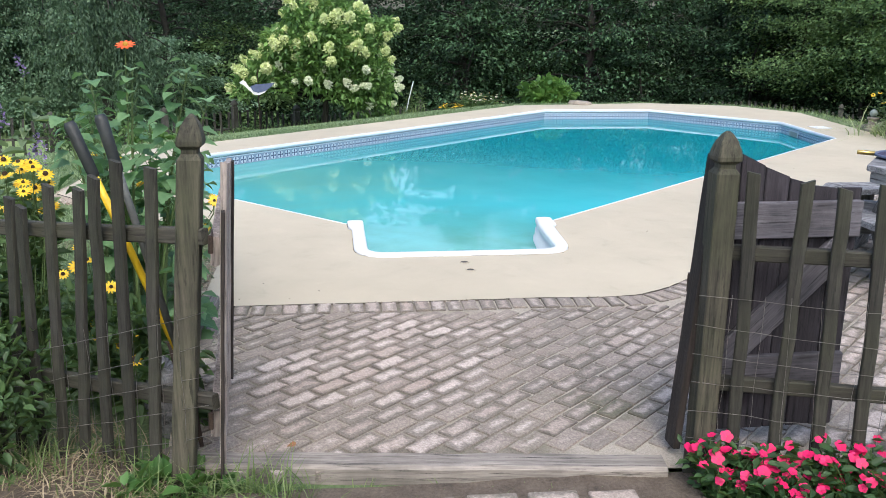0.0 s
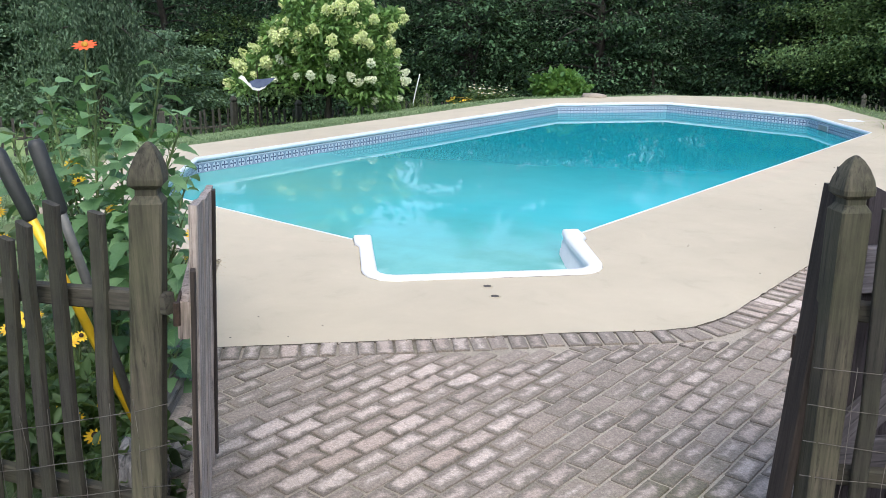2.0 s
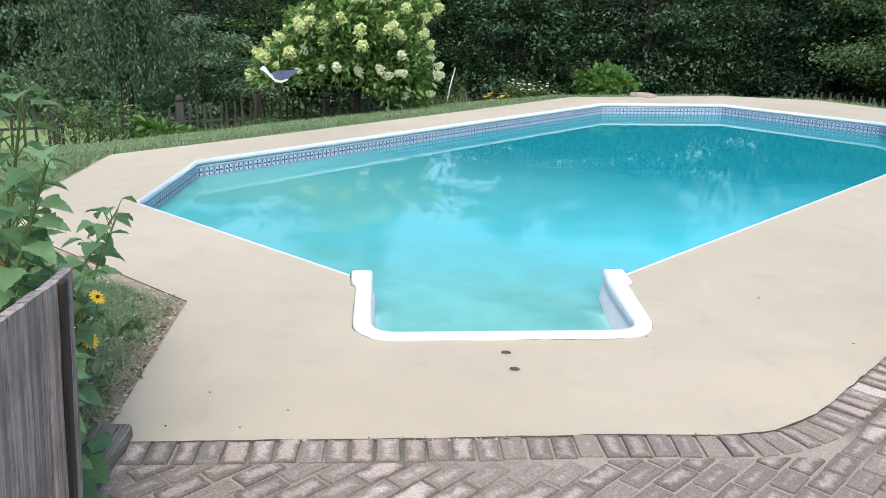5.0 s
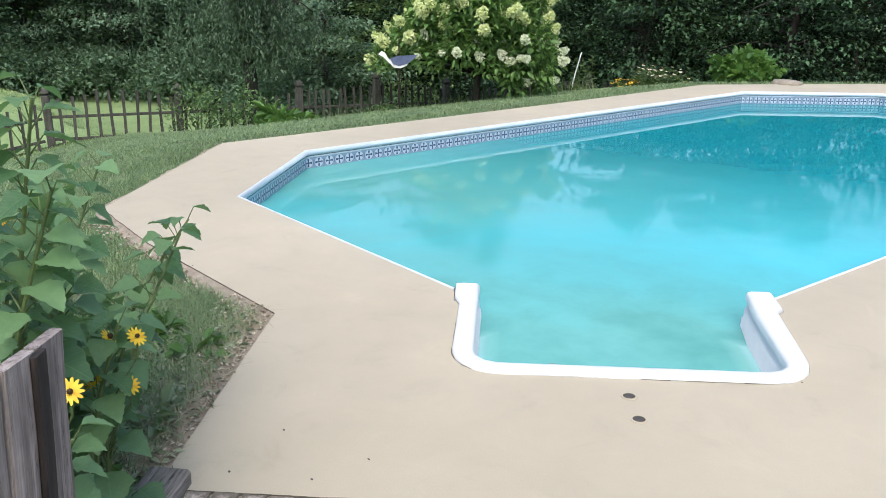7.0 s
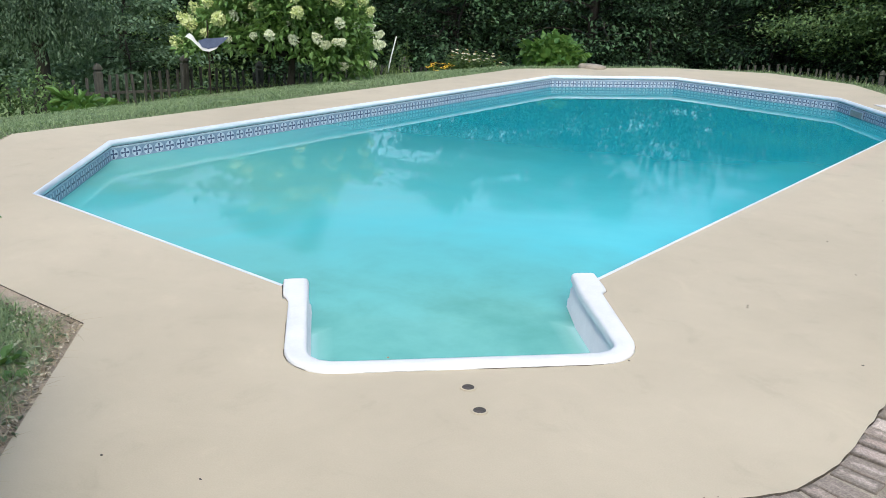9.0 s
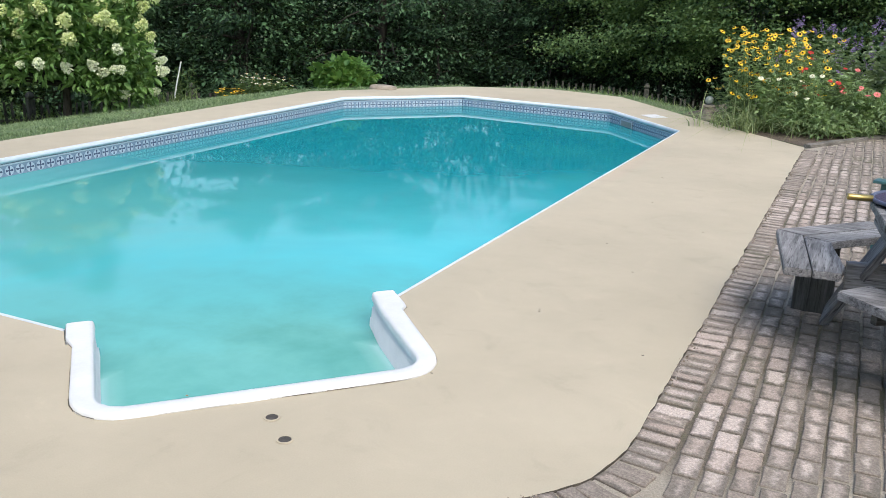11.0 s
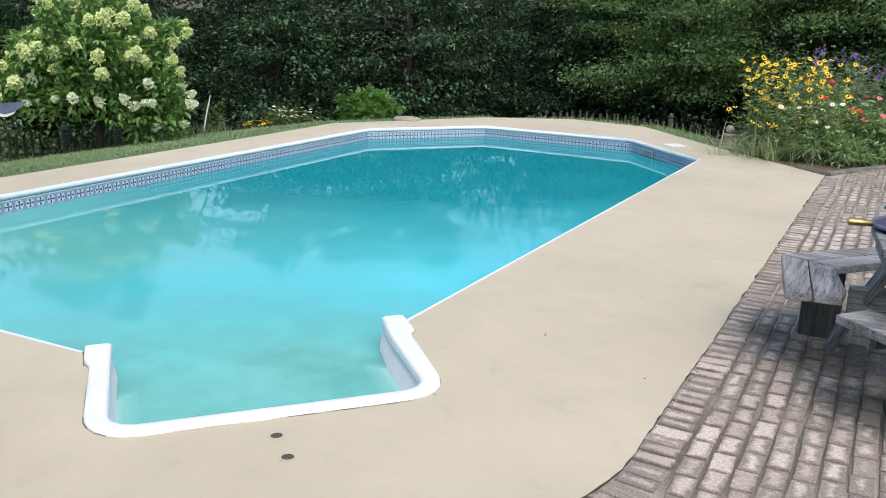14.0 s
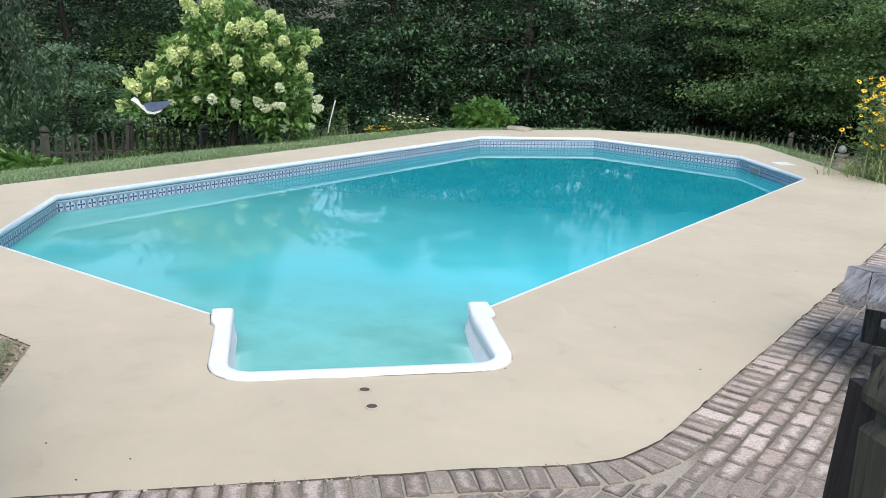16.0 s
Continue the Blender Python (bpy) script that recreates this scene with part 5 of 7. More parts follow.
SPIKE = [bloom_mesh("flower", 44, 0.15, 0.018, 0.018, M["purple"], 300 + k) for k in range(2)]
TINY = [petal_flower("flower", 8, 0.022, 0.009, M["cream"], M["gold"], 0.3, 0.02)]


def broad_leaf(L, W, seed):
    """A pointed, lobed broad leaf with a folded midrib, lying along +x."""
    rnd = random.Random(seed)
    bm = bmesh.new()
    prof = [(0.0, 0.02)]
    for k in range(1, 14):
        t = k / 14
        w = 0.54 * math.sin(math.pi * t ** 0.58) ** 0.85 + 0.10 * math.exp(-((t - 0.34) / 0.07) ** 2) - 0.05 * math.exp(-((t - 0.48) / 0.05) ** 2) + (0.018 if k % 2 else -0.018)
        prof.append((t, max(0.02, w)))
    prof.append((1.0, 0.0))
    mid, le, ri = [], [], []
    for t, w in prof:
        z = -0.20 * L * t * t
        mid.append(bm.verts.new((t * L, 0, z)))
        e = rnd.uniform(0.92, 1.08)
        le.append(bm.verts.new((t * L * 0.98, w * W * e, z + w * W * 0.30 + rnd.uniform(-0.003, 0.003))))
        ri.append(bm.verts.new((t * L * 0.98, -w * W * e, z + w * W * 0.30 + rnd.uniform(-0.003, 0.003))))
    for i in range(len(prof) - 1):
        bm.faces.new((mid[i], mid[i + 1], le[i + 1], le[i]))
        bm.faces.new((mid[i + 1], mid[i], ri[i], ri[i + 1]))
    me = bpy.data.meshes.new("leaf")
    bm.to_mesh(me)
    bm.free()
    for p in me.polygons:
        p.use_smooth = True
    return me


def broad_material():
    m, nt, b = material("broad_leaf_green", 0.5)
    info = nt.nodes.new("ShaderNodeObjectInfo")
    c = coords(nt)
    vein = tex(nt, "ShaderNodeTexNoise", c, Scale=42.0, Detail=4.0, Roughness=0.6)
    f = mix(nt, 0.35, info.outputs["Random"], vein.outputs[0])
    # pale midrib and slanting side veins in the leaf's own plane
    sep = nt.nodes.new("ShaderNodeSeparateXYZ")
    nt.links.new(c, sep.inputs[0])
    ay = calc(nt, "ABSOLUTE", sep.outputs[1])
    rib = calc(nt, "LESS_THAN", ay, 0.0012)
    side = calc(nt, "LESS_THAN", calc(nt, "FRACT", calc(nt, "DIVIDE", calc(nt, "SUBTRACT", sep.outputs[0], calc(nt, "MULTIPLY", ay, 0.75)), 0.017)), 0.10)
    lines = calc(nt, "MAXIMUM", rib, calc(nt, "MULTIPLY", side, 0.45))
    col = ramp(nt, f, [(0.15, (0.052, 0.130, 0.058)), (0.85, (0.205, 0.355, 0.168))])
    col = mix(nt, calc(nt, "MULTIPLY", lines, 0.6), col, (0.17, 0.31, 0.13))
    nt.links.new(col, b.inputs["Base Color"])
    bump(nt, b, mix(nt, lines, vein.outputs[0], (0.0, 0.0, 0.0)), 0.5, 0.004)
    tr = nt.nodes.new("ShaderNodeBsdfTranslucent")
    nt.links.new(mix(nt, 0.35, col, (0.25, 0.45, 0.08)), tr.inputs["Color"])
    ms = nt.nodes.new("ShaderNodeMixShader")
    ms.inputs[0].default_value = 0.4
    nt.links.new(b.outputs[0], ms.inputs[1])
    nt.links.new(tr.outputs[0], ms.inputs[2])
    nt.links.new(ms.outputs[0], nt.nodes["Material Output"].inputs[0])
    return m


M["broad"] = broad_material()
M["bed_leaf"] = leafy("bed_leaves", (0.12, 0.20, 0.085), (0.33, 0.45, 0.235), 0.45)
BROAD = [broad_leaf(0.118, 0.096, 400 + k) for k in range(7)]


def tall_sunflower(x, y, stems, seed, flowers, label, grow=1.0, bare=0.12):
    """Tall stems with broad lobed leaves; stems are (dx, dy, height, lean x, lean y)."""
    rnd = random.Random(seed)
    ob = thing("sunflower_plant", label, "plant", "garden plants", at=(x, y, float(gz(x, y))))
    for dx, dy, h, lx, ly in stems:
        bm = bmesh.new()
        pts = [Vector((dx + lx * t * t, dy + ly * t * t, h * t - 0.03)) for t in (0, 0.25, 0.5, 0.75, 1.0)]
        tube(bm, pts, [0.010, 0.009, 0.008, 0.006, 0.004], 6)
        n = max(4, int(h * 48 * (1 - bare)))
        for i in range(n):
            t = bare + (1 - bare) * ((i + rnd.random() * 0.6) / n) ** 0.8
            p = Vector((dx + lx * t * t, dy + ly * t * t, h * t))
            a = i * 2.2 + rnd.uniform(-0.4, 0.4)
            s = grow * rnd.uniform(0.7, 1.15) * (1.1 - 0.45 * max(0, t - 0.55) / 0.45)
            reach = 0.05 * s
            q = p + Vector((math.cos(a) * reach, math.sin(a) * reach, 0.02))
            tube(bm, [p - Vector((0, 0, 0.03)), q], [0.0022, 0.0016], 4)
            lf = put("leaf", BROAD[rnd.randrange(7)], M["broad"], ob, pose(q.x, q.y, q.z, rnd.uniform(-16, 16), rnd.uniform(-10, 34), math.degrees(a)))
            lf.scale = (s, s, s)
        part("stem", bm, M["stem"], ob)
    for (fx, fy, fz), mesh, d, s in flowers:
        fz -= ob.location.z
        base = min(stems, key=lambda st: (st[0] - fx) ** 2 + (st[1] - fy) ** 2)
        bm = bmesh.new()
        tube(bm, [(base[0] * 0.5 + fx * 0.5, base[1] * 0.5 + fy * 0.5, fz * 0.7), (fx - 0.01, fy, fz - 0.06), (fx, fy, fz)], [0.004, 0.003, 0.003], 5)
        part("stem", bm, M["stem"], ob)
        f = put("flower", mesh, None, ob, Matrix.Translation((fx, fy, fz)) @ Vector(d).to_track_quat("Z", "Y").to_matrix().to_4x4())
        f.scale = (s, s, s)
    return ob


TOCAM = (0.8, -0.5, 0.45)
tall_sunflower(-3.72, 2.56, [(0.0, 0.0, 0.95, 0.02, 0.12), (-0.12, 0.05, 1.10, -0.1, 0.1), (0.08, 0.06, 0.78, 0.10, 0.12), (-0.02, 0.10, 0.72, 0.06, 0.16), (-0.2, -0.08, 0.9, -0.15, 0.0), (-0.10, 0.16, 0.82, -0.30, 0.42),
                              (0.0, 0.14, 0.40, -0.04, 0.04), (-0.28, 0.02, 0.75, -0.2, 0.1), (-0.02, -0.10, 0.85, 0.1, -0.1)], 71,
               [((0.24, 0.207, 0.704), DAISY[0], (0.7, 0.35, 0.75), 0.82), ((0.20, 0.187, 0.552), DAISY[0], (0.8, 0.1, 0.55), 0.82), ((0.06, 0.13, 0.53), DAISY[1], (0.1, -0.5, 0.8), 0.85), ((0.16, 0.16, 0.688), DAISY[1], (0.4, 0.5, 0.5), 0.8),
                ((-0.25, 0.09, 0.72), SUNFL[0], (0.5, -0.4, 1.0), 0.8), ((-0.18, -0.10, 0.95), DAISY[0], TOCAM, 1.1), ((-0.10, -0.12, 0.90), DAISY[0], (0.4, -0.4, 1), 0.9)],
               "tall leafy sunflower plant with drooping yellow flowers behind the gate", 1.0, 0.56)
tall_sunflower(-4.25, 2.66, [(0.0, 0.0, 1.02, -0.25, 0.35), (-0.1, 0.05, 0.95, -0.5, 0.15), (0.1, 0.1, 0.80, -0.2, 0.50), (0.0, -0.1, 0.9, -0.1, 0.1), (0.15, 0.0, 0.62, 0.0, 0.25)], 76,
               [((-0.2, 0.0, 0.82), SUNFL[0], TOCAM, 0.9)], "leafy sunflower plant leaning out over the grass")
tall_sunflower(-3.58, 2.36, [(0.0, 0.0, 1.42, -0.05, 0.1), (0.10, 0.08, 1.44, 0.16, 0.12), (-0.15, 0.02, 1.36, -0.25, 0.05), (0.16, 0.0, 1.28, 0.26, 0.18), (-0.05, -0.1, 1.2, -0.1, -0.1), (-0.35, 0.05, 1.2, -0.25, 0.1)], 72,
               [((-0.02, 0.06, 1.46), ORANGE[0], (0.3, -0.3, 1), 1.15)], "tall lobed-leaved plant with one orange-red flower", 0.95, 0.42)
tall_sunflower(-3.34, 2.40, [(0.0, 0.0, 0.74, 0.24, 0.10), (-0.04, 0.06, 0.30, 0.02, 0.10)], 77, [((0.252, 0.105, 0.785), DAISY[0], (0.7, -0.4, 0.45), 0.85)], "slim leafy plant with one yellow flower beside the gate", 0.9, 0.5)
tall_sunflower(-3.66, 2.66, [(0.0, 0.0, 0.16, 0.04, 0.05), (0.10, -0.06, 0.12, 0.06, -0.02), (-0.10, 0.08, 0.10, -0.04, 0.04)], 78, [], "low broad-leaved plant beside the edging timber", 1.25)
flower_stand("daisy_clump", "clump of yellow black-hearted daisies behind the fence", "flowers", -3.98, 1.86, (0.36, 0.28), (0.92, 1.20), 60, DAISY, M["weed_leaf"], 0.09, 16, 73, "garden plants", face=(0.7, -0.4, 0.3), scale=(0.9, 1.3))
flower_stand("butterfly_bush", "arching bush with purple flower spikes", "shrub", -4.7, 2.05, (0.4, 0.4), (0.9, 1.7), 10, SPIKE, M["grey_leaf"], 0.12, 40, 74, "garden plants", tilt=0.9, scale=(0.8, 1.2))
flower_stand("daisy_clump", "yellow daisies low behind the pickets", "flowers", -3.25, 2.0, (0.45, 0.14), (0.3, 0.75), 12, DAISY, M["weed_leaf"], 0.08, 14, 75, "garden plants", face=(0.7, -0.4, 0.3))


def build_loppers():
    tool = thing("loppers", "long-handled loppers, one yellow handle, black grips, leaning behind the fence", "tool", at=(-2.555, 1.945, 0.0))
    M["yellow_paint"] = speckled("yellow_handle", (0.62, 0.40, 0.01), (0.75, 0.52, 0.02), 9.0, 60.0, 0.4, 0.1)
    M["grip"] = speckled("black_rubber", (0.012, 0.014, 0.014), (0.035, 0.04, 0.04), 9.0, 60.0, 0.55, 0.2)
    M["dull"] = speckled("dull_green_grey_paint", (0.05, 0.055, 0.05), (0.12, 0.125, 0.12), 9.0, 60.0, 0.5, 0.2)
    joint = Vector((0.0, 0.0, 0.36))
    ends = [(Vector((-0.25, -0.21, 1.225)), M["yellow_paint"], "yellow tube handle"), (Vector((-0.14, -0.15, 1.255)), M["dull"], "grey-green tube handle")]
    for end, mat, lab in ends:
        bm = bmesh.new()
        tube(bm, [joint, joint.lerp(end, 0.5) + Vector((0, 0, 0.01)), joint.lerp(end, 0.90)], [0.014, 0.014, 0.014], 10)
        handle = part("handle", bm, mat, tool, lab, True)
        bm = bmesh.new()
        tube(bm, [joint.lerp(end, t) for t in (0.77, 0.78, 0.88, 0.985, 1.0)], [0.015, 0.021, 0.022, 0.023, 0.016], 10)
        part("grip", bm, M["grip"], handle, "black rubber grip", True)
    bm = bmesh.new()
    tube(bm, [joint + Vector((-0.03, 0, 0.03)), joint + Vector((0.04, -0.01, -0.06)), joint + Vector((0.10, 0.02, -0.40))], [0.025, 0.03, 0.006], 6)
    part("blade", bm, M["iron"], tool, "dark steel blade")


build_loppers()


def build_bag():
    rng = np.random.default_rng(81)
    bm = bmesh.new()
    bmesh.ops.create_icosphere(bm, subdivisions=4, radius=0.5)
    for v in bm.verts:
        n = noise.fractal(v.co * 4.0, 1.0, 2.0, 5)
        v.co += v.normal * n * 0.10
        v.co = Vector((v.co.x * 0.30, v.co.y * 0.26, (v.co.z + 0.5) * 0.42))
    m, nt, b = material("clear_grey_plastic", 0.25)
    b.inputs["Base Color"].default_value = (0.50, 0.50, 0.49, 1)
    b.inputs["Transmission Weight"].default_value = 0.3
    c = coords(nt)
    fold = tex(nt, "ShaderNodeTexNoise", c, Scale=18.0, Detail=5.0, Roughness=0.6, Distortion=1.5)
    nt.links.new(ramp(nt, fold.outputs[0], [(0.3, (0.12, 0.12, 0.125)), (0.7, (0.40, 0.40, 0.41))]), b.inputs["Base Color"])
    bump(nt, b, fold.outputs[0], 0.8, 0.02)
    ob = part("plastic_bag", bm, m, smooth=True)
    ob.location = (-2.70, 1.99, -0.06)
    ob.scale = (0.75, 0.75, 0.8)
    tagged(ob, "crumpled pale plastic bag lying behind the fence", "bag")


build_bag()

# weeds outside and inside the fence
bush("weed_patch", "dense dark weeds climbing the foot of the picket fence", "weeds", -3.12, 1.36, (0.36, 0.26, 0.80), 1500, 0.05, M["weed_leaf"], 82, 14, 0.5, 20, "weeds", float(gz(-3.12, 1.36)))
bush("weed_patch", "dense dark weeds climbing the foot of the picket fence", "weeds", -3.35, 1.15, (0.45, 0.35, 0.80), 1700, 0.055, M["weed_leaf"], 83, 14, 0.5, 20, "weeds", float(gz(-3.35, 1.15)))
bush("weed_patch", "leafy weeds behind the pickets", "weeds", -3.15, 2.02, (0.50, 0.22, 0.55), 900, 0.07, M["weed_leaf"], 84, 10, 0.5, 14, "weeds")
bush("weed_patch", "low broad-leaved weeds at the end of the threshold timber", "weeds", -2.28, 1.72, (0.20, 0.16, 0.16), 170, 0.07, M["sun_leaf"], 85, 6, 0.7, 10, "weeds", -0.10)


def tuft_points(spots, n, spread, seed):
    rng = np.random.default_rng(seed)
    out = []
    for x, y in spots:
        q = rng.normal(0, spread, (n, 2)) + np.array([x, y])
        out.append(np.column_stack([q, gz(q[:, 0], q[:, 1]) - 0.01]))
    return np.concatenate(out)


blades("grass_tuft", "long loose grass at the foot of the fence", "grass", tuft_points([(-2.36, 1.62), (-2.28, 1.68), (-2.16, 1.78), (-2.05, 1.90), (-1.93, 1.96)], 60, 0.055, 91), 0.19, 0.006, M["blade"], 91, 0.9, "stuff", 4)
blades("grass_tuft", "small grass tufts along the threshold timber", "grass", tuft_points([(-1.78, 2.18), (-1.60, 2.36), (-1.42, 2.50), (-1.35, 2.60), (-1.2, 2.72)], 45, 0.03, 92), 0.06, 0.004, M["blade"], 92, 0.9, "stuff", 3)
rs = np.random.default_rng(93)
blades("dry_straw", "dry straw and dead grass on bare earth", "grass", np.column_stack([rs.uniform(-2.9, -1.9, 900), rs.uniform(0.6, 1.6, 900), np.zeros(900)]) + np.array([0, 0, -0.11]), 0.07, 0.003, M["straw"], 93, 1.6, "stuff", 2)

sx, sy = rs.uniform(-3.3, -2.2, 700), rs.uniform(1.25, 1.85, 700)
blades("dry_straw", "dead grass and straw under the picket fence", "grass", np.column_stack([sx, sy, gz(sx, sy) + 0.035]), 0.08, 0.004, M["straw"], 94, 1.6, "stuff", 3)
blades("grass_tuft", "loose grass on the earth under the fence", "grass", tuft_points([(-2.95, 1.52), (-2.75, 1.45), (-2.62, 1.66), (-3.10, 1.40)], 40, 0.07, 98) + np.array([0, 0, 0.035]), 0.15, 0.005, M["blade"], 98, 1.0, "stuff", 4)

# pink impatiens by the other post
for k, (x, y, r) in enumerate(((-0.80, 3.03, 0.14), (-0.63, 3.16, 0.15), (-0.47, 3.32, 0.16))):
    flower_stand("impatiens", "mound of hot pink impatiens with dark green leaves", "flowers", x, y, (r, r * 0.9), (0.08, 0.21), 46, PINK, M["dark_leaf"], 0.05, 18, 95 + k, "impatiens", tilt=0.5, face=(0.35, -0.6, 0.1), scale=(0.55, 0.9), z=-0.06, width=0.55, stem_r=0.003)

# ---- beds beyond the pool ----
flower_stand("tall_daisy_clump", "tall clump of yellow daisies at the corner of the bed", "flowers", -2.7, 14.85, (0.85, 0.6), (0.45, 1.34), 190, DAISY, M["bed_leaf"], 0.065, 20, 101, "flower bed", tilt=0.7, face=(0.2, -0.8, 0.2), scale=(0.8, 1.35))
flower_stand("tall_daisy_clump", "yellow daisies among the zinnias", "flowers", -0.75, 15.7, (0.5, 0.5), (0.4, 0.9), 40, DAISY, M["bed_leaf"], 0.10, 26, 102, "flower bed", face=(0.2, -0.8, 0.2), scale=(1.2, 1.6))
for k, (col, x, y, n) in enumerate((("cream", -2.45, 14.2, 9), ("red", -1.95, 14.6, 8), ("rose", -1.55, 14.6, 6), ("red", -2.35, 15.3, 4))):
    flower_stand("zinnia_clump", {"cream": "leafy zinnias with cream flowers", "red": "leafy zinnias with red flowers", "rose": "leafy zinnias with salmon flowers"}[col], "flowers", x, y, (0.45, 0.4), (0.45, 0.85) if k < 3 else (0.9, 1.05), n + 16, ZINNIA[col], M["bed_leaf"], 0.075, 60, 110 + k, "flower bed", face=(0.2, -0.8, 0.2), scale=(0.7, 1.1), bare=16)
bush("bed_foliage", "ferny green foliage filling the flower bed", "plant", -1.38, 14.55, (0.6, 0.5, 0.55), 2200, 0.07, M["bed_leaf"], 120, 10, 0.4, 16, "flower bed")
bush("bed_foliage", "ferny green foliage filling the flower bed", "plant", -2.10, 14.10, (0.5, 0.4, 0.42), 1700, 0.07, M["bed_leaf"], 121, 10, 0.4, 16, "flower bed")
bush("bed_foliage", "ferny green foliage filling the flower bed", "plant", -1.0, 15.0, (0.6, 0.5, 0.55), 1900, 0.07, M["bed_leaf"], 122, 10, 0.4, 16, "flower bed")
flower_stand("butterfly_bush", "large arching butterfly bush with purple spikes", "shrub", -0.9, 17.2, (1.2, 0.9), (0.7, 1.7), 80, SPIKE, M["grey_leaf"], 0.11, 60, 123, "flower bed", tilt=1.8, scale=(0.9, 1.4))
flower_stand("butterfly_bush", "arching butterfly bush with purple spikes", "shrub", -2.2, 16.6, (0.8, 0.7), (0.8, 1.5), 34, SPIKE, M["grey_leaf"], 0.11, 60, 124, "flower bed", tilt=1.8, scale=(0.9, 1.3))
rb = np.random.default_rng(125)
blades("daylily_blades", "arching strap leaves of daylilies at the deck's edge", "plant", np.column_stack([rb.normal(-2.75, 0.36, 300), rb.normal(14.15, 0.20, 300), np.full(300, -0.03)]), 0.58, 0.014, M["pale_blade"], 125, 1.7, "stuff", 5)


def build_garden_jar():
    ob = thing("stone_lantern", "small weathered stone pedestal with a pale glass globe", "garden ornament", at=(-3.50, 14.74, -0.015))
    ob.scale = (0.8, 0.8, 0.8)
    bm = bmesh.new()
    rows = []
    for r, z in ((0.13, 0), (0.13, 0.04), (0.09, 0.06), (0.075, 0.20), (0.11, 0.24), (0.11, 0.27)):
        rows.append([bm.verts.new((r * math.cos(k * math.pi / 6), r * math.sin(k * math.pi / 6), z)) for k in range(12)])
    for a, b in zip(rows, rows[1:]):
        for k in range(12):
            bm.faces.new((a[k], a[(k + 1) % 12], b[(k + 1) % 12], b[k]))
    bm.faces.new(rows[-1])
    pedestal = part("pedestal", bm, M["stone"], ob)
    bm = bmesh.new()
    bmesh.ops.create_uvsphere(bm, u_segments=16, v_segments=10, radius=0.075)
    g = part("globe", bm, M["globe"], pedestal, "pale green glass globe", True)
    g.location.z = 0.35


M["stone"] = speckled("garden_stone", (0.17, 0.15, 0.12), (0.38, 0.34, 0.28), 6.0, 60.0, 0.9, 0.6)
M["globe"] = speckled("pale_glass", (0.14, 0.17, 0.15), (0.26, 0.30, 0.27), 5.0, 30.0, 0.25, 0.0)
build_garden_jar()


def build_stone(x, y, size, seed, label):
    bm = bmesh.new()
    bmesh.ops.create_icosphere(bm, subdivisions=3, radius=0.5)
    for v in bm.verts:
        s = Vector((seed, 0, 0))
        c = v.co.copy()
        k = max(abs(c.x), abs(c.y), abs(c.z))
        c = c.lerp(c / k * 0.42, 0.6)
        c += c.normalized() * noise.fractal(c * 3 + s, 1.0, 2.0, 3) * 0.05
        v.co = Vector((c.x * size[0], c.y * size[1], (c.z + 0.42) * size[2]))
    ob = part("stone", bm, M["stone"], smooth=True)
    ob.location = (x, y, float(gz(x, y)) - 0.02)
    tagged(ob, label, "stone")


build_stone(-9.0, 15.05, (0.52, 0.32, 0.13), 1.0, "flat pale stone block at the edge of the deck")


def build_bird():
    x, y = -12.6, 9.96
    z0 = float(gz(x, y))
    ob = thing("bird_ornament", "painted blue and white wooden bird on a thin pole", "garden ornament", at=(x, y, z0))
    ob.rotation_euler.z = radians(48)
    bm = bmesh.new()
    tube(bm, [(0, 0, -0.1), (0, 0, 0.9 - z0 * 0.55)], [0.008, 0.008], 6)
    part("pole", bm, M["iron"], ob)
    zt = 0.36 - z0
    def cut(name, pts, y0, y1, mat, lab):
        b2 = bmesh.new()
        f = b2.faces.new([b2.verts.new((px, y0, pz + zt)) for px, pz in pts])
        ext = bmesh.ops.extrude_face_region(b2, geom=[f])
        for v in [g for g in ext["geom"] if isinstance(g, bmesh.types.BMVert)]:
            v.co.y = y1
        bmesh.ops.recalc_face_normals(b2, faces=b2.faces)
        part(name, b2, mat, ob, lab)
    cut("body", [(-0.33, 0.10), (-0.27, 0.15), (-0.22, 0.12), (-0.16, 0.02), (-0.02, 0.02), (0.12, 0.03), (0.22, 0.06), (0.12, -0.07), (0.02, -0.115), (-0.08, -0.105), (-0.19, 0.0), (-0.25, 0.06)], -0.012, 0.012, M["white"], "white painted body")
    for s in (-1, 1):
        cut("wing", [(-0.14, 0.04), (-0.04, 0.075), (0.12, 0.085), (0.30, 0.10), (0.22, 0.02), (0.12, -0.045), (0.0, -0.075), (-0.09, -0.05)], 0.013 * s, 0.022 * s, M["bird_blue"], "dark blue painted wing")


M["bird_blue"] = speckled("blue_paint", (0.045, 0.065, 0.13), (0.10, 0.13, 0.22), 8.0, 60.0, 0.6, 0.1)
build_bird()

flower_stand("weed_stalks", "tall thin leafy weeds at the far fence", "weeds", -12.75, 14.3, (0.3, 0.15), (0.4, 0.75), 9, None, M["weed_leaf"], 0.07, 26, 134, "far flowers")
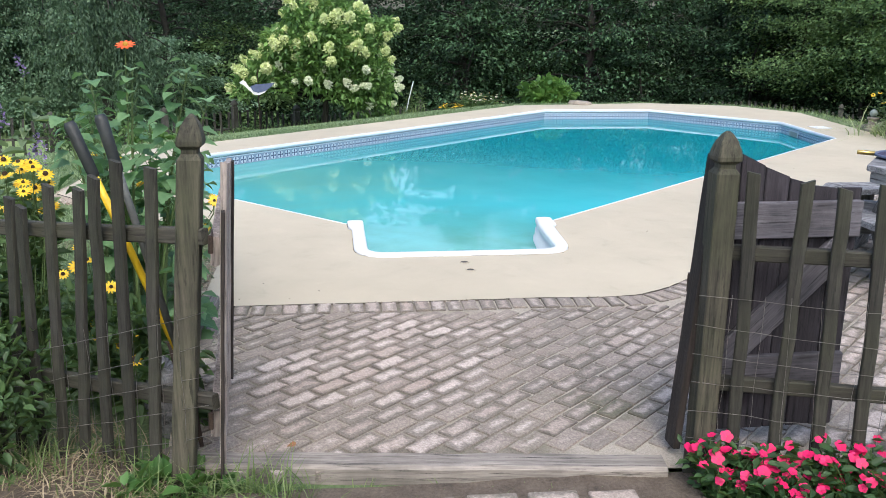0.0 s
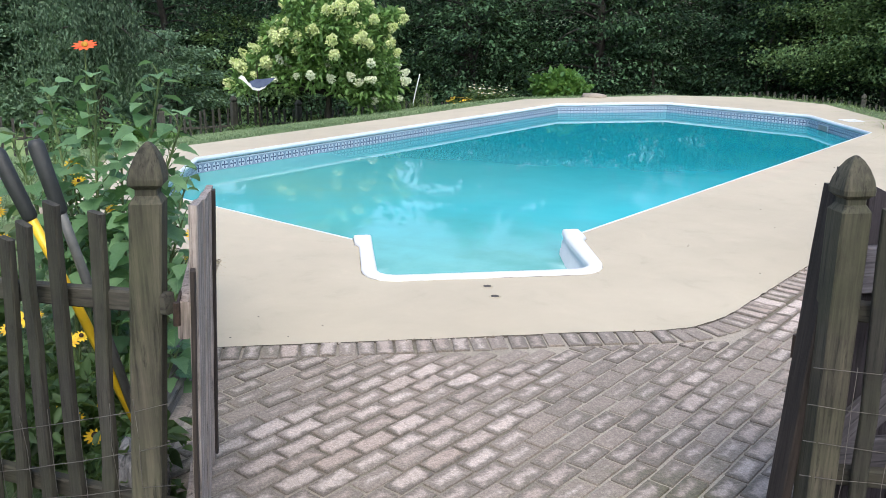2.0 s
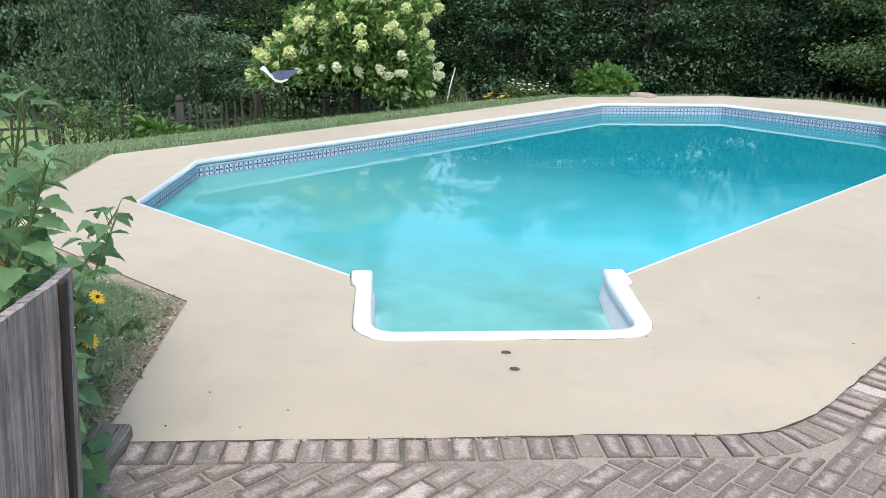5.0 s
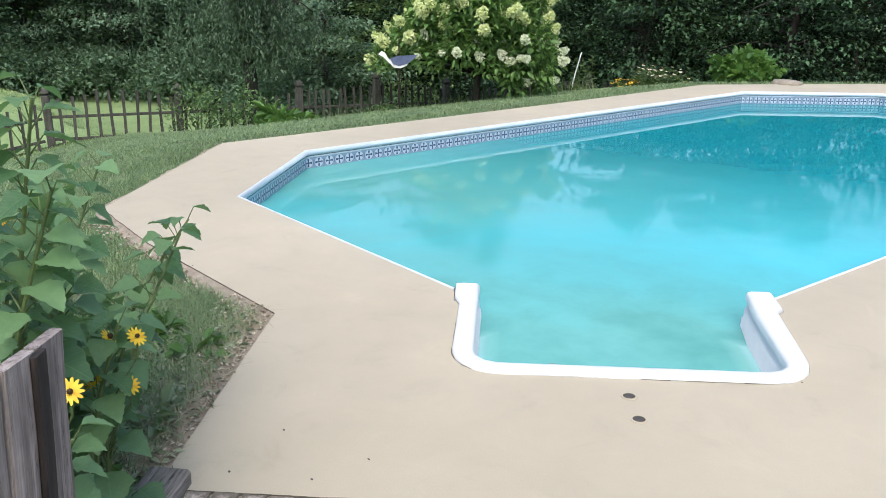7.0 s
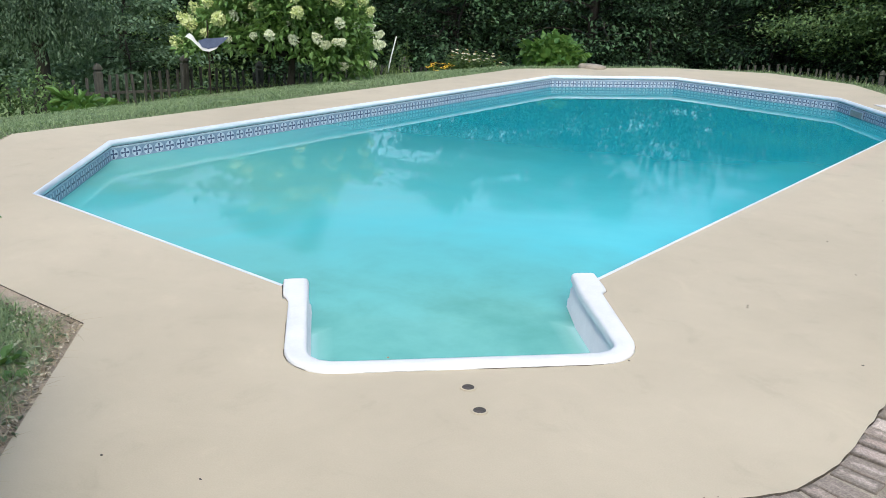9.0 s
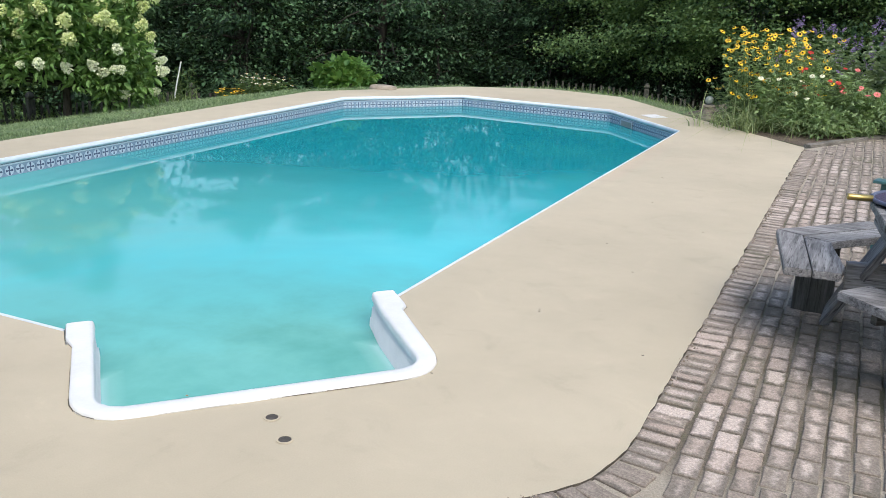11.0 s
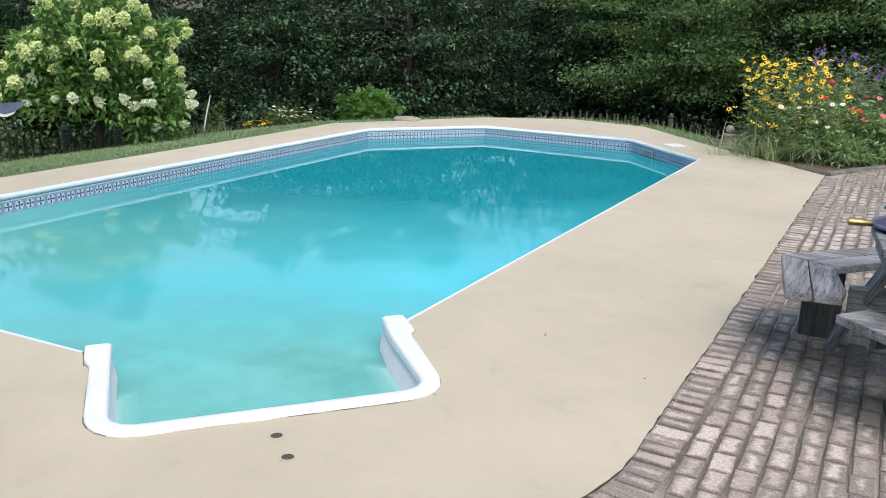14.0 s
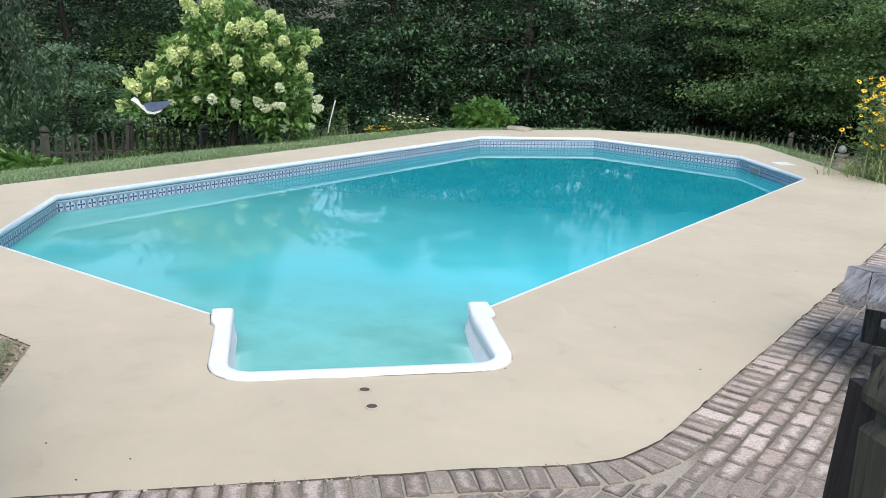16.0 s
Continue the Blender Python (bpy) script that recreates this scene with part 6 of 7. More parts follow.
# marker stick, flowers and weeds along the far fence
bm = bmesh.new()
tube(bm, [(0, 0, -0.1), (0.07, 0.06, 0.35), (0.14, 0.12, 0.72)], [0.012, 0.012, 0.012], 6)
stick = part("marker_stick", bm, M["white"])
stick.location = (-12.5, 13.7, float(gz(-12.5, 13.7)))
tagged(stick, "leaning white marker stick in the lawn", "stick")
flower_stand("daisy_clump", "orange-yellow daisies at the far fence", "flowers", -12.0, 14.65, (0.36, 0.22), (0.07, 0.19), 30, DAISY, M["weed_leaf"], 0.08, 8, 131, "far flowers", scale=(1.3, 1.8))
flower_stand("coneflower_patch", "pale daisies with dark seed heads along the fence", "flowers", -11.50, 15.05, (0.62, 0.4), (0.17, 0.40), 60, TINY, M["weed_leaf"], 0.08, 14, 132, "far flowers", scale=(1.2, 2.0))
for k, (x, y, h) in enumerate(((-15.0, 7.6, 0.75), (-14.6, 8.3, 0.6))):
    bush("fence_shrub", "straggly shrub grown through the far fence", "shrub", x, y, (0.6, 0.5, h + 0.35), 620, 0.075, M["under_leaf"], 133 + k, 10, 0.5, 18, "far shrubs")
bush("hosta", "bright green broad-leaved plant at the far fence", "plant", -13.9, 8.6, (0.55, 0.4, 0.38), 160, 0.26, M["shrub_leaf"], 137, 4, 0.32, 8, "far shrubs")
bush("fence_shrub", "weedy growth along the far fence", "shrub", -13.4, 10.3, (0.5, 0.25, 0.26), 260, 0.06, M["under_leaf"], 138, 8, 0.5, 12, "far shrubs")
for k, (x, y, r, h) in enumerate(((-27.5, 8.0, 1.6, 1.5), (-28.0, 4.5, 1.8, 1.5), (-24.5, 11.0, 1.5, 1.6), (-28.0, 0.5, 2.0, 1.8), (-21.5, 12.5, 1.6, 2.0), (-27.5, 6.5, 1.5, 1.3), (-27.8, 2.5, 1.5, 1.4), (-26.5, 9.6, 1.5, 1.6))):
    bush("field_shrub", "pale green shrub at the edge of the field", "shrub", x, y, (r, r, h), 3400, 0.13, M["pale_leaf"], 140 + k, 12, 0.55, 24, "field shrubs")
blades("weed_grass", "long grass at the foot of the far fence", "grass", tuft_points([(-13.5 + 0.04 * k * k * 0.2, 9.0 + 0.35 * k) for k in range(14)], 40, 0.16, 150), 0.28, 0.012, M["blade"], 150, 0.7, "stuff", 3)
blades("edge_grass", "ragged longer grass at the rim of the slope", "grass", tuft_points([(-9.2 + 0.28 * k, 16.9 + 0.9 * math.sin(k / 15 * math.pi) - 0.0 * k) for k in range(22)], 30, 0.14, 151), 0.14, 0.010, M["blade"], 151, 0.8, "stuff", 3)


# ---- picnic table and things round it ----
def slab(corners, z0, z1, bevel=0.006):
    bm = bmesh.new()
    f = bm.faces.new([bm.verts.new((p[0], p[1], z1)) for p in corners])
    f.normal_update()
    if f.normal.z < 0:
        f.normal_flip()
    ext = bmesh.ops.extrude_face_region(bm, geom=[f])
    for v in [g for g in ext["geom"] if isinstance(g, bmesh.types.BMVert)]:
        v.co.z = z0
    bmesh.ops.recalc_face_normals(bm, faces=bm.faces)
    if bevel:
        bmesh.ops.bevel(bm, geom=list(bm.edges), offset=bevel, segments=2, affect="EDGES")
    return bm


def plank_between(name, p, q, wide, thick, mat, parent, up=(0, 0, 1), seed=1):
    """A plank from p to q; wide is measured along up as far as it goes."""
    p, q = Vector(p), Vector(q)
    d = (q - p).normalized()
    s = d.cross(Vector(up)).normalized()
    w = s.cross(d)
    m = Matrix(((d.x, s.x, w.x, p.x), (d.y, s.y, w.y, p.y), (d.z, s.z, w.z, p.z), (0, 0, 0, 1)))
    return put(name, plank_mesh(name, ((q - p).length, thick, wide), 0.005, 5, 0.001, seed, 0), mat, parent, m)


def build_table():
    ob = thing("picnic_table", "weathered grey octagonal picnic table with attached benches", "table", at=(-0.758, 6.526, -0.008))
    o = Vector((-0.758, 6.526))
    ob_turn = radians(7.6)
    def oct_corners(a):
        r = a / math.cos(math.pi / 8)
        return [Vector((r * math.cos(math.pi * 7 / 8 + ob_turn + k * math.pi / 4), r * math.sin(math.pi * 7 / 8 + ob_turn + k * math.pi / 4))) for k in range(8)]
    H = 0.725
    outer, inner, core = oct_corners(0.60), oct_corners(0.32), oct_corners(0.03)
    for k in range(8):
        n = (k + 1) % 8
        for lo, hi in ((inner, outer), (core, inner)):
            mid = sum((lo[k], lo[n], hi[k], hi[n]), Vector((0, 0))) / 4
            q = [p + (mid - p).normalized() * 0.004 for p in (lo[k], lo[n], hi[n], hi[k])]
            part("top_board", slab(q, H - 0.038, H, 0.003), M["bench"], ob)
        a, b = outer[k] * 0.93, outer[n] * 0.93
        plank_between("apron", (a.x, a.y, H - 0.075), (b.x, b.y, H - 0.075), 0.07, 0.03, M["bench"], ob, seed=160 + k)
    # two mitred benches and a single-plank one, and the same across the table
    A0, A1, A2, A3, A4 = (Vector(p) - o for p in ((-1.81, 7.07), (-1.70, 6.35), (-1.455, 6.37), (-1.445, 6.50), (-1.53, 6.93)))
    B0, B1 = Vector((-1.36, 7.55)) - o, Vector((-1.16, 7.36)) - o
    mA = (A1 + A2) / 2
    mN = (A0 + A4) / 2
    mB = (B0 + B1) / 2
    C0, C1, C2, C3 = (Vector(p) - o for p in ((-1.46, 6.10), (-1.335, 6.26), (-0.80, 5.78), (-0.93, 5.60)))
    planks = [[A0, A1, mA - Vector((0.004, 0)), mN], [mN + Vector((0.006, -0.006)), mA + Vector((0.004, 0)), A2, A3, A4],
              [A0 + Vector((0.003, 0.003)), mN + Vector((0.003, 0.003)), mB - Vector((0.003, -0.003)), B0], [mN + Vector((0.006, -0.001)), A4 + Vector((0.005, 0.003)), B1, mB],
              [C0, C1, C2, C3]]
    for turn in (1, -1):
        for k, q in enumerate(planks):
            part("bench_board", slab([p * turn for p in q], 0.392, 0.432, 0.004), M["bench_long" if k < 2 else "bench"], ob)
        def at(p, z):
            p = (Vector(p) - o) * turn
            return (p.x, p.y, z)
        # legs and bearers
        plank_between("bench_leg", at((-1.58, 7.10), 0.0), at((-1.58, 7.10), 0.39), 0.20, 0.12, M["table_leg"], ob, (1, 0, 0), 171)
        plank_between("slanted_leg", at((-1.50, 6.98), 0.02), at((-1.20, 6.66), 0.70), 0.22, 0.04, M["bench"], ob, (0.4, 0.4, 1), 172)
        plank_between("bearer", at((-1.44, 6.72), 0.325), at((-0.76, 6.90), 0.325), 0.15, 0.04, M["bench"], ob, (0, 0, 1), 173)
        plank_between("bearer", at((-1.30, 6.18), 0.33), at((-0.76, 6.55), 0.33), 0.10, 0.04, M["table_leg"], ob, (0, 0, 1), 174)
        plank_between("slanted_leg", at((-1.10, 6.20), 0.05), at((-1.19, 6.10), 0.392), 0.09, 0.04, M["table_leg"], ob, (0.7, 0.7, 0.2), 175)
        plank_between("foot", at((-1.20, 6.16), 0.0), at((-0.78, 6.30), 0.0), 0.045, 0.09, M["table_leg"], ob, (0, 0, 1), 176)
    return ob


M["table_leg"] = old_wood("dark_grey_table_wood", (0.045, 0.045, 0.045), (0.15, 0.15, 0.148), 0.25, 0)
build_table()


def build_net():
    ob = thing("skimmer_net", "flat pool skimmer net with purple-blue mesh lying on the table", "pool net", at=(-1.38, 6.60, 0.722))
    ob.rotation_euler.z = radians(14)
    M["net_frame"] = speckled("net_frame_plastic", (0.05, 0.06, 0.11), (0.10, 0.12, 0.19), 9.0, 60.0, 0.45, 0.1)
    m, nt, b = material("purple_mesh", 0.8)
    c = coords(nt)
    w = tex(nt, "ShaderNodeTexNoise", c, Scale=220.0, Detail=2.0)
    nt.links.new(ramp(nt, w.outputs[0], [(0.35, (0.018, 0.015, 0.035)), (0.65, (0.06, 0.05, 0.10))]), b.inputs["Base Color"])
    bump(nt, b, w.outputs[0], 0.6, 0.003)
    loop = []
    for k in range(28):
        t = 2 * math.pi * k / 28
        loop.append(Vector((0.24 + 0.25 * math.cos(t) * (1 if math.cos(t) > 0 else 0.95), 0.25 * math.sin(t) * (1 + 0.12 * math.cos(t)), 0.018)))
    bm = bmesh.new()
    tube(bm, loop + [loop[0]], [0.011] * 29, 6)
    hoop = part("frame", bm, M["net_frame"], ob, "dark blue plastic rim", True)
    bm = bmesh.new()
    mid = bm.verts.new((0.24, 0, 0.004))
    vs = [bm.verts.new(p) for p in loop]
    for i in range(28):
        bm.faces.new((mid, vs[i], vs[(i + 1) % 28]))
    part("mesh", bm, m, hoop, "purple-blue net")
    M["brass"] = speckled("gold_tube", (0.50, 0.36, 0.12), (0.65, 0.50, 0.20), 9.0, 60.0, 0.3, 0.05, 0.3, 0.9)
    bm = bmesh.new()
    tube(bm, [(-0.11, 0.0, 0.022), (-0.105, 0.0, 0.022), (0.0, 0.0, 0.02)], [0.014, 0.016, 0.016], 12)
    part("socket", bm, M["brass"], ob, "gold metal pole socket", True)


def build_brush():
    ob = thing("vacuum_head", "bright blue plastic pool tool lying on the table", "pool tool", at=(-1.05, 6.29, 0.722))
    M["blue"] = speckled("bright_blue_plastic", (0.01, 0.10, 0.50), (0.03, 0.18, 0.65), 9.0, 60.0, 0.35, 0.05)
    bm = bmesh.new()
    box(bm, (0.22, 0.06, 0.03), pose(0, 0, 0.0, 0, 0, -12), 0.008)
    part("body", bm, M["blue"], ob)
    bm = bmesh.new()
    tube(bm, [(-0.02, 0.02, 0.03), (0.02, 0.03, 0.055), (0.10, 0.04, 0.06)], [0.012, 0.014, 0.012], 8)
    part("handle", bm, M["white"], ob, "pale plastic handle", True)


def build_chair():
    ob = thing("garden_chair", "low teal painted wooden garden chair with flat arms", "chair", at=(-0.93, 8.80, -0.006))
    ob.scale = (1.0, 1.0, 0.84)
    ob.rotation_euler.z = radians(-14)
    M["teal"] = speckled("teal_paint", (0.02, 0.075, 0.085), (0.055, 0.15, 0.16), 9.0, 60.0, 0.5, 0.15)
    def bar(name, size, m):
        b2 = bmesh.new()
        box(b2, size, m, 0.005)
        part(name, b2, M["teal"], ob)
    for s in (-1, 1):
        bar("arm", (0.72, 0.11, 0.024), pose(0, 0.30 * s, 0.56))
        bar("leg", (0.09, 0.03, 0.56), pose(-0.28, 0.26 * s, 0))
        bar("leg", (0.09, 0.03, 0.58), pose(0.24, 0.26 * s, 0, 0, 8, 0))
        bar("side_rail", (0.72, 0.03, 0.09), pose(-0.02, 0.23 * s, 0.27, 0, 10, 0))
    for k in range(5):
        bar("seat_slat", (0.085, 0.48, 0.018), pose(-0.28 + 0.095 * k, 0, 0.385 - 0.017 * k, 0, 10, 0))
    for k in range(5):
        bar("back_slat", (0.018, 0.085, 0.62), pose(0.20, -0.19 + 0.095 * k, 0.28, 0, 24, 0))
    bar("back_rail", (0.03, 0.50, 0.06), pose(0.36, 0, 0.58, 0, 24, 0))


def build_planter():
    ob = thing("planter", "round white planter bowl with bare twiggy stems", "planter", at=(-0.75, 11.45, -0.006))
    ob.scale = (0.92, 0.92, 0.68)
    bm = bmesh.new()
    rows = []
    for r, z in ((0.20, 0), (0.30, 0.16), (0.36, 0.20), (0.37, 0.235), (0.33, 0.24), (0.30, 0.20), (0.05, 0.19)):
        rows.append([bm.verts.new((r * math.cos(k * math.pi / 12), r * math.sin(k * math.pi / 12), z)) for k in range(24)])
    for a, b in zip(rows, rows[1:]):
        for k in range(24):
            bm.faces.new((a[k], a[(k + 1) % 24], b[(k + 1) % 24], b[k]))
    bm.faces.new(rows[-1])
    part("bowl", bm, M["white"], ob, "white moulded bowl", True)
    rnd = random.Random(190)
    bm = bmesh.new()
    for k in range(16):
        a, L = rnd.uniform(0, 6.28), rnd.uniform(0.25, 0.55)
        tube(bm, [(0.1 * math.cos(a), 0.1 * math.sin(a), 0.19), (0.18 * math.cos(a), 0.18 * math.sin(a), 0.19 + L * 0.6), (0.3 * math.cos(a + 0.3), 0.3 * math.sin(a + 0.3), 0.19 + L)], [0.006, 0.005, 0.002], 5)
    part("twigs", bm, M["twig"], ob, "bare brown-green twigs")


M["twig"] = speckled("twigs", (0.08, 0.09, 0.03), (0.22, 0.22, 0.10), 9.0, 60.0, 0.8)
build_net()
build_brush()
build_chair()
build_planter()


# ---- small things on the deck ----
M["flap"] = speckled("grey_flap", (0.16, 0.19, 0.19), (0.28, 0.31, 0.31), 9.0, 60.0, 0.5)


def build_deck_things():
    M["dark_hole"] = speckled("hole_shade_and_specks", (0.03, 0.028, 0.025), (0.09, 0.08, 0.07), 30.0, 120.0, 0.8)
    for (x, y) in ((-3.353, 4.628), (-3.205, 4.512)):
        cap = thing("rail_socket", "dark round rail socket set in the deck", "deck fitting", "rail sockets", at=(x, y, 0.001))
        bm = bmesh.new()
        rows = []
        for r, z in ((0.034, 0.0), (0.033, 0.004), (0.026, 0.004), (0.024, 0.001), (0.022, 0.0005)):
            rows.append([bm.verts.new((r * math.cos(k * math.pi / 10), r * math.sin(k * math.pi / 10), z)) for k in range(20)])
        for a, b in zip(rows, rows[1:]):
            for k in range(20):
                bm.faces.new((a[k], a[(k + 1) % 20], b[(k + 1) % 20], b[k]))
        part("collar", bm, M["deck"], cap)
        # flat disc whose dark colour stands for the shade inside the socket
        bm = bmesh.new()
        bmesh.ops.create_circle(bm, cap_ends=True, segments=20, radius=0.026, matrix=pose(0, 0, 0.002))
        part("socket", bm, M["dark_hole"], cap, "flat disc, dark as the shade in the hole")
    lid = thing("skimmer_cover", "square white skimmer cover set in the deck", "cover", at=(-4.20, 14.50, 0.002))
    lid.rotation_euler.z = radians(-45)
    bm = bmesh.new()
    box(bm, (0.30, 0.26, 0.008), None, 0.003)
    part("lid", bm, M["white"], lid)
    e, f = Vector(OCT[1]), Vector(OCT[2])
    d = (f - e).normalized()
    inw = Vector((-d.y, d.x))
    c = e.lerp(f, 0.71) + inw * 0.034
    mouth = thing("skimmer_mouth", "white framed skimmer opening in the pool wall", "pool fitting", at=(c.x, c.y, -0.155))
    mouth.rotation_euler.z = radians(turned(d))
    for sx, sz, px, pz in ((0.36, 0.016, 0, 0.064), (0.018, 0.075, -0.171, -0.01), (0.018, 0.075, 0.171, -0.01)):
        bm = bmesh.new()
        box(bm, (sx, 0.014, sz), pose(px, 0, pz), 0.003)
        part("frame", bm, M["track"], mouth)
    bm = bmesh.new()
    box(bm, (0.325, 0.006, 0.072), pose(0, -0.002, -0.01))
    part("flap", bm, M["flap"], mouth, "pale grey flap")
    # specks of debris
    rnd = random.Random(200)
    for k, (x, y) in enumerate(((-3.6, 3.32), (-3.81, 3.12), (-5.97, 3.87), (-3.59, 3.54), (-2.87, 6.3), (-2.94, 9.13), (-2.92, 7.74), (-2.86, 6.27), (-2.23, 5.97), (-3.0, 5.3), (-3.95, 3.4), (-2.6, 7.2), (-2.4, 8.4), (-3.1, 10.2))):
        bm = bmesh.new()
        bmesh.ops.create_icosphere(bm, subdivisions=1, radius=0.006)
        for v in bm.verts:
            v.co = Vector((v.co.x * rnd.uniform(0.8, 1.6), v.co.y * rnd.uniform(0.5, 1.0), v.co.z * 0.3))
        ob = part("debris_speck", bm, M["dark_hole"])
        ob.location = (x, y, 0.0015)
        tagged(ob, "tiny dark bit of debris on the deck", "debris", "debris")


build_deck_things()

# leaves lying about
def fallen_leaf(x, y, z, s, seed, mat, label):
    ob = link_mesh("fallen_leaf", BROAD[seed % 5], None)
    me = ob.data.copy()
    me.materials.clear()
    me.materials.append(mat)
    ob.data = me
    ob.matrix_basis = pose(x, y, z, random.Random(seed).uniform(-8, 8), 6, seed * 77) @ Matrix.Diagonal((s, s, s * 0.5, 1))
    tagged(ob, label, "leaf")


M["brown_leaf"] = speckled("brown_leaf", (0.16, 0.06, 0.02), (0.34, 0.15, 0.06), 30.0, 120.0, 0.7)
fallen_leaf(-2.16, 2.18, 0.022, 0.32, 3, M["brown_leaf"], "curled brown leaf lying on the bricks")
fallen_leaf(-4.02, 4.86, WATER + 0.006, 0.12, 5, M["brown_leaf"], "small brown leaf floating on the water")


def dirt_strip():
    """Bare earth with stones along the deck's corner."""
    rnd = random.Random(210)
    lines = [((-5.02, 3.91), (-4.0, 2.98)), ((-7.4, 3.84), (-5.02, 3.91))]
    V, F = [], []
    for (x1, y1), (x2, y2) in lines:
        d = Vector((x2 - x1, y2 - y1))
        nrm = Vector((d.y, -d.x)).normalized()
        if inside([x1 + d.x * 0.5 + nrm.x * 0.2], [y1 + d.y * 0.5 + nrm.y * 0.2], DECK)[0]:
            nrm = -nrm
        for k in range(int(d.length * 420)):
            p = Vector((x1, y1)) + d * rnd.random() + nrm * abs(rnd.gauss(0.02, 0.09))
            s = rnd.uniform(0.004, 0.016) * (1.6 if rnd.random() < 0.06 else 1)
            z = float(gz(p.x, p.y)) + s * 0.3
            b0 = len(V)
            for q in ((s, 0, 0), (0, s, 0), (-s, 0, 0), (0, -s, 0)):
                V.append((p.x + q[0] * rnd.uniform(0.6, 1.4), p.y + q[1] * rnd.uniform(0.6, 1.4), z))
            V.append((p.x, p.y, z + s * 0.7))
            V.append((p.x, p.y, z - s * 0.7))
            F += [(b0, b0 + 1, b0 + 4), (b0 + 1, b0 + 2, b0 + 4), (b0 + 2, b0 + 3, b0 + 4), (b0 + 3, b0, b0 + 4)]
    ob = raw("gravel", V, F, M["pebble"])
    tagged(ob, "loose earth and pebbles along the deck's edge", "gravel", kind="stuff")


def crumbs():
    """Broken bits of concrete and dry litter caught in the gap between deck and bricks."""
    rnd = random.Random(211)
    V, F = [], []
    for (x1, y1), (x2, y2), per in (((-2.05, 5.2), (-2.06, 12.8), 110), ((-3.72, 3.05), (-2.25, 4.63), 60)):
        a, d = Vector((x1, y1)), Vector((x2 - x1, y2 - y1))
        nrm = Vector((d.y, -d.x)).normalized()
        for k in range(int(d.length * per)):
            q = rnd.random()
            if noise.noise(Vector((q * d.length * 2.3, x1, 0))) < -0.12:
                continue
            p = a + d * q + nrm * rnd.gauss(0.006, 0.010)
            s, turn = rnd.uniform(0.003, 0.009), rnd.uniform(0, 6.28)
            b0 = len(V)
            for i in range(4):
                r = s * rnd.uniform(0.5, 1.5)
                V.append((p.x + r * math.cos(turn + i * 1.57), p.y + r * math.sin(turn + i * 1.57), -0.004))
            V.append((p.x, p.y, s * rnd.uniform(0.4, 0.8)))
            F += [(b0 + i, b0 + (i + 1) % 4, b0 + 4) for i in range(4)]
    tagged(raw("crumbs", V, F, M["pebble"]), "crumbs of concrete and litter along the deck's brick edge", "debris", kind="stuff")


def pebble_material():
    m, nt, b = material("pebbles", 0.9)
    isl = nt.nodes.new("ShaderNodeNewGeometry").outputs["Random Per Island"]
    nt.links.new(ramp(nt, isl, [(0.0, (0.10, 0.075, 0.05)), (0.7, (0.26, 0.21, 0.16)), (1.0, (0.5, 0.46, 0.4))]), b.inputs["Base Color"])
    return m


M["pebble"] = pebble_material()
dirt_strip()
crumbs()


def earth_strip():
    rnd = random.Random(230)
    V, F = [], []
    pts = [Vector(p) for p in ((-9.53, 7.6), (-9.52, 5.62), (-7.6, 3.86), (-7.5, 3.83), (-6.58, 3.80), (-5.75, 3.84), (-5.04, 3.89), (-4.55, 3.46), (-4.02, 2.97), (-3.95, 2.93))]
    fine = []
    for p, q in zip(pts, pts[1:]):
        n = max(1, int((q - p).length / 0.06))
        fine += [p.lerp(q, k / n) for k in range(n)]
    fine.append(pts[-1])
    for i, p in enumerate(fine):
        t = i / len(fine)
        w = 0.035 + 0.16 * ease(0.72, 0.92, t) + 0.05 * noise.noise(Vector((i * 0.3, 0, 0))) + rnd.uniform(-0.02, 0.02)
        along = fine[min(i + 1, len(fine) - 1)] - fine[max(i - 1, 0)]
        out = Vector((along.y, -along.x))
        q = p + out.normalized() * max(0.05, w * 1.35)
        p = p - out.normalized() * 0.045
        V += [(p.x, p.y, -0.006), ((p.x + q.x) / 2, (p.y + q.y) / 2, -0.008 - rnd.uniform(0, 0.006)), (q.x, q.y, float(gz(q.x, q.y)) + 0.002)]
    for i in range(len(fine) - 1):
        F += [(3 * i, 3 * i + 1, 3 * i + 4, 3 * i + 3), (3 * i + 1, 3 * i + 2, 3 * i + 5, 3 * i + 4)]
    tagged(raw("earth_strip", V, F, M["soil"]), "bare crumbly earth along the edge of the deck", "earth", kind="structure")


def litter(name, label, x0, x1, y0, y1, n, size, mat, seed, near):
    rng = np.random.default_rng(seed)
    x, y = rng.uniform(x0, x1, n), rng.uniform(y0, y1, n)
    d = away(x, y, DECK)
    ok = ~inside(x, y, DECK) & (d > 0.01) & (rng.uniform(0, 1, n) < np.exp(-d / near))
    x, y = x[ok], y[ok]
    a = rng.uniform(0, 2 * np.pi, len(x))
    V, F = leaves(np.stack([x, y, gz(x, y) + 0.024], 1), np.stack([np.cos(a), np.sin(a), rng.uniform(-0.1, 0.25, len(x))], 1), size, rng, 0.5, 0.2, fine=True)
    tagged(quick(name, V, F, 4, mat), label, "litter", kind="stuff")


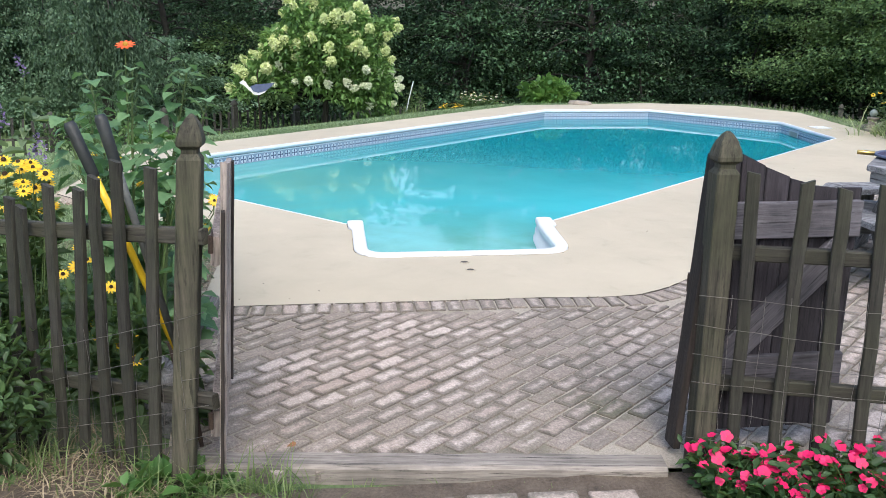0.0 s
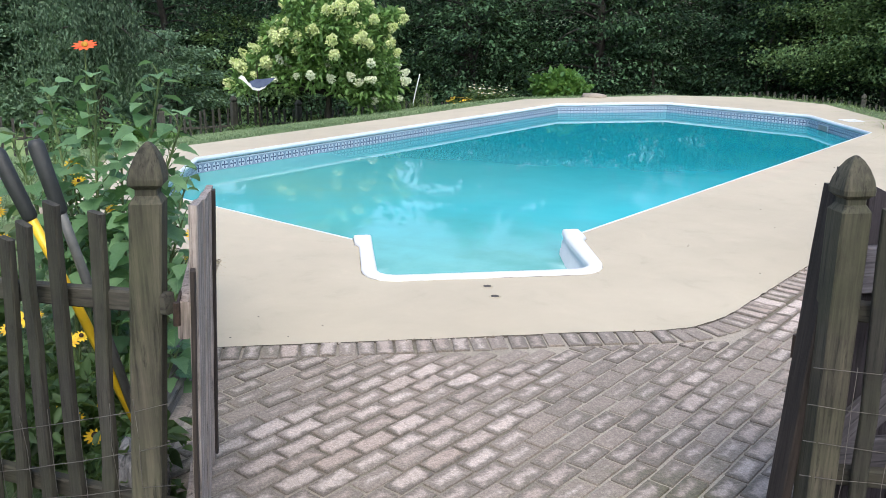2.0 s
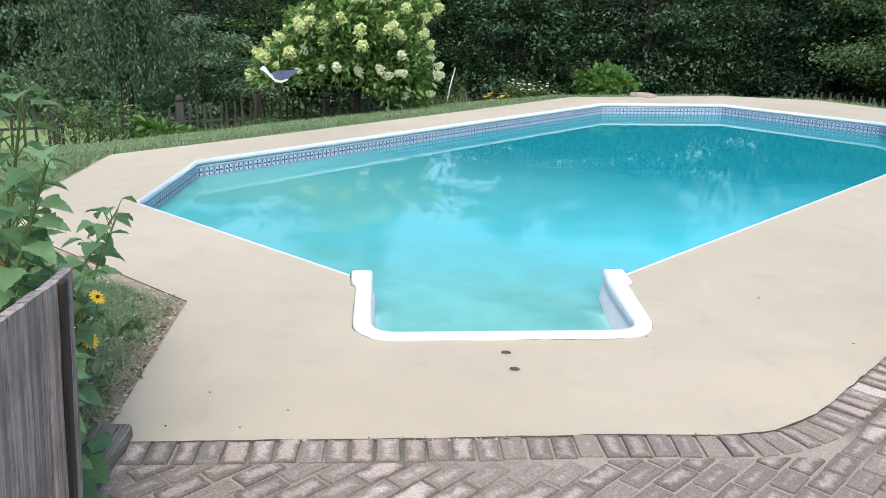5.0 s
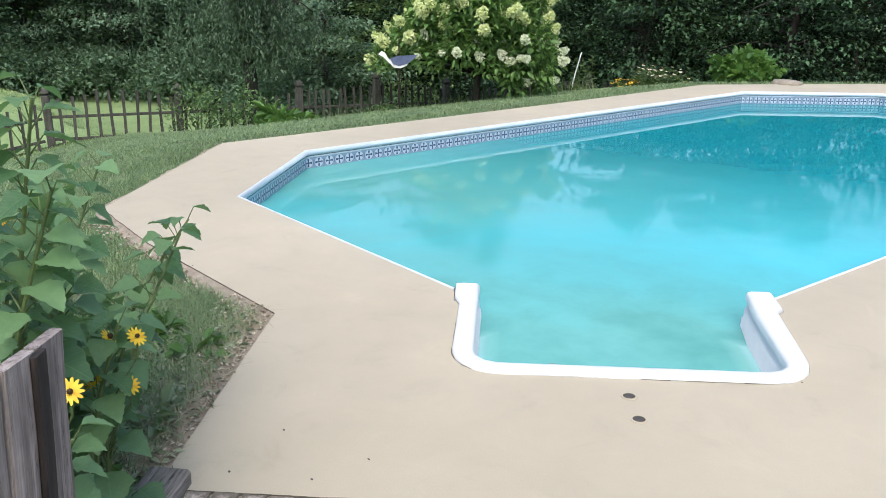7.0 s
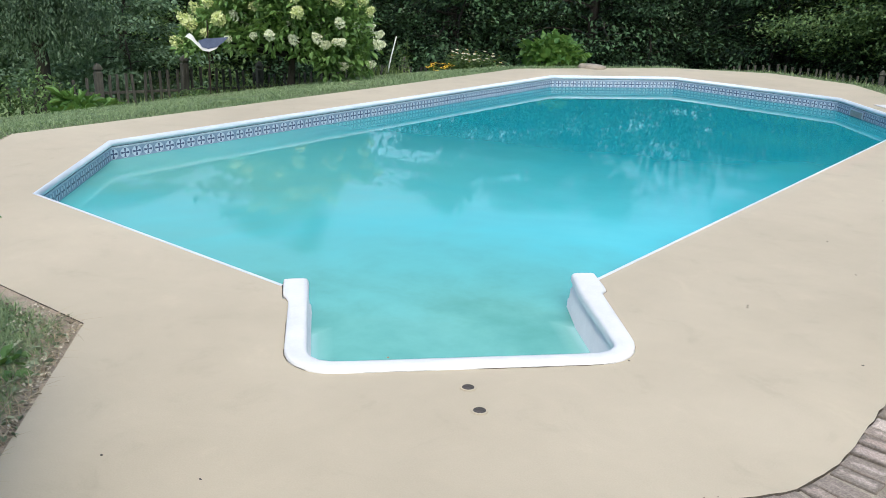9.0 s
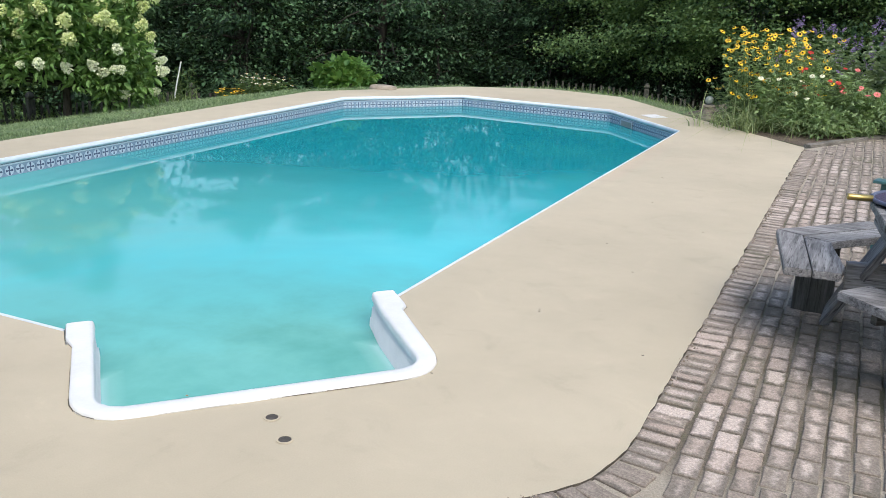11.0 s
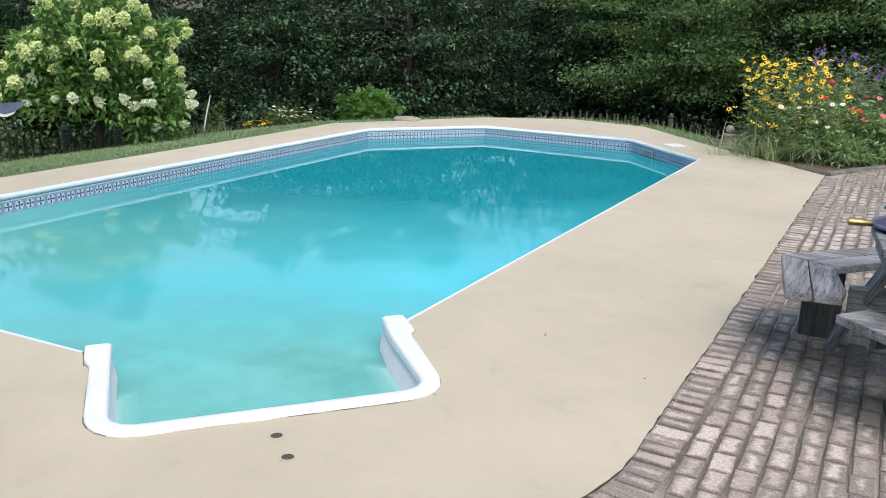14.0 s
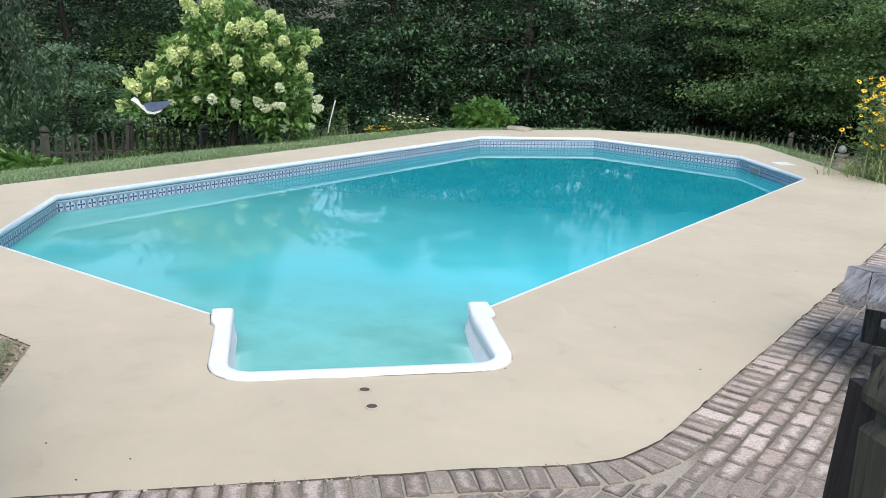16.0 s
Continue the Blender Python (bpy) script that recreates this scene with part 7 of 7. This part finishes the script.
M["wilted"] = leafy("wilted_leaves", (0.17, 0.22, 0.13), (0.40, 0.45, 0.31), 0.2, 0.7, glow=0.1)
M["litter"] = leafy("dry_leaf_litter", (0.22, 0.18, 0.13), (0.62, 0.56, 0.46), 0.1, 0.8)
litter("leaf_litter", "pale dry leaf litter on the earth beside the deck", -5.4, -3.97, 2.2, 4.0, 8000, 0.022, M["litter"], 270, 0.09)
litter("leaf_litter", "wilted grey-green weeds in the thin grass", -5.2, -3.9, 2.2, 3.8, 900, 0.045, M["wilted"], 271, 0.40)
rl = np.random.default_rng(272)
lx, ly = rl.uniform(-5.2, -3.97, 5200), rl.uniform(2.3, 3.9, 5200)
ld = away(lx, ly, DECK)
ok = ~inside(lx, ly, DECK) & (ld > 0.012) & (rl.uniform(0, 1, 5200) < np.exp(-ld / 0.14))
blades("dry_straw", "dry cut grass strewn on the earth beside the deck", "grass", np.column_stack([lx[ok], ly[ok], gz(lx[ok], ly[ok]) + 0.02]), 0.05, 0.003, M["straw"], 273, 2.2, "stuff", 2)
blades("lawn_grass", "tufts of longer grass in the corner of the deck", "grass", lawn_points(15000, (-5.6, -3.78, 2.2, 3.85), 274, 0.09), 0.075, 0.0045, M["grass"], 274, 1.1, "stuff", 3)
M["soil"] = speckled("bare_soil", (0.18, 0.145, 0.108), (0.48, 0.41, 0.32), 16.0, 90.0, 0.95, 0.9, 0.45)
earth_strip()
rw = random.Random(231)
for k in range(34):
    wx, wy = rw.uniform(-5.3, -3.9), rw.uniform(2.5, 3.5)
    if inside([wx], [wy], DECK)[0] or away([wx], [wy], DECK)[0] < 0.20:
        continue
    bush("lawn_weed", "low broad-leaved weed in the thin grass", "weeds", wx, wy, (0.12, 0.12, 0.07), 26, 0.07, M["grey_leaf" if k % 3 else "sun_leaf"], 240 + k, 0, 0.6, 4, "lawn weeds")


# ---- bricks ----
def brick_material():
    m, nt, b = material("old_brick", 0.9)
    info = nt.nodes.new("ShaderNodeObjectInfo").outputs["Random"]
    isl = nt.nodes.new("ShaderNodeNewGeometry").outputs["Random Per Island"]
    rndv = calc(nt, "FRACT", calc(nt, "ADD", calc(nt, "MULTIPLY", info, 3.7), isl))
    pos, film = grime_field(nt)
    mid = tex(nt, "ShaderNodeTexNoise", pos, Scale=20.0, Detail=3.0, Roughness=0.6)
    fine = tex(nt, "ShaderNodeTexNoise", pos, Scale=110.0, Detail=4.0, Roughness=0.8)
    rnd2 = calc(nt, "FRACT", calc(nt, "MULTIPLY", rndv, 17.3))
    clean = ramp(nt, rndv, [(0.0, (0.36, 0.292, 0.247)), (0.5, (0.445, 0.375, 0.330)), (1.0, (0.53, 0.46, 0.412))])
    clean = mix(nt, mix(nt, 0.6, (0, 0, 0), film), clean, (0.285, 0.25, 0.215))
    dirty = ramp(nt, rnd2, [(0.0, (0.13, 0.112, 0.094)), (0.6, (0.19, 0.166, 0.14)), (1.0, (0.26, 0.222, 0.188))])
    # dirt creeping in from the joints, further on some bricks than on others
    uv = nt.nodes.new("ShaderNodeSeparateXYZ")
    nt.links.new(coords(nt, "UV"), uv.inputs[0])
    ex = calc(nt, "MULTIPLY", calc(nt, "MINIMUM", uv.outputs[0], calc(nt, "SUBTRACT", 1.0, uv.outputs[0])), 2.0)
    ey = calc(nt, "MINIMUM", uv.outputs[1], calc(nt, "SUBTRACT", 1.0, uv.outputs[1]))
    edge = calc(nt, "ADD", calc(nt, "MINIMUM", ex, ey), calc(nt, "MULTIPLY", calc(nt, "SUBTRACT", mid.outputs[0], 0.5), 0.75))
    reach = calc(nt, "ADD", calc(nt, "SUBTRACT", calc(nt, "MULTIPLY", rnd2, 0.34), 0.09), calc(nt, "MULTIPLY", film, 0.20))
    cover = ramp(nt, calc(nt, "SUBTRACT", edge, reach), [(0.0, (0.95, 0.95, 0.95)), (0.10, (0.6, 0.6, 0.6)), (0.26, (0.04, 0.04, 0.04))])
    col = mix(nt, cover, clean, dirty)
    moss = tex(nt, "ShaderNodeTexNoise", pos, Scale=1.1, Detail=5.0, Roughness=0.7)
    col = mix(nt, mix(nt, 1.0, ramp(nt, moss.outputs[0], [(0.55, (0, 0, 0)), (0.68, (0.7, 0.7, 0.7))]), cover, "MULTIPLY"), col, (0.085, 0.088, 0.045))
    speck = ramp(nt, fine.outputs[0], [(0.33, (0.4, 0.4, 0.4)), (0.5, (0.97, 0.97, 0.97)), (0.66, (1.7, 1.7, 1.7))])
    col = mix(nt, 0.6, col, mix(nt, 1.0, col, speck, "MULTIPLY"))
    col = mix(nt, dark_patches(nt, pos), col, (0.075, 0.068, 0.052))
    nt.links.new(col, b.inputs["Base Color"])
    bump(nt, b, mix(nt, 0.6, mid.outputs[0], fine.outputs[0]), 0.9, 0.004)
    return m


M["brick"] = brick_material()


def clip_poly(poly, n, c):
    """Keeps the part of a convex outline where n.p >= c."""
    out = []
    for i, p in enumerate(poly):
        q = poly[(i + 1) % len(poly)]
        dp, dq = p.dot(n) - c, q.dot(n) - c
        if dp >= 0:
            out.append(p)
        if dp * dq < 0:
            out.append(p.lerp(q, dp / (dp - dq)))
    return out


def brick_shape(poly, frame_u, frame_o, size):
    """Top and sides of a brick with worn edges over a convex outline; UV over the whole brick."""
    c = sum(poly, Vector((0, 0))) / len(poly)
    worn = []
    for i, p in enumerate(poly):
        for o in (poly[i - 1], poly[(i + 1) % len(poly)]):
            worn.append(p.lerp(o, min(0.2, 0.004 / max(0.01, (o - p).length))))
        o = poly[(i + 1) % len(poly)]
        if (o - p).length > 0.05:
            k = 0.35 + 0.3 * abs(noise.noise(Vector((c.x * 31, c.y * 31, i * 7.7))))
            m = p.lerp(o, k)
            worn.append(m + (c - m).normalized() * (0.0012 + 0.003 * noise.noise(Vector((p.x * 37, p.y * 37, i * 3.1)))))
    poly = worn
    k = len(poly)
    V = [(p.x, p.y, -0.04) for p in poly] + [(p.x, p.y, -0.003) for p in poly]
    for p in poly:
        q = p + (c - p).normalized() * 0.0045
        V.append((q.x, q.y, 0.0))
    F = []
    for i in range(k):
        j = (i + 1) % k
        F += [(i, j, k + j, k + i), (k + i, k + j, 2 * k + j, 2 * k + i)]
    F.append(tuple(range(2 * k, 3 * k)))
    perp = Vector((-frame_u.y, frame_u.x))
    UV = [((Vector(v[:2]) - frame_o).dot(frame_u) / size[0] + 0.5, (Vector(v[:2]) - frame_o).dot(perp) / size[1] + 0.5) for v in V]
    return V, F, UV


def build_bricks():
    rnd = random.Random(220)
    items = []  # outline, long direction, centre, size, z
    Wd, Ln, J, JW = 0.087, 0.175, 0.011, 0.010
    SL = 0.155  # the soldier course and the bricks beside the pool are shorter
    fa, fb = Vector((-3.80, 2.96)), Vector((-2.24, 4.64))
    fd = (fb - fa).normalized()
    fn = Vector((fd.y, -fd.x))           # out of the deck, towards the gate
    ex = -2.062
    def rect(c, u, size):
        p = Vector((-u.y, u.x))
        a, b = u * size[0] / 2, p * size[1] / 2
        return [c - a - b, c + a - b, c + a + b, c - a + b]
    # soldier course along the deck: front, rounded corner, long side
    path = [Vector(p) for p in (DECK[0], DECK[1], DECK[2], DECK[3], DECK[4], DECK[5], (-2.06, 7.0), (-2.07, 10.4), (-2.07, 12.9))]
    s, i, pos = 0.05, 0, None
    lens = [0.0]
    for a, b in zip(path, path[1:]):
        lens.append(lens[-1] + (b - a).length)
    while s < lens[-1] - 0.05:
        while lens[i + 1] < s:
            i += 1
        t = (s - lens[i]) / (lens[i + 1] - lens[i])
        p = path[i].lerp(path[i + 1], t)
        d0 = (path[i + 1] - path[i]).normalized()
        nxt = (path[min(i + 2, len(path) - 1)] - path[i + 1])
        prv = (path[i] - path[max(i - 1, 0)])
        if nxt.length > 0 and t > 0.5:
            d0 = d0.lerp(nxt.normalized(), (t - 0.5) * 1.0).normalized()
        elif prv.length > 0 and t < 0.5:
            d0 = d0.lerp(prv.normalized(), (0.5 - t) * 1.0).normalized()
        out = Vector((d0.y, -d0.x))
        u = (out + d0 * rnd.uniform(-0.05, 0.05) * (1 if s < 4.0 else 2.2)).normalized()
        width = rnd.uniform(0.078, 0.086) if s < 2.3 else rnd.uniform(0.062, 0.092)
        c = p + out * (SL / 2 + 0.001 + rnd.uniform(-0.006, 0.006))
        items.append((rect(c, u, (SL, width)), u, c, (SL, width), rnd.uniform(-0.004, 0.001)))
        s += width + rnd.uniform(0.008, 0.016)
    # field: courses along y, staggered
    U = Vector((-0.006, 1.0)).normalized()
    P = Vector((U.y, -U.x))
    lf0, lf1 = Vector((-3.70, 2.97)), Vector((-2.87, 2.14))
    ln = Vector((-(lf1 - lf0).y, (lf1 - lf0).x)).normalized()
    if ln.dot(Vector((-2, 4)) - lf0) < 0:
        ln = -ln
    off = 0.166
    x = -1.900 + 0.006 * 6.5 + Wd / 2 + 0.006 - 23 * (Wd + JW)
    col = 0
    while x < 4.6:
        y = 1.0 + (0.5 if col % 2 else 0.0) * (Ln + J) + rnd.uniform(-0.02, 0.02)
        while y < 16.4:
            size = (Ln if y < 4.5 else 0.150, Wd)
            c = U * y + P * (x + rnd.uniform(-0.004, 0.004))
            y += (Ln + (0.150 if y + Ln > 4.5 else Ln)) / 2 + J if y < 4.5 else 0.150 + J
            if c.x > 0.6 and c.y < 4.5:
                continue
            # bed and gate limits
            if (c - GATE_L).dot(Vector((GDIR.y, -GDIR.x))) > -0.10 and c.y < 6:
                continue
            if c.x > -2.05 and (c.x + 2.05) * 3.28 - (c.y - 12.95) * 1.85 < 0.10:
                continue
            if (c - lf0).dot(ln) < 0.03:
                continue
            df, de = (c - fa).dot(fn) - off, c.x - (ex + off)
            if max(df, de) < -0.08 or (c.y > 4.95 and de < -0.04) or (df < de and c.y < 4.4 and df < -0.06):
                continue
            u = (U + Vector((rnd.uniform(-0.03, 0.03), 0))).normalized()
            q = rect(c, u, (size[0] + rnd.uniform(-0.008, 0.002), Wd + rnd.uniform(-0.006, 0.002)))
            if min((p - fa).dot(fn) for p in q) < off and min(p.x for p in q) < ex + off:
                q = clip_poly(q, fn, fa.dot(fn) + off) if df > de else clip_poly(q, Vector((1, 0)), ex + off)
                if len(q) < 3:
                    continue
                a = abs(sum(q[k].x * q[(k + 1) % len(q)].y - q[(k + 1) % len(q)].x * q[k].y for k in range(len(q)))) / 2
                if a < 0.003:
                    continue
            items.append((q, u, c, size, rnd.uniform(-0.002, 0.002) - 0.004))
        x += Wd + JW
        col += 1
    # border course beside the edging timber
    bd = (lf1 - lf0).normalized()
    for k in range(6):
        c = lf0 + bd * (0.10 + 0.186 * k) - ln * 0.045
        items.append((rect(c, bd, (Ln, Wd)), bd, c, (Ln, Wd), -0.0095))
    # path outside the threshold
    g = Vector((GDIR.y, -GDIR.x))
    for r in range(4):
        for k in range(-3, 9):
            c = GATE_L + g * (0.225 + 0.11 * r) + GDIR * (0.55 + 0.215 * k + 0.1 * (r % 2))
            if 0.45 < (c - GATE_L).dot(GDIR) < 1.62:
                u = (GDIR + g * rnd.uniform(-0.05, 0.05)).normalized()
                items.append((rect(c, u, (Ln, Wd + 0.01)), u, c, (Ln, Wd), -0.006 + rnd.uniform(-0.006, 0.006)))
    patio = bpy.data.objects["patio"]
    # the bricks before the gateway and along the deck's near corner are single pieces
    order = sorted(items, key=lambda it: (it[2] - Vector((-2.0, 3.7))).length)
    shared = {}
    V, F, UV = [], [], []
    for idx, (q, u, c, size, z) in enumerate(order):
        if idx < 300:
            turn = math.atan2(u.y, u.x)
            loc = [Vector(((p - c).dot(u), (p - c).dot(Vector((-u.y, u.x))))) for p in q]
            if len(q) == 4 and size == (Ln, Wd) and (loc[2] - loc[0]).length > 0.18:
                key = rnd.randrange(6)
                if key not in shared:
                    rr = random.Random(key)
                    w2, l2 = Wd + rr.uniform(-0.003, 0.001), Ln + rr.uniform(-0.004, 0.001)
                    shared[key] = [Vector((-l2 / 2, -w2 / 2)), Vector((l2 / 2, -w2 / 2)), Vector((l2 / 2, w2 / 2)), Vector((-l2 / 2, w2 / 2))]
                    shared[key] = make_brick(shared[key])
                me = shared[key]
            else:
                me = make_brick(loc)
            ob = link_mesh("brick", me, M["brick"], patio)
            ob.matrix_basis = Matrix.Translation((c.x, c.y, z)) @ pose(0, 0, 0, rnd.uniform(-0.6, 0.6), rnd.uniform(-0.5, 0.5), math.degrees(turn))
        else:
            v, f, t = brick_shape(q, u, c, size)
            b0 = len(V)
            tx, ty = rnd.uniform(-0.016, 0.016), rnd.uniform(-0.016, 0.016)
            V += [(a, b, h + z + (a - c.x) * tx + (b - c.y) * ty) for a, b, h in v]
            F += [tuple(b0 + k for k in ff) for ff in f]
            UV += t
    me = bpy.data.meshes.new("paving")
    me.from_pydata(V, [], F)
    set_uv(me, UV)
    ob = link_mesh("paving", me, M["brick"], patio)
    tagged(ob, kind="stuff")


def set_uv(me, UV):
    lay = me.uv_layers.new(name="UVMap")
    idx = np.zeros(len(me.loops), dtype=np.int32)
    me.loops.foreach_get("vertex_index", idx)
    lay.data.foreach_set("uv", np.asarray(UV, dtype=np.float32)[idx].ravel())


def make_brick(loc):
    v, f, t = brick_shape(loc, Vector((1, 0)), Vector((0, 0)), (0.172, 0.086))
    me = bpy.data.meshes.new("brick")
    me.from_pydata(v, [], f)
    set_uv(me, t)
    return me


def build_patio_bed():
    poly = [(-2.42, 1.78), (-1.06, 3.0), (-0.6, 3.5), (0.62, 4.42), (3.6, 4.42), (3.6, 16.5), (-0.35, 16.5), (-2.0, 13.0)] + DECK[8::-1] + [(-3.90, 2.90), (-3.60, 2.62)]
    bm = bmesh.new()
    f = bm.faces.new([bm.verts.new((x, y, -0.0118)) for x, y in poly])
    bmesh.ops.triangulate(bm, faces=bm.faces)
    for f in bm.faces:
        f.normal_update()
        if f.normal.z < 0:
            f.normal_flip()
    tagged(part("patio", bm, M["sand"]), "weathered brick patio with sandy joints", "patio", kind="structure")


def outer_earth():
    """Trodden earth outside the threshold timber."""
    g = Vector((GDIR.y, -GDIR.x))
    rnd = random.Random(260)
    V, F = [], []
    nu, nv = 40, 22
    for i in range(nu + 1):
        for j in range(nv + 1):
            u = -1.4 + 4.6 * i / nu
            g0 = 0.07 - 0.75 * float(ease(-0.05, -0.35, u))
            p = GATE_L + GDIR * u + g * (g0 + (2.47 - g0) * j / nv)
            rimd = min(i, nu - i, (nv - j) * 1.2, j + (9.0 if u > -0.1 else 0.0)) + 3.0 * noise.noise(Vector((p.x * 2.2, p.y * 2.2, 3.0)))
            V.append((p.x, p.y, float(gz(p.x, p.y)) - 0.04 + 0.082 * float(ease(0.5, 4.0, rimd)) + rnd.uniform(-0.006, 0.006)))
    for i in range(nu):
        for j in range(nv):
            a = i * (nv + 1) + j
            F.append((a, a + nv + 1, a + nv + 2, a + 1))
    tagged(raw("earth_path", V, F, M["dark_soil"], smooth=True), "trodden bare earth before the gateway", "earth", kind="structure")


outer_earth()


def bed_soil():
    rnd = random.Random(280)
    poly = []
    corners = [Vector(p) for p in ((-2.03, 13.0), (-0.2, 16.25), (1.2, 18.4), (-1.5, 19.0), (-3.6, 17.2), (-3.95, 15.25), (-3.46, 14.60))]
    for p, q in zip(corners, corners[1:] + corners[:1]):
        for k in range(8):
            r = p.lerp(q, k / 8)
            poly.append((r.x + rnd.uniform(-0.03, 0.03), r.y + rnd.uniform(-0.03, 0.03)))
    bm = bmesh.new()
    bm.faces.new([bm.verts.new((x, y, -0.012)) for x, y in poly])
    bmesh.ops.triangulate(bm, faces=bm.faces)
    for f in bm.faces:
        f.normal_update()
        if f.normal.z < 0:
            f.normal_flip()
    tagged(part("bed_soil", bm, M["dark_soil"]), "dark bare soil of the flower bed", "soil", kind="structure")


bed_soil()
build_patio_bed()
build_bricks()
